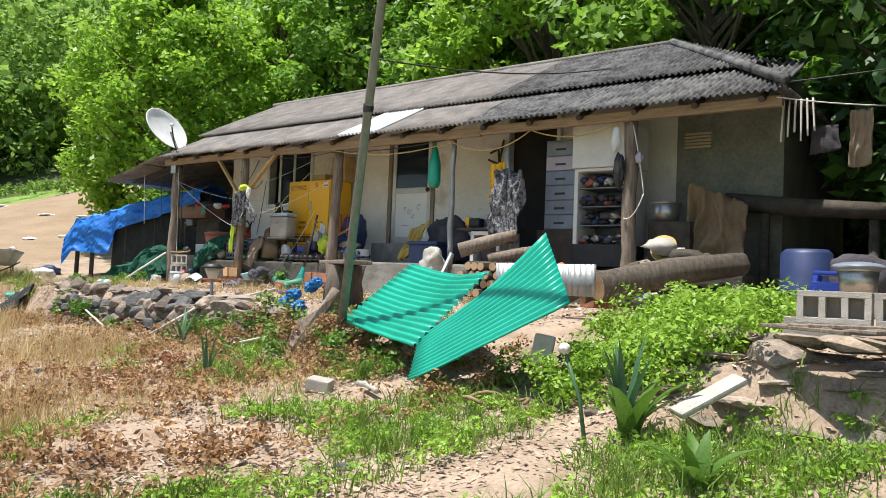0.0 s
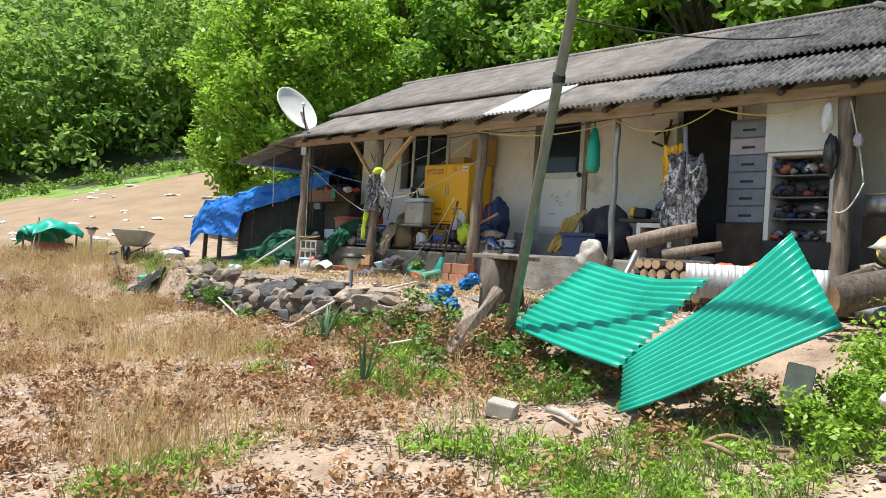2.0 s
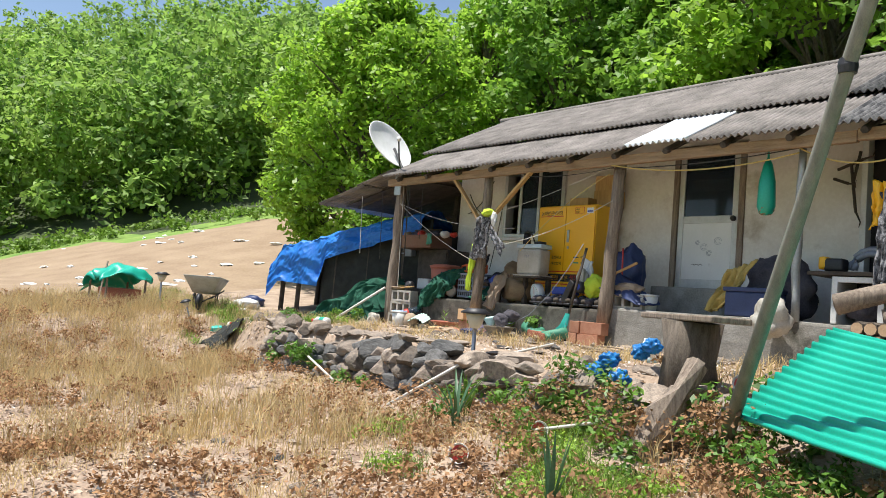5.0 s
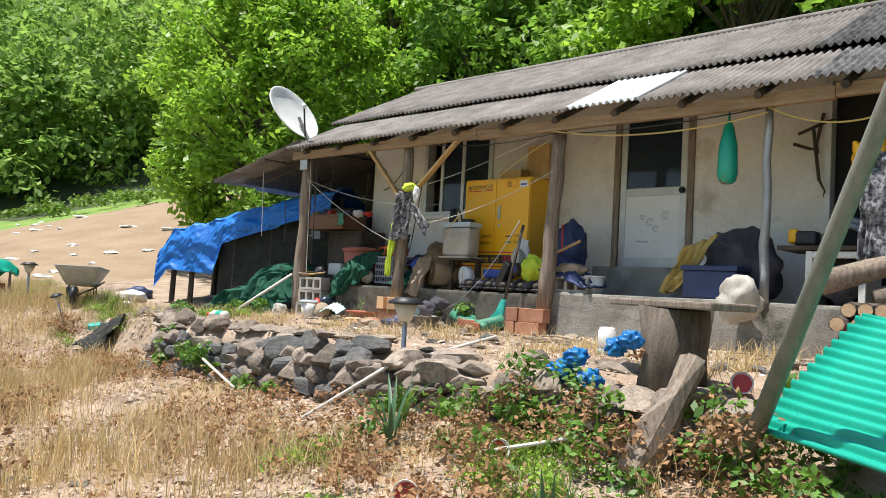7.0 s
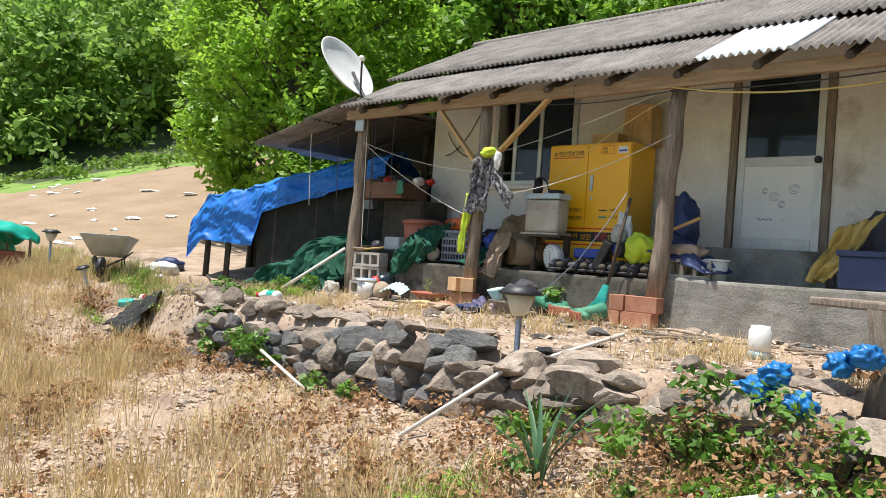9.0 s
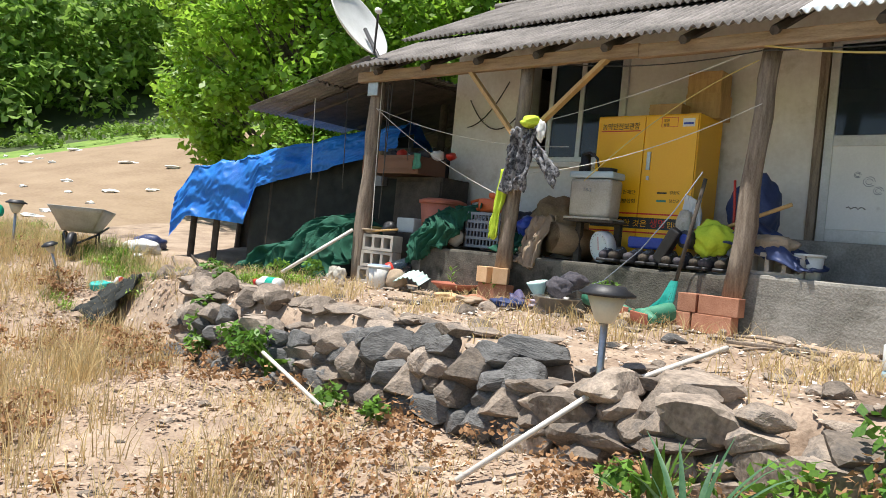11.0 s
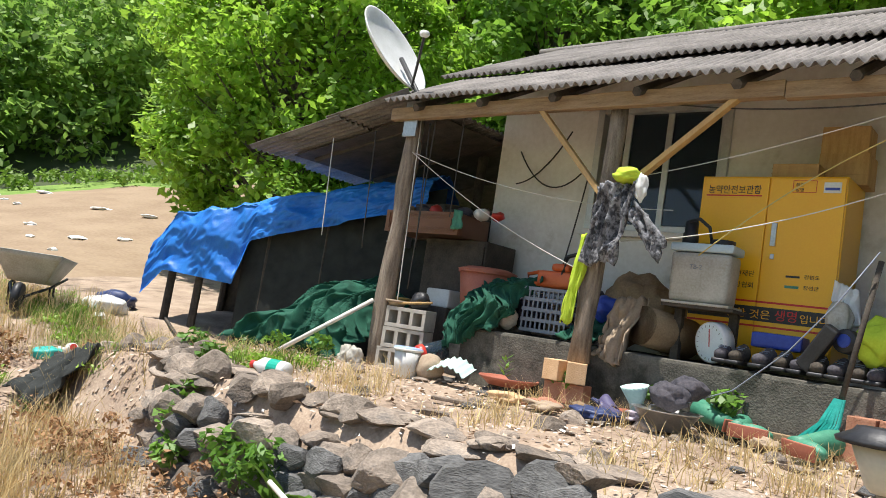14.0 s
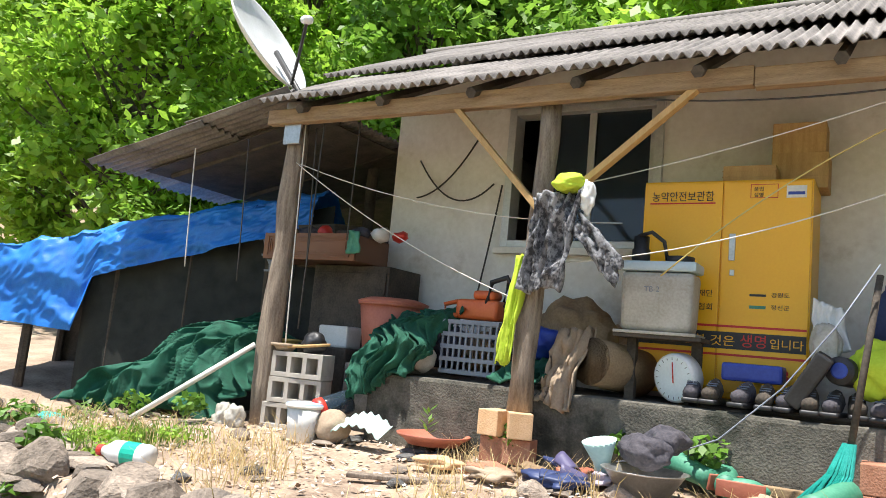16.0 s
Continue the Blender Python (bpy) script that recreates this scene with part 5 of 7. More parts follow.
def stone(parent, x, y, z, sx, sy, sz, k, rz, tilt=0.0):
    o = new("stone", rocks[k % 10])
    o.parent = parent
    o.matrix_world = pose(x, y, z, tilt, tilt * 0.5, rz) @ Matrix.Diagonal((sx, sy, sz, 1))
    return o


random.seed(21)
sw_ = empty("stone_wall", "low dry-stone terrace wall of rough grey-brown fieldstones", "stone wall", kind="structure")


def wall_line(x):
    return -2.42 - 0.10 * float(smooth_step(3, 6, x)) - 0.25 * float(smooth_step(6.5, 8, x)) + 0.75 * float(smooth_step(1.0, -1.2, x))


x = -1.3
n_st = 0
while x < 7.9:
    yl = wall_line(x)
    z0, z1 = gz(x, yl - 0.45), 1.02 + 0.14 * float(smooth_step(2.2, 3.4, x))
    z = z0 + 0.02
    lay = 0
    step = random.uniform(0.15, 0.26)
    while z < z1 - 0.21:
        slabby = x > 4.3
        big = 1.0 if 2.8 < x < 4.3 else (1.0 if x > 2.8 else 0.85)
        h = random.uniform(0.08, 0.18) if slabby else random.uniform(0.13, 0.25) * big
        w = random.uniform(0.22, 0.44) if slabby else random.uniform(0.26, 0.42) * big
        k = random.choice((1, 3, 6, 8, 1, 3, 0) if slabby else ((2, 7, 4, 0, 2) if 2.8 < x < 4.3 else (0, 2, 4, 5, 9, 7)))
        fl = (0.9, 0.45, 0.7, 0.35, 1.0)[k % 5]
        stone(sw_, x + random.uniform(-0.08, 0.08), yl - 0.16 + 0.2 * (z - z0) + random.uniform(-0.05, 0.05), z + h / 2, w * 1.3, w * 1.15, h * 1.45 / fl, k, random.uniform(-60, 60), random.uniform(-16, 16))
        z += h * 0.74
        lay += 1
        n_st += 1
    x += step
for k in range(80):
    x = random.uniform(-1.4, 7.8)
    s_ = random.uniform(0.12, 0.32)
    yy = wall_line(x) + random.uniform(0.0, 0.45)
    stone(sw_, x, yy, gz(x, yy) + 0.03, s_ * 1.5, s_, s_ * 0.9, random.choice((1, 3, 8, 6)), random.random() * 360, random.uniform(-10, 10))
for k in range(110):
    x = random.uniform(-1.5, 2.4)
    s_ = random.uniform(0.13, 0.33)
    yy = wall_line(x) + random.uniform(-0.32, 0.3)
    stone(sw_, x, yy, gz(x, yy) + 0.02, s_ * 1.35, s_, s_ * random.uniform(0.7, 1.1), random.choice((0, 1, 2, 4, 5, 6, 8, 9)), random.random() * 360, random.uniform(-20, 20))
stone(sw_, 4.1, -2.3, 1.08, 0.75, 0.35, 0.26, 2, -12, 6)
stone(sw_, 3.55, -2.5, 1.14, 0.32, 0.22, 0.3, 8, 5)
stone(sw_, 5.1, -2.35, 1.05, 0.6, 0.45, 0.28, 5, 12)
rw = empty("rubble_wall", "rough rubble wall of fieldstones beside the weedy bank", "stone wall", kind="structure")
for k in range(70):
    x = 11.9 + random.random() * 1.9
    lay = k % 5
    s_ = random.uniform(0.22, 0.42)
    yy = -4.2 + 0.12 * lay + random.uniform(-0.1, 0.15)
    stone(rw, x, yy, 0.68 + 0.125 * lay, s_ * 1.5, s_ * 1.2, s_ * 0.8, random.choice((1, 3, 6, 8, 0)), random.random() * 360, random.uniform(-10, 10))

random.seed(22)
for k in range(130):
    x, yy = random.uniform(0.2, 8), random.uniform(-0.35, 0.0) if k % 2 else random.uniform(-2.0, 0)
    s_ = random.uniform(0.06, 0.2)
    o = stone(None, x, yy, gz(x, yy) + 0.015, s_ * 1.6, s_ * 1.1, s_ * 0.8, k, random.random() * 360)
    o.name = "loose_stone"
    tagged(o, "loose flat stone lying on the dusty terrace", "stone", "loose stones")

# bricks at the post feet
def brick_mesh(L, W, H):
    bm = BM()
    box(bm, -L / 2, L / 2, -W / 2, W / 2, 0, H, 0.006)
    me_ = bpy.data.meshes.new("brick")
    bm.to_mesh(me_)
    bm.free()
    return me_


rb = brick_mesh(0.33, 0.16, 0.155)
rb.materials.append(M["brick"])
fb = brick_mesh(0.15, 0.2, 0.16)
fb.materials.append(M["firebrick"])


def brick(me_, m_, label, group):
    o = new("brick", me_)
    o.matrix_world = m_
    return tagged(o, label, "brick", group)


for x_, y_, z_, rz in ((4.02, 0.02, 1.16, 90), (4.28, -0.06, 1.16, 0), (4.06, 0.02, 1.318, 90), (4.32, -0.05, 1.318, 2)):
    brick(rb, pose(x_, y_, z_, 0, 0, rz), "red-brown brick stacked at the post foot", "red bricks at the post")
for x_, z_, rz in ((1.93, 1.34, -8), (2.09, 1.34, 30)):
    brick(fb, pose(x_, -0.12, z_, 0, 0, rz), "buff firebrick under the post foot", "firebricks at the post")
brick(rb, pose(2.02, -0.1, 1.18, 0, 0, 6), "red-brown brick under the firebricks", "red bricks at the post")

# solar lamp
def solar_lamp(x, y, s=1.0, tilt=0):
    t = empty("solar_garden_lamp", "solar garden lamp on a thin steel stake", "garden lamp", (x, y, gz(x, y)), "solar lamps")
    bm = BM()
    tube(bm, [(0, 0, -0.1), (0, 0, 0.62)], 0.022, 10)
    part("stake", bm, M["steel"], t, "", True)
    bm = BM()
    lathe(bm, [(0.04, 0.6), (0.06, 0.62), (0.115, 0.76), (0.001, 0.765)], 20)
    part("lens", bm, solid("milky_lens", (0.62, 0.55, 0.42), 0.3), t, "milky tapered lens", True)
    bm = BM()
    lathe(bm, [(0.16, 0.755), (0.165, 0.77), (0.11, 0.8), (0.1, 0.815), (0.001, 0.816)], 24)
    part("cap", bm, M["black"], t, "", True)
    t.matrix_world = pose(x, y, gz(x, y), tilt, 0, 0) @ Matrix.Scale(s, 4)
    return t


solar_lamp(4.6, -2.42)
solar_lamp(-3.1, -2.25, 0.6, 20)
solar_lamp(-5.4, -2.0, 0.9)

# broom
br = empty("broom", "teal plastic broom standing against the platform", "broom", (3.95, -0.1, 1.2))
bm = BM()
tube(bm, [(-0.02, -0.03, 0.3), (0.1, 0.12, 1.25)], 0.018, 8)
part("handle", bm, M["darkwood"], br, "", True)
bm = BM()
for k in range(90):
    a, q = random.random() * 6.28, random.random()
    tube(bm, [(-0.02 + 0.03 * math.cos(a), -0.03 + 0.02 * math.sin(a), 0.36), (-0.06 + 0.06 * math.cos(a), -0.05 + 0.03 * math.sin(a), 0.2), (-0.16 + 0.15 * q * math.cos(a), -0.12 + 0.06 * math.sin(a), 0.0)], 0.005, 3)
part("bristles", bm, M["teal"], br, "teal plastic bristles")

# small terrace things
bucket("paint_bucket", (0.52, -0.3, gz(0.5, -0.3)), 0.1, 0.12, 0.25, "white", "small white lidded paint bucket on the terrace")
sd = empty("plant_saucer", "wide terracotta plastic saucer with a seedling", "saucer", (1.47, -0.1, gz(1.47, -0.1) + 0.06))
bm = BM()
lathe(bm, [(0.17, 0), (0.24, 0.07), (0.25, 0.07), (0.245, 0.055), (0.17, 0.015), (0.001, 0.015)], 28)
part("dish", bm, M["terracotta"], sd, "", True)
bm = BM()
for k in range(12):
    a = k * 2.4
    for q in (0,):
        p0 = Vector((-0.05, 0, 0.06 + 0.014 * k))
        p1 = p0 + Vector((0.08 * math.cos(a), 0.08 * math.sin(a), 0.05))
        n_ = Vector((-math.sin(a), math.cos(a), 0)) * 0.012
        vs = [bm.verts.new(p) for p in (p0, (p0 + p1) / 2 + n_, p1, (p0 + p1) / 2 - n_)]
        bm.faces.new(vs)
part("seedling", bm, M["weed"], sd, "bright green seedling")
bm = BM()
surf(bm, lambda s_, w_: Vector((0.8 + 0.4 * s_, -0.35 + 0.16 * w_, 1.30 + 0.01 * math.sin(s_ * 38) + 0.07 * math.sin(s_ * 3.1) - 0.08 * (1 - w_))), 40, 6)
thing("slate_scrap", thick(bm, 0.006), M["mint"], "pale mint corrugated plastic scrap on a stone", "scrap sheet", True)
lump("round_stone", (0.72, -0.22, 1.24), (0.13, 0.11, 0.12), "tancloth", "round tan boulder beside the bucket", "stone", 3, 0.15)
for k in range(2):
    lump("white_rag", (-0.25 + 0.12 * k, -0.3, 1.2), (0.08, 0.07, 0.1), "grimy", "crumpled white plastic rag by the blocks", "rag", k + 3, 0.5)
bm = BM()
tube(bm, [(-0.75, -0.75, 1.12), (-0.2, -0.1, 1.75)], 0.022, 7)
thing("pale_stick", bm, M["rope"], "pale stick leaning on the cement blocks", "stick", True)
bs = empty("metal_basin", "dull steel basin with old boots lying in it", "basin", (2.98, -0.45, gz(3, -0.45) + 0.02))
bm = BM()
lathe(bm, [(0.13, 0), (0.22, 0.13), (0.235, 0.13), (0.21, 0.12), (0.125, 0.012), (0.001, 0.012)], 28)
part("bowl", bm, M["steel"], bs, "", True)


def boot(m_):
    t = empty("rubber_boot", "green rubber boot with an orange sole lying down", "boot", (0, 0, 0), "rubber boots")
    bm = BM()
    lathe(bm, [(0.06, 0.04), (0.058, 0.12), (0.07, 0.26), (0.085, 0.36), (0.08, 0.362), (0.06, 0.2)], 16)
    blob(bm, (0, -0.1, 0.06), (0.055, 0.13, 0.055), 1, 0.1, 3)
    part("shaft", bm, M["bootgreen"], t, "", True)
    bm = BM()
    box(bm, -0.045, 0.045, -0.2, 0.05, -0.005, 0.012, 0.006)
    part("sole", bm, M["terracotta"], t, "orange sole", True)
    t.matrix_world = m_
    return t


b0 = boot(pose(3.75, -0.45, 1.24, 10, 80, 70))
copy_thing(b0, pose(3.35, -0.2, 1.25, 20, 85, 120))
copy_thing(b0, pose(3.28, -0.1, 1.26, 15, 80, 160))
lump("old_boot", (2.95, -0.38, 1.40), (0.16, 0.09, 0.09), "cloth", "grey worn boot lying on the basin", "boot", 4, 0.4, -20)
lump("old_boot", (3.05, -0.3, 1.46), (0.12, 0.09, 0.08), "cloth", "grey worn boot lying on the basin", "boot", 6, 0.4, 30)
for k, (x_, y_, m_) in enumerate(((2.45, -0.5, "navy"), (2.6, -0.6, "navy"), (2.75, -0.35, "lilac"), (2.3, -0.35, "brownbag"), (1.75, -0.5, "firebrick"), (2.55, -0.3, "terracotta"), (3.55, -0.2, "tancloth"), (2.2, -0.7, "tancloth"), (2.1, -0.55, "brick"))):
    lump("litter_item", (x_, y_, gz(x_, y_) + 0.05), (0.13, 0.08, 0.04), m_, "discarded shoe or scrap on the terrace", "scrap", k, 1.0, k * 50, 3, group="terrace scraps")
bm = BM()
box(bm, 3.2, 4.0, -0.02, 0.06, 1.22, 1.27, 0.006)
thing("short_plank", bm, M["brownbag"], "short brown plank lying against the platform", "plank")
for k, (x_, y_, rz) in enumerate(((4.9, -0.4, 20), (6.2, -0.5, -10), (1.8, -0.9, 30), (-0.9, -0.7, -30), (-1.2, -0.5, 10))):
    bm = BM()
    box(bm, -0.35, 0.35, -0.04, 0.04, 0, 0.025, 0.006)
    thing("board_scrap", bm, M["wood"], "weathered board scrap lying on the terrace", "board", group="board scraps", at=pose(x_, y_, gz(x_, y_) + 0.01, 0, 0, rz))
bt = empty("plastic_bottle", "white bottle with a green label lying on the wall", "bottle", (0.62, -1.8, gz(0.6, -1.8) + 0.08))
bm = BM()
lathe(bm, [(0.06, 0), (0.065, 0.02), (0.065, 0.22), (0.03, 0.28), (0.025, 0.3)], 18)
part("body", bm, M["white"], bt, "", True)
bm = BM()
lathe(bm, [(0.0665, 0.06), (0.0665, 0.15)], 18)
part("label", bm, M["gsheet"], bt, "green paper label")
bm = BM()
lathe(bm, [(0.03, 0.3), (0.03, 0.33), (0.001, 0.331)], 14)
part("cap", bm, M["red"], bt, "red cap")
bt.matrix_world = pose(0.75, -1.8, gz(0.7, -1.8) + 0.08, 0, -90, 12)
copy_thing(bt, pose(-2.3, -1.9, gz(-2.3, -1.9) + 0.07, 0, 70, -20))["label"] = "white bottle with a red cap among the rubbish"
wp = empty("white_drum", "white plastic canister with a pale blue foot", "canister", (5.65, -0.95, gz(5.65, -0.95)))
bm = BM()
lathe(bm, [(0.13, 0.1), (0.14, 0.12), (0.14, 0.36), (0.12, 0.38), (0.12, 0.42), (0.001, 0.43)], 22)
part("drum", bm, M["white"], wp, "", True)
bm = BM()
lathe(bm, [(0.15, 0), (0.13, 0.11)], 22)
part("foot", bm, solid("pale_blue_foot", (0.30, 0.45, 0.52)), wp, "", True)
wp.matrix_world = pose(5.8, -0.95, gz(5.8, -0.95), 0, 0, 0) @ Matrix.Scale(0.6, 4)
# stump bench
stp = empty("stump_bench", "plank laid across a rough tree stump", "bench", (7.15, -2.38, 1.05))
bm = BM()
tube(bm, [(0, 0, -0.15), (0.0, 0, 0.2), (0.02, 0, 0.52)], 0.24, 14, 0.22, 0.35)
part("stump", bm, M["bark"], stp, "", True)
bm = BM()
box(bm, -0.6, 0.62, -0.17, 0.17, 0.52, 0.57, 0.012)
part("plank", bm, M["wood"], stp)
stp.matrix_world = pose(7.15, -2.38, 1.07, 0, 0, -30)
for k, (x_, y_, z_, s_) in enumerate(((6.42, -2.62, 1.10, 0.10), (6.52, -2.6, 1.20, 0.085), (6.85, -2.62, 1.30, 0.085), (6.98, -2.66, 1.36, 0.08), (6.68, -2.66, 1.06, 0.09))):
    lump("blue_plastic_bag", (x_, y_, z_), (s_, s_ * 0.8, s_ * 0.75), "bluebag", "torn bright blue plastic bag on the bank", "plastic bag", k + 2, 0.65, k * 60, 4, 3.0, group="blue bags")
bm = BM()
tube(bm, [(7.36, -3.3, 0.62), (7.4, -3.15, 0.82), (7.46, -3.0, 1.05), (7.52, -2.85, 1.29)], 0.12, 9, 0.06, 1.3)
thing("fallen_slab", bm, M["wood"], "split grey log leaning on the weedy bank", "log")
bm = BM()
tube(bm, [(8.5, -2.6, 0.9), (8.72, -2.3, 1.75)], 0.03, 8)
thing("short_pipe", bm, M["steel"], "short steel pipe stuck in the bank", "pipe", True)
bm = BM()
tube(bm, [(4.35, -3.32, 0.5), (4.7, -2.7, 0.95), (5.0, -1.6, 1.22)], 0.016, 6)
thing("white_hose", bm, M["rope"], "long pale stick lying over the stone wall", "stick", True)
bm = BM()
tube(bm, [(2.0, -2.85, 0.75), (3.0, -3.1, 0.58)], 0.014, 6)
thing("pale_cane", bm, M["rope"], "pale cane lying at the wall foot", "stick", True)
bm = BM()
tube(bm, [(6.2, -3.6, 0.55), (6.9, -3.2, 0.75)], 0.014, 6)
thing("pale_cane", bm, M["rope"], "pale cane lying among the weeds", "stick", True)


def paper_cup(x, y, rz):
    t = empty("noodle_cup", "red and white paper noodle cup lying on the soil", "paper cup", (x, y, gz(x, y) + 0.06), "noodle cups")
    bm = BM()
    lathe(bm, [(0.05, 0), (0.068, 0.13), (0.072, 0.13), (0.064, 0.125), (0.045, 0.01)], 20)
    part("cup", bm, M["white"], t, "", True)
    bm = BM()
    lathe(bm, [(0.0525, 0.01), (0.065, 0.1)], 20)
    part("sleeve", bm, M["red"], t, "red printed sleeve")
    t.matrix_world = pose(x, y, gz(x, y) + 0.06, 78, 0, rz)


paper_cup(6.4, -3.36, 60)
paper_cup(6.6, -4.34, 40)
paper_cup(7.6, -2.3, 20)
bm = BM()
box(bm, -0.1, 0.1, -0.08, 0.08, 0, 0.11, 0.015)
thing("concrete_lump", bm, M["block"], "broken pale concrete block on the soil", "concrete block", at=pose(9.1, -4.55, gz(9.1, -4.55), 5, 8, 25))
bm = BM()
tube(bm, [(9.35, -4.35, 0.58), (9.55, -4.45, 0.6), (9.75, -4.55, 0.58)], 0.025, 8)
thing("white_tube", bm, M["grimy"], "short white plastic tube on the soil", "tube", True)

# wheelbarrow
wb = empty("wheelbarrow", "grey steel wheelbarrow standing in the dry grass", "wheelbarrow", (-3.9, -1.75, gz(-3.9, -1.75)))
bm = BM()


def tray(s_, w_):
    a = 2 * math.pi * s_
    k = 0.55 + 0.45 * w_
    ex = max(-1, min(1, 1.6 * math.cos(a))) * 0.55 * k
    ey = max(-1, min(1, 1.6 * math.sin(a))) * 0.4 * k
    return Vector((ex - 0.05, ey, 0.36 + 0.36 * w_ + 0.05 * ex))


surf(bm, tray, 32, 5)
bmesh.ops.remove_doubles(bm, verts=bm.verts, dist=0.0005)
bmesh.ops.holes_fill(bm, edges=[e for e in bm.edges if e.is_boundary and e.verts[0].co.z < 0.45])
part("tray", thick(bm, 0.008), M["grimy"], wb, "pale cement-caked steel tray", True)
for sy in (-0.24, 0.24):
    bm = BM()
    tube(bm, [(0.55, sy * 0.3, 0.2), (0.0, sy, 0.33), (-0.75, sy * 1.15, 0.45)], 0.018, 7)
    part("handle", bm, M["black"], wb)
    bm = BM()
    tube(bm, [(-0.2, sy, 0.34), (-0.25, sy, 0.0), (-0.05, sy, 0.02), (0.05, sy, 0.32)], 0.015, 6)
    part("leg", bm, M["black"], wb)
wl = BM()
lathe(wl, [(0.1, -0.04), (0.17, -0.045), (0.185, 0), (0.17, 0.045), (0.1, 0.04)], 24)
bmesh.ops.transform(wl, matrix=pose(0.55, 0, 0.185, 90, 0, 0), verts=wl.verts)
tyre = part("wheel", wl, M["black"], wb, "", True)
bm = BM()
lathe(bm, [(0.1, -0.035), (0.1, 0.035), (0.001, 0.036)], 20)
bmesh.ops.transform(bm, matrix=pose(0.55, 0, 0.185, 90, 0, 0), verts=bm.verts)
part("rim", bm, M["red"], tyre, "red rim")
wb.matrix_world = pose(-4.35, -1.5, gz(-4.35, -1.5) - 0.02, 0, 0, -35) @ Matrix.Scale(0.9, 4)

# covered firebox
fx, fy = -6.75, -2.45
fz = gz(fx, fy) - 0.16
hx = empty("covered_hutch", "rusty red box under a green cover", "hutch", (fx, fy, fz))
bm = BM()
box(bm, -0.1, 0.55, -0.35, 0.35, 0.1, 0.5, 0.01)
part("box", bm, M["terracotta"], hx)
for a in ((-0.5, -0.4), (0.6, -0.4), (-0.5, 0.4), (0.6, 0.4)):
    bm = BM()
    tube(bm, [(a[0], a[1], -0.05), (a[0], a[1], 0.75)], 0.025, 6)
    part("leg", bm, M["wood"], hx)
bm = BM()
surf(bm, lambda s_, w_: Vector((-0.78 + 1.5 * s_, -0.52 + 1.04 * w_ + 0.08 * math.sin(s_ * 17), 0.22 + 0.32 * s_ + 0.62 * math.sin(math.pi * min(1, max(0, 0.08 + 0.84 * s_))) ** 0.6 * (1 - 0.45 * abs(2 * w_ - 1) ** 2) + 0.07 * math.sin(s_ * 23 + w_ * 9) * abs(2 * w_ - 1) + 0.06 * noise.noise(Vector((s_ * 6, w_ * 6, 2))))), 30, 20)
part("cover", thick(bm, 0.01), M["gsheet"], hx, "crumpled green cover", True)
for a, b in (((fx + 0.7, fy - 0.6, fz), (fx + 0.2, fy - 0.3, fz + 1.05)), ((fx - 0.9, fy, fz), (fx - 0.85, fy, fz + 0.9))):
    bm = BM()
    tube(bm, [a, b], 0.02, 6)
    thing("stake", bm, M["wood"], "thin wooden stake leaning by the green cover", "stake", group="stakes")
for k, (x_, y_, m_, s_) in enumerate(((-4.6, -0.3, "navy", 0.3), (-4.1, -0.7, "white", 0.25), (-3.7, -0.95, "white", 0.12), (-2.75, -1.75, "paper", 0.1), (-2.6, -1.95, "teal", 0.16), (-1.9, -0.55, "teal", 0.2))):
    lump("plastic_rubbish", (x_, y_, gz(x_, y_) + s_ * 0.3), (s_, s_ * 0.7, s_ * 0.45), m_, "crumpled plastic rubbish in the yard", "rubbish", k, 0.5, k * 70, 3, group="plastic rubbish")
for k in range(14):
    bm = BM()
    x_, y_ = random.uniform(-3.4, -0.9), random.uniform(-0.9, 0.1)
    tube(bm, [(x_ - 0.5, y_ + 0.2, gz(x_ - 0.5, y_ + 0.2) + 0.03), (x_, y_, gz(x_, y_) + 0.05), (x_ + 0.5, y_ - 0.1, gz(x_ + 0.5, y_ - 0.1) + 0.03)], 0.018, 5)
    thing("scrap_stick", bm, M["darkwood"] if k % 3 else M["wood"], "dark stick lying in front of the hutch", "stick", True, group="scrap sticks")
drape("black_netting", [(q, w_, gz(q, w_) + 0.06) for q, w_ in ((-1.9, -2.5), (-1.1, -2.6), (-1.1, -2.2), (-1.9, -2.1))], "blackmesh", "black netting heap at the wall end", "netting", 0.1, 24, 16, 6)

# ---- small things round the veranda ----
bt2 = bucket("plastic_bowl", (-0.16, 0.2, 1.72), 0.06, 0.12, 0.09, "sack", "small mustard plastic bowl on the cement blocks", "bowl")
bucket("plastic_bowl", (0.02, 0.0, 1.725), 0.06, 0.1, 0.05, "tancloth", "small tan plastic bowl on the cement blocks", "bowl")
bm = BM()
tube(bm, [(0.0, -0.06, 1.745), (0.42, 0.04, 1.80)], 0.012, 7)
thing("ladle_handle", bm, M["pinewood"], "wooden ladle handle lying over the cement blocks", "ladle", True)
lump("black_pot", (0.22, 0.1, 1.80), (0.1, 0.09, 0.09), "black", "small black pot on the cement blocks", "pot", 3, 0.2)
jar = empty("plastic_jar", "smoky plastic jar with a red lid lying on its side", "jar", (0.5, -0.05, 1.3))
bm = BM()
lathe(bm, [(0.08, 0), (0.09, 0.03), (0.09, 0.2), (0.08, 0.23), (0.001, 0.231)], 22)
part("body", bm, M["glass"], jar, "", True)
bm = BM()
lathe(bm, [(0.001, -0.04), (0.085, -0.04), (0.095, -0.03), (0.095, 0.02), (0.088, 0.025)], 22)
part("lid", bm, M["red"], jar, "ribbed red lid", True)
jar.matrix_world = pose(0.56, -0.16, gz(0.56, -0.16) + 0.2, -70, 0, -30)
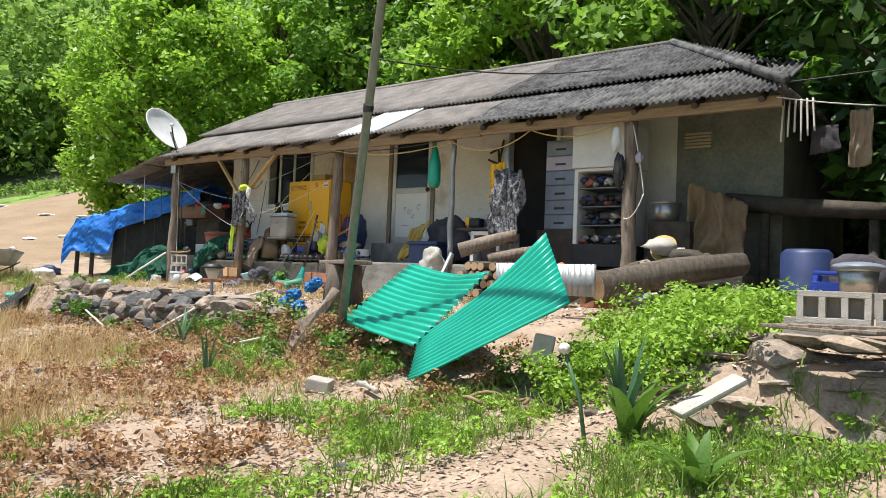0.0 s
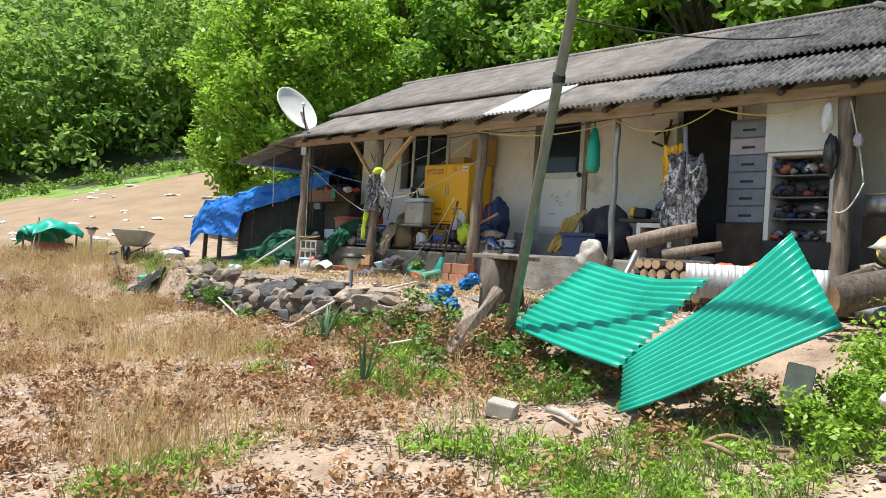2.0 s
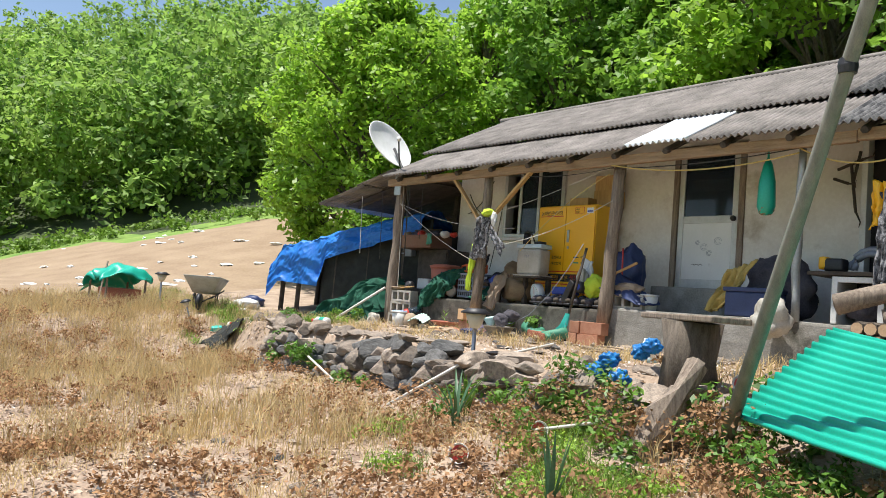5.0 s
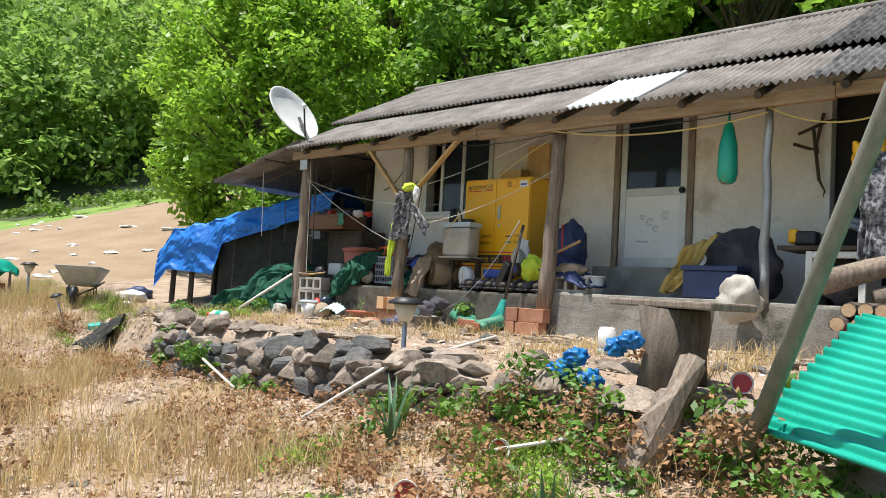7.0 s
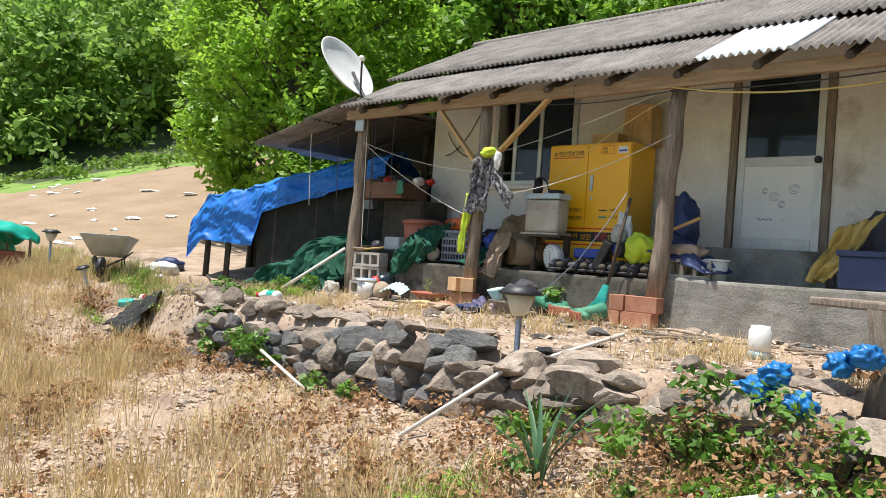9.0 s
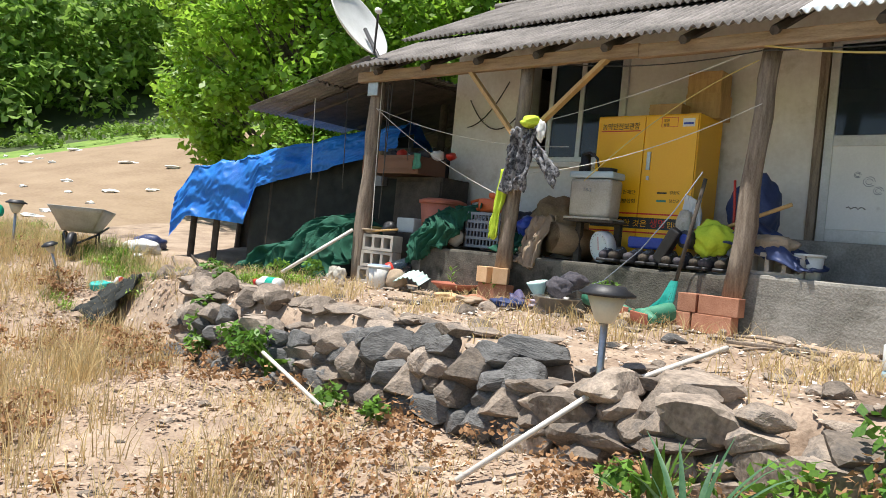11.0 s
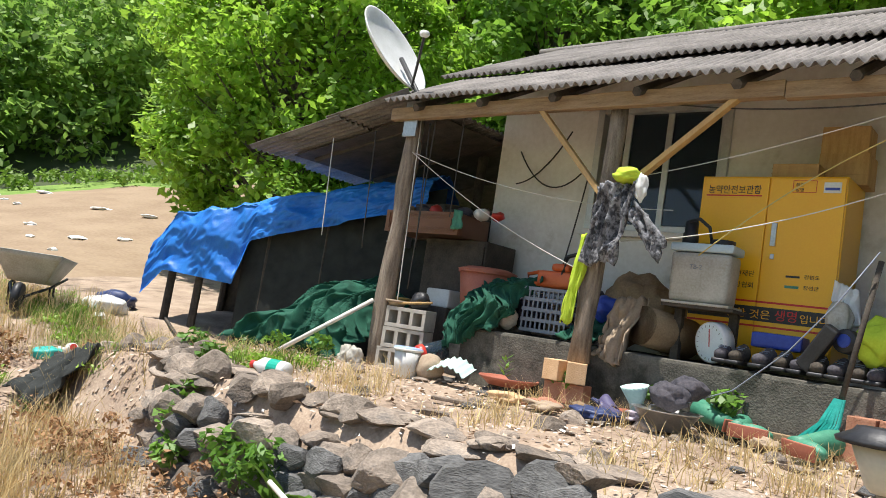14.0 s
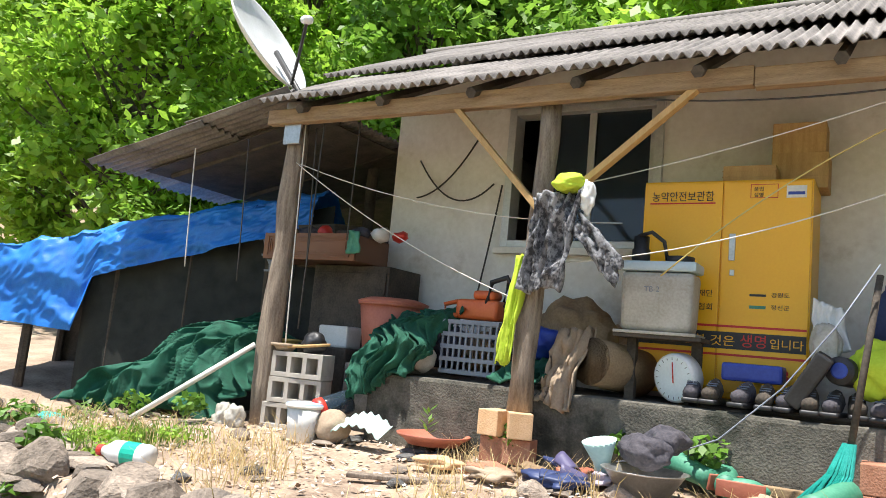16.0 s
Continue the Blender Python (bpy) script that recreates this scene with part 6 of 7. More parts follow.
lid_ = BM()
lathe(lid_, [(0.128, 0.235), (0.13, 0.262), (0.1, 0.27), (0.001, 0.268)], 26)
bmesh.ops.translate(lid_, verts=lid_.verts, vec=(0.52, -0.3, gz(0.5, -0.3)))
thing("bucket_lid", lid_, solid("pale_blue_lid", (0.30, 0.40, 0.62)), "pale blue lid closing the paint bucket", "lid", True)
drape("paper_card", [(3.70, 0.42, 1.98), (3.90, 0.36, 2.04), (3.86, 0.44, 2.30), (3.70, 0.46, 2.34)], "white", "crumpled white card with green print beside the cabinet", "card", 0.05, 16, 16, 5)
bn = empty("spray_can", "black aerosol can lying on the shoes", "can", (3.9, 0.2, 1.92))
bm = BM()
lathe(bm, [(0.075, 0), (0.08, 0.01), (0.08, 0.2), (0.06, 0.23), (0.001, 0.232)], 22)
part("body", bm, M["black"], bn, "", True)
bm = BM()
lathe(bm, [(0.035, -0.003), (0.045, -0.003), (0.045, 0.002), (0.035, 0.002)], 22)
part("ring", bm, M["blue"], bn, "blue ring on the base", True)
bn.matrix_world = pose(3.86, 0.12, 1.93, -92, 0, -15)
bm = BM()
box(bm, -0.05, 0.05, -0.05, 0.05, 0, 0.34, 0.015)
thing("black_battery", bm, M["black"], "slim black box leaning on the shoes", "box", at=pose(3.62, 0.16, 1.72, 8, 32, 0))
bm = BM()
tube(bm, [(4.05, -0.05, 2.5), (3.85, -0.1, 2.15), (3.6, -0.15, 1.8), (3.3, -0.2, 1.5), (3.0, -0.22, 1.36), (2.75, -0.2, 1.3)], 0.005, 6)
thing("loose_cable", bm, M["greyplastic"], "thin grey cable hanging in a curve to the ground", "cable", True)


def clog(m_):
    t = empty("garden_clog", "dusty purple rubber clog lying on the terrace", "clog", (0, 0, 0), "purple clogs")
    bm = BM()
    box(bm, -0.045, 0.045, -0.13, 0.13, 0, 0.025, 0.012)
    part("sole", bm, M["navy"], t, "", True)
    bm = BM()
    surf(bm, lambda s_, w_: Vector((0.05 * math.cos(math.pi * s_), -0.13 + 0.15 * w_, 0.02 + (0.03 + 0.045 * w_) * math.sin(math.pi * s_))), 14, 6)
    part("upper", thick(bm, 0.005), solid("purple_rubber", (0.085, 0.075, 0.15)), t, "", True)
    t.matrix_world = m_
    return t


c0 = clog(pose(2.45, -0.3, gz(2.45, -0.3) + 0.08, 10, 10, 60))
copy_thing(c0, pose(2.55, -0.52, gz(2.55, -0.52) + 0.05, 5, -20, 110))
bm = BM()
lathe(bm, [(0.05, 0), (0.05, 0.12), (0.1, 0.24), (0.095, 0.24), (0.04, 0.12), (0.04, 0.01)], 20)
thing("cut_bottle", bm, M["mint"], "cut-off pale green plastic bottle standing by the basin", "bottle", True, at=pose(2.72, -0.3, gz(2.72, -0.3) + 0.02, 12, -8, 0))
for k, (x_, y_, z_, sx, sz, m_) in enumerate(((-0.5, 1.05, 2.5, 0.5, 0.4, "darkwood"), (-1.1, 1.1, 2.4, 0.4, 0.5, "greyplastic"), (-0.15, 1.2, 2.45, 0.3, 0.34, "black"))):
    bm = BM()
    box(bm, -sx / 2, sx / 2, -0.15, 0.15, 0, sz, 0.015)
    for q in range(3):
        box(bm, -sx / 2 + 0.02, sx / 2 - 0.02, -0.165, -0.15, 0.05 + q * sz * 0.3, 0.05 + q * sz * 0.3 + 0.02)
    thing("old_drawer_unit", bm, M[m_], "dusty old slatted drawer unit stored under the lean-to", "drawers", group="stored drawers", at=pose(x_, y_, z_, 6, 0, 10 * k - 8))
for k, (x_, z0_, z1_) in enumerate(((-0.02, 3.55, 1.7), (0.1, 3.5, 2.3), (-1.25, 3.4, 2.35), (-0.62, 3.45, 2.25))):
    cord((x_, -0.02, z0_), (x_ + 0.04, 0.0, z1_), 0.0, 0.006, "wire" if k % 2 else "rope", "thin cord dangling under the lean-to roof")
for k in range(12):
    x_, y_ = 4.7 + 0.27 * k + 0.1 * math.sin(k * 5), -0.2 - 0.5 * abs(math.sin(k * 2.3))
    bm = BM()
    tube(bm, [(-0.2, 0, 0.02), (0, 0.02 * math.sin(k), 0.035), (0.2, 0, 0.02)], 0.014, 5, 0.008)
    thing("dry_stick", bm, M["wood"], "short dry stick lying on the dusty terrace", "stick", True, group="dry sticks", at=pose(x_, y_, gz(x_, y_), 0, 0, k * 67))

# ---- wood pile and far yard ----
for k in range(26):
    bm = BM()
    row = k // 7
    x_ = 7.75 + (k % 7) * 0.13 + 0.06 * (row % 2)
    z_ = 1.3 + 0.115 * row
    tube(bm, [(x_, -0.75 - 0.04 * (k % 3), z_), (x_ + 0.08, -0.1, z_ + 0.01)], 0.062, 9, 0.056, 0.3)
    lg = thing("firewood_log", bm, M["bark"], "split firewood log in the pile by the platform", "log", group="firewood pile")
    bm = BM()
    tube(bm, [(x_, -0.757 - 0.04 * (k % 3), z_), (x_, -0.75 - 0.04 * (k % 3), z_)], 0.054, 9)
    part("cut_end", bm, M["logend"], lg, "pale sawn end")
for a, b, r_ in (((7.55, -0.6, 1.85), (8.2, -0.2, 2.1), 0.095), ((7.9, -0.4, 1.75), (8.5, -0.15, 1.9), 0.08)):
    bm = BM()
    tube(bm, [a, Vector(a).lerp(Vector(b), 0.5), b], r_, 12, r_ * 0.85, 0.3)
    thing("long_log", bm, M["wood"], "pale barkless log on the firewood pile", "log", True, group="firewood pile")
for k in range(2):
    lump("rusty_canister", (8.7 + 0.35 * k, -0.5, 1.5), (0.2, 0.14, 0.2), "orange", "rusty orange-brown block beside the firewood", "block", k, 0.3)
for a, b, r_ in (((10.35, -2.05, 1.45), (11.3, -0.6, 1.75), 0.15), ((10.0, -1.7, 1.35), (10.9, -0.5, 1.8), 0.09), ((9.9, -1.9, 1.3), (10.4, -1.2, 1.7), 0.06)):
    bm = BM()
    tube(bm, [a, Vector(a).lerp(Vector(b), 0.5) + Vector((0, 0, 0.04)), b], r_, 14, r_ * 0.8, 0.3)
    lg = thing("fallen_log", bm, M["bark"], "thick log with a pale sawn end on the bank", "log", True, group="fallen logs")
    bm = BM()
    d = (Vector(a) - Vector(b)).normalized() * 0.006
    tube(bm, [Vector(a) + d, a], r_ * 0.93, 14)
    part("cut_end", bm, M["logend"], lg, "pale sawn end")
for k in range(4):
    brick(rb, pose(10.0 + 0.02 * k, -1.35 + 0.02 * k, 1.22 + 0.157 * (k // 2), 0, 0, 90 * (k % 2)), "red-brown brick stacked by the logs", "bricks by the logs")
rl = empty("yellow_reel", "yellow cable reel on the rubbish heap", "reel", (10.35, -0.4, 1.95))
for z_ in (0.0, 0.1):
    bm = BM()
    lathe(bm, [(0.001, z_), (0.15, z_), (0.15, z_ + 0.02), (0.001, z_ + 0.02)], 26)
    part("flange", bm, M["sack"], rl)
bm = BM()
lathe(bm, [(0.1, 0.025), (0.1, 0.1)], 20)
part("hub", bm, M["black"], rl)
rl.matrix_world = pose(10.35, -0.4, 1.88, 50, 0, 15)
random.seed(9)
for k in range(46):
    x_, y_ = random.uniform(9.9, 11.3), random.uniform(-0.9, 0.1)
    s_ = random.uniform(0.07, 0.2)
    z_ = 1.25 + 0.75 * max(0, 1 - abs(x_ - 10.5) / 0.9) * random.random()
    lump("scrap_piece", (x_, y_, z_), (s_ * 1.5, s_, s_ * 0.6), ("block", "cloth", "grimy", "greyplastic", "darkwood", "black", "wood", "bootgreen")[k % 8], "odd scrap in the rubbish heap by the end wall", "scrap", k, 1.1, random.random() * 360, 2, group="rubbish heap")
vt = empty("wall_vent", "small cream slatted vent on the wall", "vent", (9.92, 1.25, 3.36))
for k in range(5):
    bm = BM()
    box(bm, 0, 0.36, 0, 0.06, 0.045 * k, 0.045 * k + 0.028, 0.004)
    part("slat", bm, solid("cream_slat", (0.50, 0.42, 0.28)), vt)
bucket("steel_pot", (9.95, 0.6, 2.3), 0.16, 0.19, 0.25, "steel", "dented steel cooking pot on the platform", "pot")
bm = BM()
box(bm, 9.8, 10.35, 0.4, 0.95, 1.66, 2.3, 0.01)
thing("wooden_stand", bm, M["darkwood"], "dark wooden stand under the pot", "stand")
drape("hessian_sack", [(10.2, 0.55, 1.75), (11.0, 0.5, 1.7), (10.95, 0.75, 2.5), (10.25, 0.75, 2.8)], "brownbag", "brown hessian sacking hung over the platform clutter", "sacking", 0.14, 30, 30, 2)
bm = BM()
tube(bm, [(10.6, 1.0, 2.6), (11.5, 0.9, 2.5), (12.6, 0.8, 2.4)], 0.12, 12, 0.09, 0.3)
thing("long_beam", bm, M["darkwood"], "thick dark log carried on the platform end", "log", True)
for x_ in (11.1, 12.3):
    bm = BM()
    tube(bm, [(x_, 0.9, 1.0), (x_, 0.9, 2.42)], 0.06, 8, None, 0.3)
    thing("prop_post", bm, M["darkwood"], "short dark post under the log", "post", True, group="prop posts")


def stool(x, y, rz):
    t = empty("plastic_stool", "blue plastic stool stacked upright", "stool", (x, y, 1.2), "blue stools")
    bm = BM()
    box(bm, -0.15, 0.15, -0.15, 0.15, 0.42, 0.46, 0.015)
    part("seat", bm, M["blue"], t)
    for sx in (-1, 1):
        for sy in (-1, 1):
            bm = BM()
            tube(bm, [(sx * 0.18, sy * 0.18, 0), (sx * 0.12, sy * 0.12, 0.42)], 0.035, 6)
            part("leg", bm, M["blue"], t)
    bm = BM()
    for z_ in (0.15, 0.28):
        box(bm, -0.16, 0.16, -0.165, -0.15, z_, z_ + 0.09, 0.004)
    part("apron", bm, M["blue"], t)
    t.matrix_world = pose(x, y, gz(x, y) + 0.02, 0, 0, rz) @ Matrix.Scale(1.15, 4)


stool(12.25, -0.9, 10)
lump("dark_basin_lid", (12.55, -1.4, 1.72), (0.22, 0.2, 0.05), "greyplastic", "grey pot lid on the block stack", "lid", 1, 0.05)
bucket("enamel_pot", (12.55, -1.4, 1.5), 0.15, 0.17, 0.2, "steel", "dull steel pot on the block stack", "pot")
drm = empty("blue_drum", "dark blue plastic drum in the shade", "drum", (11.75, 0.2, 1.15))
bm = BM()
lathe(bm, [(0.25, 0), (0.27, 0.05), (0.27, 0.3), (0.28, 0.32), (0.27, 0.34), (0.27, 0.75), (0.22, 0.8), (0.001, 0.8)], 24)
part("drum", bm, M["navy"], drm, "", True)
lump("dark_bundle", (12.2, 0.3, 1.5), (0.45, 0.3, 0.4), "cloth", "dark covered bundle in the shade", "bundle", 3, 0.4)
lump("dark_bundle", (13.2, 0.4, 1.5), (0.5, 0.35, 0.45), "cloth", "dark covered bundle in the shade", "bundle", 5, 0.4)
bucket("teal_tub", (11.7, -1.9, 1.05), 0.18, 0.24, 0.25, "teal", "teal plastic tub on the bank", "tub")
hb = thing("hollow_block", hollow_block(0.39, 0.19, 0.15), M["block"], "grey hollow cement block on the rubble wall", "cement block", group="blocks on the rubble wall")
hb.matrix_world = pose(12.72, -4.18, 1.31, 0, 0, 4)
copy_thing(hb, pose(13.13, -4.15, 1.31, 0, 0, 2))
copy_thing(hb, pose(12.5, -3.6, 1.32, -90, 0, 6))
copy_thing(hb, pose(12.95, -3.85, 1.5, -90, 0, -2))
for k in range(5):
    bm = BM()
    box(bm, -0.3, 0.3, -0.05, 0.05, 0, 0.02, 0.004)
    thing("thin_board", bm, M["wood"], "thin weathered board under the cement blocks", "board", group="thin boards", at=pose(12.8 + 0.1 * k, -4.3 + 0.03 * k, 1.27 + 0.006 * k, 0, 0, 15 * k - 30))
bm = BM()
box(bm, -0.06, 0.06, -0.24, 0.24, 0, 0.04, 0.015)
thing("white_slab", bm, M["grimy"], "broken white slab leaning on the rubble", "slab", at=pose(12.35, -4.55, 0.85, 25, 10, -30))
bm = BM()
box(bm, -0.08, 0.08, -0.03, 0.03, 0, 0.24, 0.02)
thing("pale_slab", bm, M["block"], "pale concrete slab standing on the bank", "slab", at=pose(10.85, -3.95, 0.85, -12, 8, 20))
bm = BM()
tube(bm, [(10.8 + 0.24 * math.cos(q * 0.3), -4.45 + 0.2 * math.sin(q * 0.3), 0.64 + 0.02 * math.sin(q)) for q in range(17)], 0.014, 6)
thing("old_hoop", bm, M["brownbag"], "old brown basket hoop on the soil", "hoop", True)
tw = drape("towel", [(12.0, 1.0, 2.95), (12.25, 1.0, 2.95), (12.25, 1.0, 3.62), (12.02, 1.0, 3.62)], "tancloth", "brown towel hung on the washing line", "towel", 0.05, 16, 20, 2)
drape("hanging_cloth", [(11.6, 0.9, 3.1), (11.95, 0.9, 3.15), (11.9, 0.9, 3.45), (11.62, 0.9, 3.45)], "cloth", "dark cloth hung at the roof corner", "cloth", 0.04, 10, 10, 3)
for k in range(6):
    cord((11.5 + 0.06 * k, 0.1, 3.62), (11.48 + 0.07 * k, 0.08, 3.15 + 0.05 * (k % 3)), -0.05 + 0.03 * (k % 3), 0.012, "rope", "tangled white rope at the roof corner", "rope", 6)

# ---- plants and litter ----
def blades(pts, h0, h1, w, lean, seed, material, name, label, bend=0.3):
    """Thin bent grass blades, each of a quad and a tip."""
    rng = np.random.default_rng(seed)
    n = len(pts)
    p = np.array([(a, b, 0) for a, b in pts], dtype=float)
    p[:, 2] = ground_z(p[:, 0], p[:, 1]) - 0.01
    a = rng.uniform(0, 2 * np.pi, n)
    h = rng.uniform(h0, h1, n)
    l = rng.normal(0, lean, (n, 2)) * h[:, None]
    side = np.stack([np.cos(a), np.sin(a), np.zeros(n)], 1) * w * rng.uniform(0.6, 1.4, n)[:, None]
    mid = p + np.stack([l[:, 0] * 0.4, l[:, 1] * 0.4, h * 0.6], 1)
    tip = p + np.stack([l[:, 0] * (1 + bend), l[:, 1] * (1 + bend), h], 1)
    v = np.stack([p - side, p + side, mid + side * 0.8, mid - side * 0.8, tip + side * 0.15, tip - side * 0.15], 1).reshape(-1, 3)
    k = np.arange(n)[:, None] * 6
    f = np.concatenate([k + np.array([[0, 1, 2, 3]]), k + np.array([[3, 2, 4, 5]])])
    return tagged(new(name, fast_mesh(name, v, f, M[material])), label, "grass", kind="stuff")


def tufts(rng, n, per, spread, ok):
    out = []
    while len(out) < n * per:
        x, y = rng.uniform(-9, 15), rng.uniform(-9.5, 0.2)
        if not ok(x, y, rng):
            continue
        out += list(zip(rng.normal(x, spread, per), rng.normal(y, spread, per)))
    return out


def patch(x, y, f=0.7, s=0.0):
    return noise.noise(Vector((x * f + s, y * f, s)))


def wall_y(x):
    return wall_line(x) - 0.45


def dry_ok(x, y, rng):
    if y > wall_y(x) - 0.1 and x > -1.5:
        return False
    if x > 8.2 or y > -0.8:
        return False
    d = patch(x, y, 0.55, 3) + 0.25 * (4.2 - x) / 4
    if 1 < x < 5.2 and y > -3.9:
        d -= 0.55
    if y < -7 and x > 5:
        d -= 0.3
    return d > rng.uniform(-0.15, 0.4)


rng = np.random.default_rng(40)
blades(tufts(rng, 2000, 28, 0.08, dry_ok), 0.06, 0.36, 0.003, 0.22, 41, "straw", "dry_grass", "knee-high dry golden grass over the field")
blades(tufts(rng, 2200, 18, 0.12, lambda x, y, r: x < 9 and y < wall_y(x) and patch(x, y, 0.8, 9) > r.uniform(-0.3, 0.4)), 0.04, 0.14, 0.003, 0.5, 42, "straw", "dry_stubble", "short dry straw lying on the soil")
blades(tufts(rng, 330, 16, 0.08, lambda x, y, r: -3.5 < x < 8.5 and -2.3 < y < -0.1 and patch(x, y, 1.2, 4) > 0.05), 0.05, 0.2, 0.003, 0.4, 43, "straw", "terrace_grass", "sparse dry grass on the terrace")


def green_ok(x, y, rng):
    if x > 8.3 and -7.6 < y < -4.2:
        return patch(x, y, 0.9, 7) + 0.10 * (x - 10.2) > rng.uniform(-0.1, 0.35)
    if 5.0 < x < 9.5 and -4.9 < y < wall_y(x) + 0.1:
        return patch(x, y, 1.1, 5) > rng.uniform(0.0, 0.4)
    if x < 0.3 and -2.6 < y < -0.3:
        return patch(x, y, 1.1, 2) > rng.uniform(0.0, 0.4)
    return False


blades(tufts(rng, 900, 22, 0.06, green_ok), 0.05, 0.2, 0.004, 0.4, 44, "grass", "green_grass", "tufts of fresh green grass among the dry stems")


def leafy(name, spots, per, size, material, label, seed, flat=0.7, category="weeds"):
    """Clumps of small leaves; spots are x, y, height over the ground, radius."""
    rng = np.random.default_rng(seed)
    c = np.array([(a, b, gz(a, b) + h) for a, b, h, r in spots])
    v, f = leaf_cloud(c, np.array([s[3] for s in spots]), per, size, rng, flat)
    return tagged(new(name, fast_mesh(name, v, f, M[material])), label, category, kind="stuff")


def scatter(rng, n, ok, h, r):
    out = []
    while len(out) < n:
        x, y = rng.uniform(-9, 14.5), rng.uniform(-9.5, 0.2)
        if ok(x, y, rng):
            out.append((x, y, rng.uniform(*h), rng.uniform(*r)))
    return out


leafy("withered_weeds", scatter(rng, 2700, lambda x, y, r: x < 10.5 and y < wall_y(x) + 0.1 and patch(x, y, 0.9, 12) + (0.15 if x > 4.5 else 0) > r.uniform(-0.1, 0.4), (0.01, 0.2), (0.05, 0.16)), 30, 0.02, "deadweed", "withered brown weeds across the field", 51)
leafy("bank_dead_weeds", [(rng.uniform(6.0, 8.6), rng.uniform(-3.4, -2.4), rng.uniform(0.05, 0.45), rng.uniform(0.1, 0.2)) for k in range(60)], 46, 0.024, "deadweed", "withered bramble tangle on the bank", 52)
leafy("bank_weeds", [(rng.uniform(5.6, 8.9), rng.uniform(-3.9, -2.5), rng.uniform(0.02, 0.3), rng.uniform(0.08, 0.18)) for k in range(70)], 42, 0.028, "weed", "fresh green weeds creeping over the bank", 53)
leafy("low_weeds", scatter(rng, 950, green_ok, (0.02, 0.09), (0.06, 0.16)), 36, 0.018, "lime", "low fresh weeds over the soil", 54, 0.4)
leafy("weed_thicket", [(x_, -2.1 - 2.1 * rng.random() ** 0.8, rng.uniform(0.02, 0.36), rng.uniform(0.12, 0.24)) for x_ in rng.uniform(10.95, 12.45, 190)], 110, 0.022, "lime", "dense bright green weed thicket on the bank", 55)
leafy("under_sheet_weeds", [(rng.uniform(8.4, 11.2), rng.uniform(-4.1, -3.2), rng.uniform(0.0, 0.18), rng.uniform(0.08, 0.15)) for k in range(50)], 40, 0.026, "weed", "weeds under the green tin sheets", 56)
leafy("wall_weeds", [(0.35, -2.35, 0.2, 0.16), (0.6, -2.5, 0.3, 0.18), (0.1, -2.0, 0.12, 0.12), (-0.6, -1.7, 0.12, 0.14), (-0.9, -0.6, 0.1, 0.16), (-1.5, -0.5, 0.08, 0.2), (-2.1, -0.6, 0.08, 0.2), (-0.4, -0.5, 0.14, 0.13), (6.2, -2.75, 0.5, 0.2), (6.6, -2.75, 0.45, 0.2), (6.95, -2.9, 0.35, 0.2), (7.7, -2.9, 0.4, 0.22), (8.1, -2.75, 0.5, 0.2), (1.75, -2.75, 0.32, 0.17), (1.55, -2.7, 0.2, 0.16), (1.35, -2.7, 0.3, 0.14), (0.9, -2.75, 0.2, 0.12), (2.9, -2.95, 0.12, 0.14), (3.3, -2.9, 0.1, 0.1), (5.2, -3.2, 0.2, 0.12), (5.9, -3.1, 0.25, 0.2), (6.3, -3.0, 0.3, 0.2), (2.0, -0.1, 0.2, 0.12), (3.2, 0.02, 0.25, 0.14), (2.7, 0.02, 0.22, 0.1)], 90, 0.035, "weed", "green weeds growing in the stone wall", 57)
leafy("foot_shrubs", [(-2.2 - rng.random() * 4, 3 + rng.random() * 1.6, rng.uniform(0.3, 1.9), 0.4) for k in range(70)], 110, 0.06, "leafb", "leafy shrubs behind the blue tarpaulin", 58, 0.9, "shrubs")
leafy("meadow_edge", [(-31 + 0.7 * y_ + rng.uniform(-7, 0), y_, rng.uniform(0, 0.5), rng.uniform(0.3, 0.9)) for y_ in rng.uniform(-12, 26, 260)], 46, 0.12, "grass", "rough green herbage at the field edge", 59, 0.4)


def litter(n, ok, s0, s1, material, name, label, seed):
    rng = np.random.default_rng(seed)
    pts = []
    while len(pts) < n:
        x, y = rng.uniform(-9, 15), rng.uniform(-9.5, 0.1)
        if ok(x, y, rng):
            pts.append((x, y))
    p = np.array(pts)
    z = ground_z(p[:, 0], p[:, 1]) + rng.uniform(0.004, 0.03, n)
    c = np.column_stack([p, z])
    a = rng.uniform(0, 6.28, n)
    L = rng.uniform(s0, s1, n)[:, None]
    u = np.column_stack([np.cos(a), np.sin(a), rng.normal(0, 0.25, n)]) * L
    w = np.column_stack([-np.sin(a), np.cos(a), rng.normal(0, 0.35, n)]) * L * rng.uniform(0.25, 0.7, (n, 1))
    v = np.stack([c - u, c + w, c + u, c - w * 0.8], 1).reshape(-1, 3)
    v[:, 2] = np.maximum(v[:, 2], ground_z(v[:, 0], v[:, 1]) + 0.003)
    return tagged(new(name, fast_mesh(name, v, np.arange(4 * n).reshape(-1, 4), M[material])), label, "litter", kind="stuff")


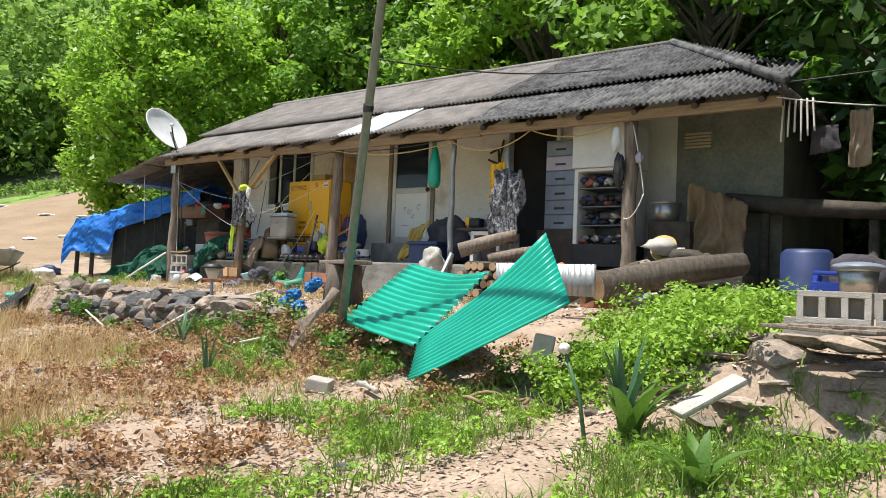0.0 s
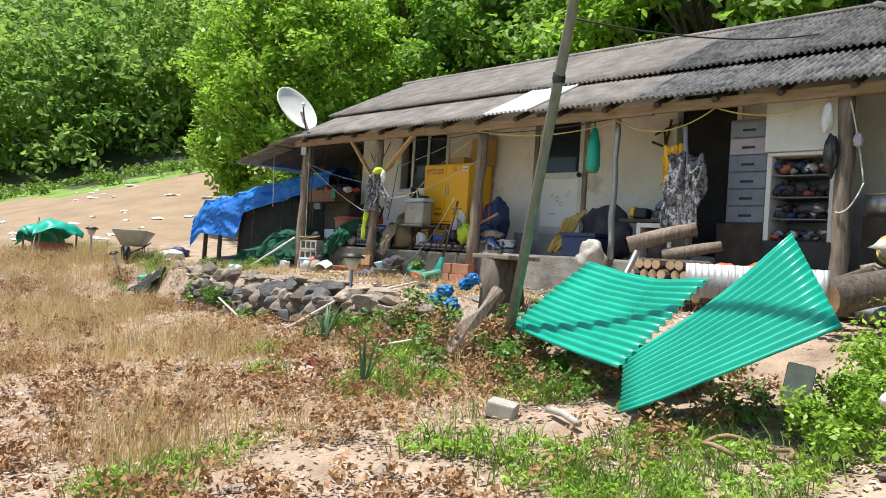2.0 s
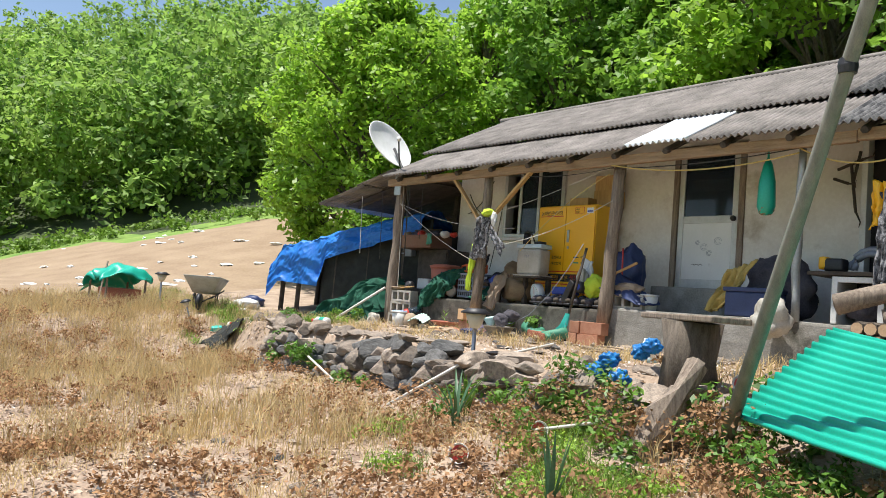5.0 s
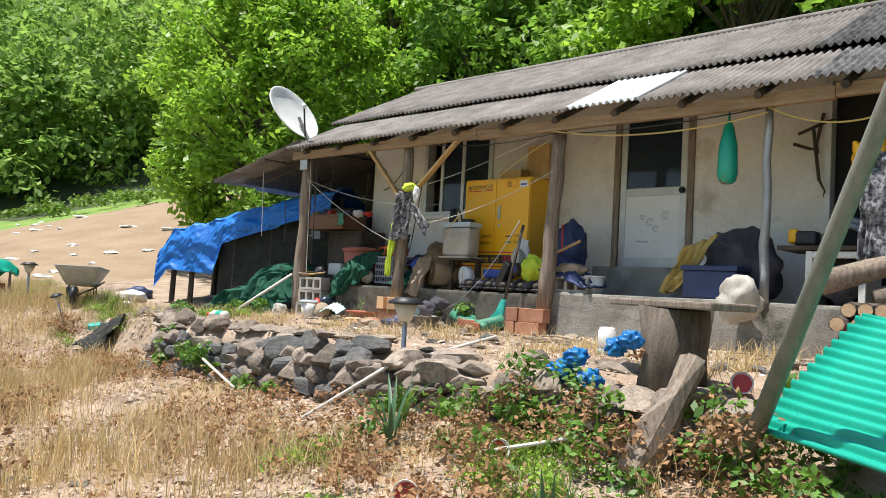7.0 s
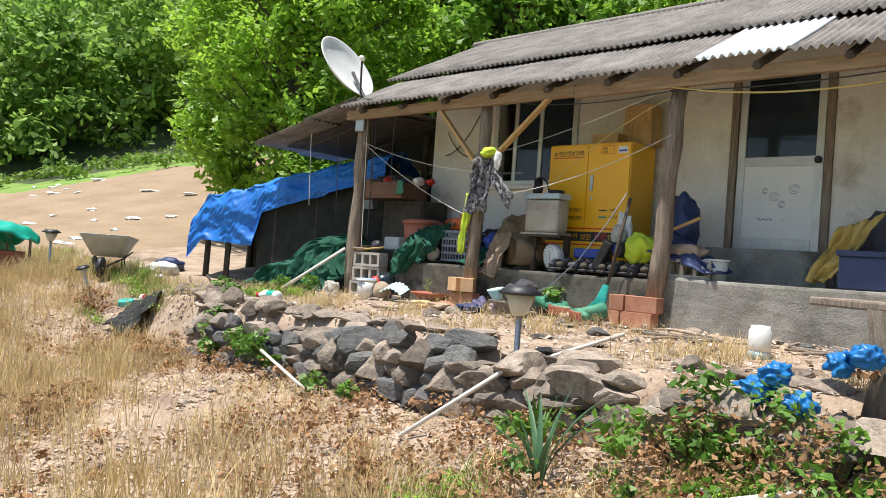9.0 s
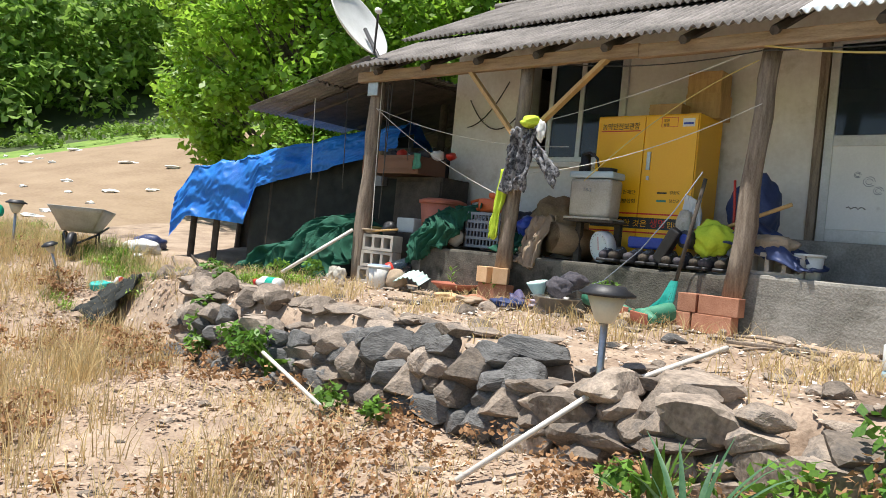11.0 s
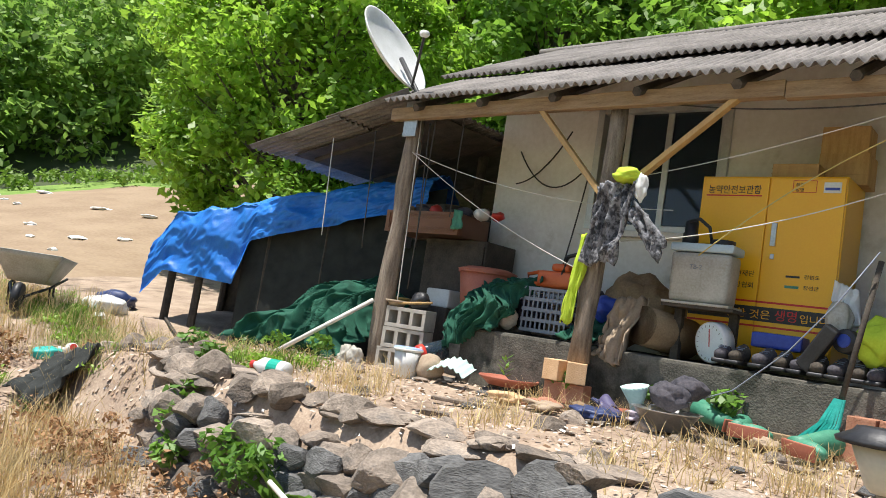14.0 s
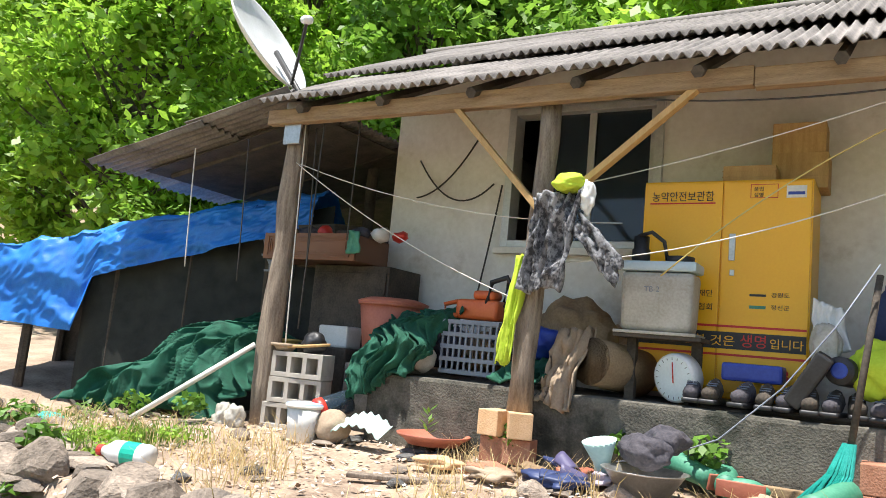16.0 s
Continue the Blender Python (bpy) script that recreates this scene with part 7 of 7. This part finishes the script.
litter(80000, lambda x, y, r: y < wall_y(x) + 0.2 and patch(x, y, 1.3, 20) > r.uniform(-0.6, 0.3), 0.008, 0.034, "chip", "leaf_litter", "dead leaves and chaff over the soil", 61)
litter(6000, lambda x, y, r: -3 < x < 12 and -2.4 < y < 0.05, 0.008, 0.035, "chip", "terrace_litter", "chips and dead leaves on the terrace", 62)
litter(700, lambda x, y, r: y < wall_y(x) + 0.2 and patch(x, y, 0.9, 33) > r.uniform(-0.2, 0.4), 0.008, 0.032, "paper", "pale_litter", "pale stones and plastic scraps on the soil", 63)

random.seed(77)
for k in range(90):
    x, yy = random.uniform(-1, 12.5), random.uniform(-7.5, -3.2)
    s_ = random.uniform(0.05, 0.16)
    o = stone(None, x, yy, gz(x, yy) + 0.005, s_ * 1.4, s_, s_ * 0.7, k, random.random() * 360)
    o.name = "field_stone"
    tagged(o, "small pale stone lying on the dry soil", "stone", "field stones")

litter(3500, lambda x, y, r: -3 < x < 10 and -2.4 < y < 0.05, 0.008, 0.028, "paper", "terrace_gravel", "pale stone chips over the terrace", 64)
# white stubble marks on the far field
for k in range(70):
    x, yy = random.uniform(-30, -10), random.uniform(-3, 15)
    if yy > 5 + 1.2 * max(0, -x - 8) or x < -30 + 0.7 * yy:
        continue
    s_ = random.uniform(0.12, 0.34)
    bm = BM()
    blob(bm, (0, 0, 0), (s_ * 0.9, s_ * 0.6, 0.06), k, 0.7, 2)
    thing("plastic_scrap", bm, M["white"], "pale plastic film scrap on the far bare field", "plastic scrap", group="field scraps", at=pose(x, yy, gz(x, yy), 0, 0, k * 40))


def strap_plant(name, x, y, n, h, w, material, label, spread, seed):
    """A plant of stiff strap leaves."""
    rng = random.Random(seed)
    t = empty(name, label, "plant", (x, y, gz(x, y)))
    for k in range(n):
        a = k * 2.4 + rng.random()
        hh = h * rng.uniform(0.6, 1.1)
        sp = spread * rng.uniform(0.3, 1.1)
        bm = BM()
        d, sd_ = Vector((math.cos(a), math.sin(a), 0)), Vector((-math.sin(a), math.cos(a), 0))
        rows = []
        for i in range(7):
            q = i / 6
            c = d * (0.02 + sp * q ** 1.7) + Vector((0, 0, hh * (q - 0.25 * q ** 3 * sp / max(0.1, h))))
            ww = w * (1 - q ** 2.5) + 0.001
            rows.append((bm.verts.new(c - sd_ * ww + Vector((0, 0, ww * 0.5))), bm.verts.new(c), bm.verts.new(c + sd_ * ww + Vector((0, 0, ww * 0.5)))))
        for p, q in zip(rows, rows[1:]):
            bm.faces.new((p[0], p[1], q[1], q[0]))
            bm.faces.new((p[1], p[2], q[2], q[1]))
        part("leaf", bm, M[material], t, "", True)
    return t


strap_plant("leek", 7.78, -4.72, 11, 0.5, 0.016, "leek", "clump of withered bluish leeks in the field", 0.12, 1)
strap_plant("leek", 5.68, -3.58, 14, 0.55, 0.018, "leek", "spreading bluish leek clump below the wall", 0.42, 2)
strap_plant("leek", 11.87, -4.65, 8, 0.62, 0.03, "leek", "tall leek with broad blue-green leaves by the bank", 0.22, 3)
strap_plant("dock_plant", 11.95, -4.75, 9, 0.5, 0.055, "weed", "broad-leaved dock plant on the bank", 0.4, 4)
strap_plant("dock_plant", 12.6, -5.4, 8, 0.3, 0.045, "weed", "broad-leaved dock plant by the rubble wall", 0.3, 5)
strap_plant("leafy_weed", 5.35, -3.15, 12, 0.42, 0.02, "weed", "upright leafy green weed at the wall foot", 0.14, 6)
strap_plant("vine_plant", 1.95, -2.7, 12, 0.35, 0.07, "weed", "large-leaved green vine on the stone wall", 0.35, 7)
fl = empty("onion_flower", "round whitish onion flower head on a thick stalk", "plant", (11.8, -5.0, gz(11.8, -5.0)))
bm = BM()
tube(bm, [(0, 0, 0), (-0.05, 0, 0.3), (-0.15, 0, 0.55)], 0.014, 7, 0.01)
part("stalk", bm, M["leek"], fl, "", True)
bm = BM()
blob(bm, (-0.16, 0, 0.58), (0.035, 0.035, 0.035), 2, 0.25, 3, None, 6)
part("flower_head", bm, M["paper"], fl, "whitish globe flower", True)
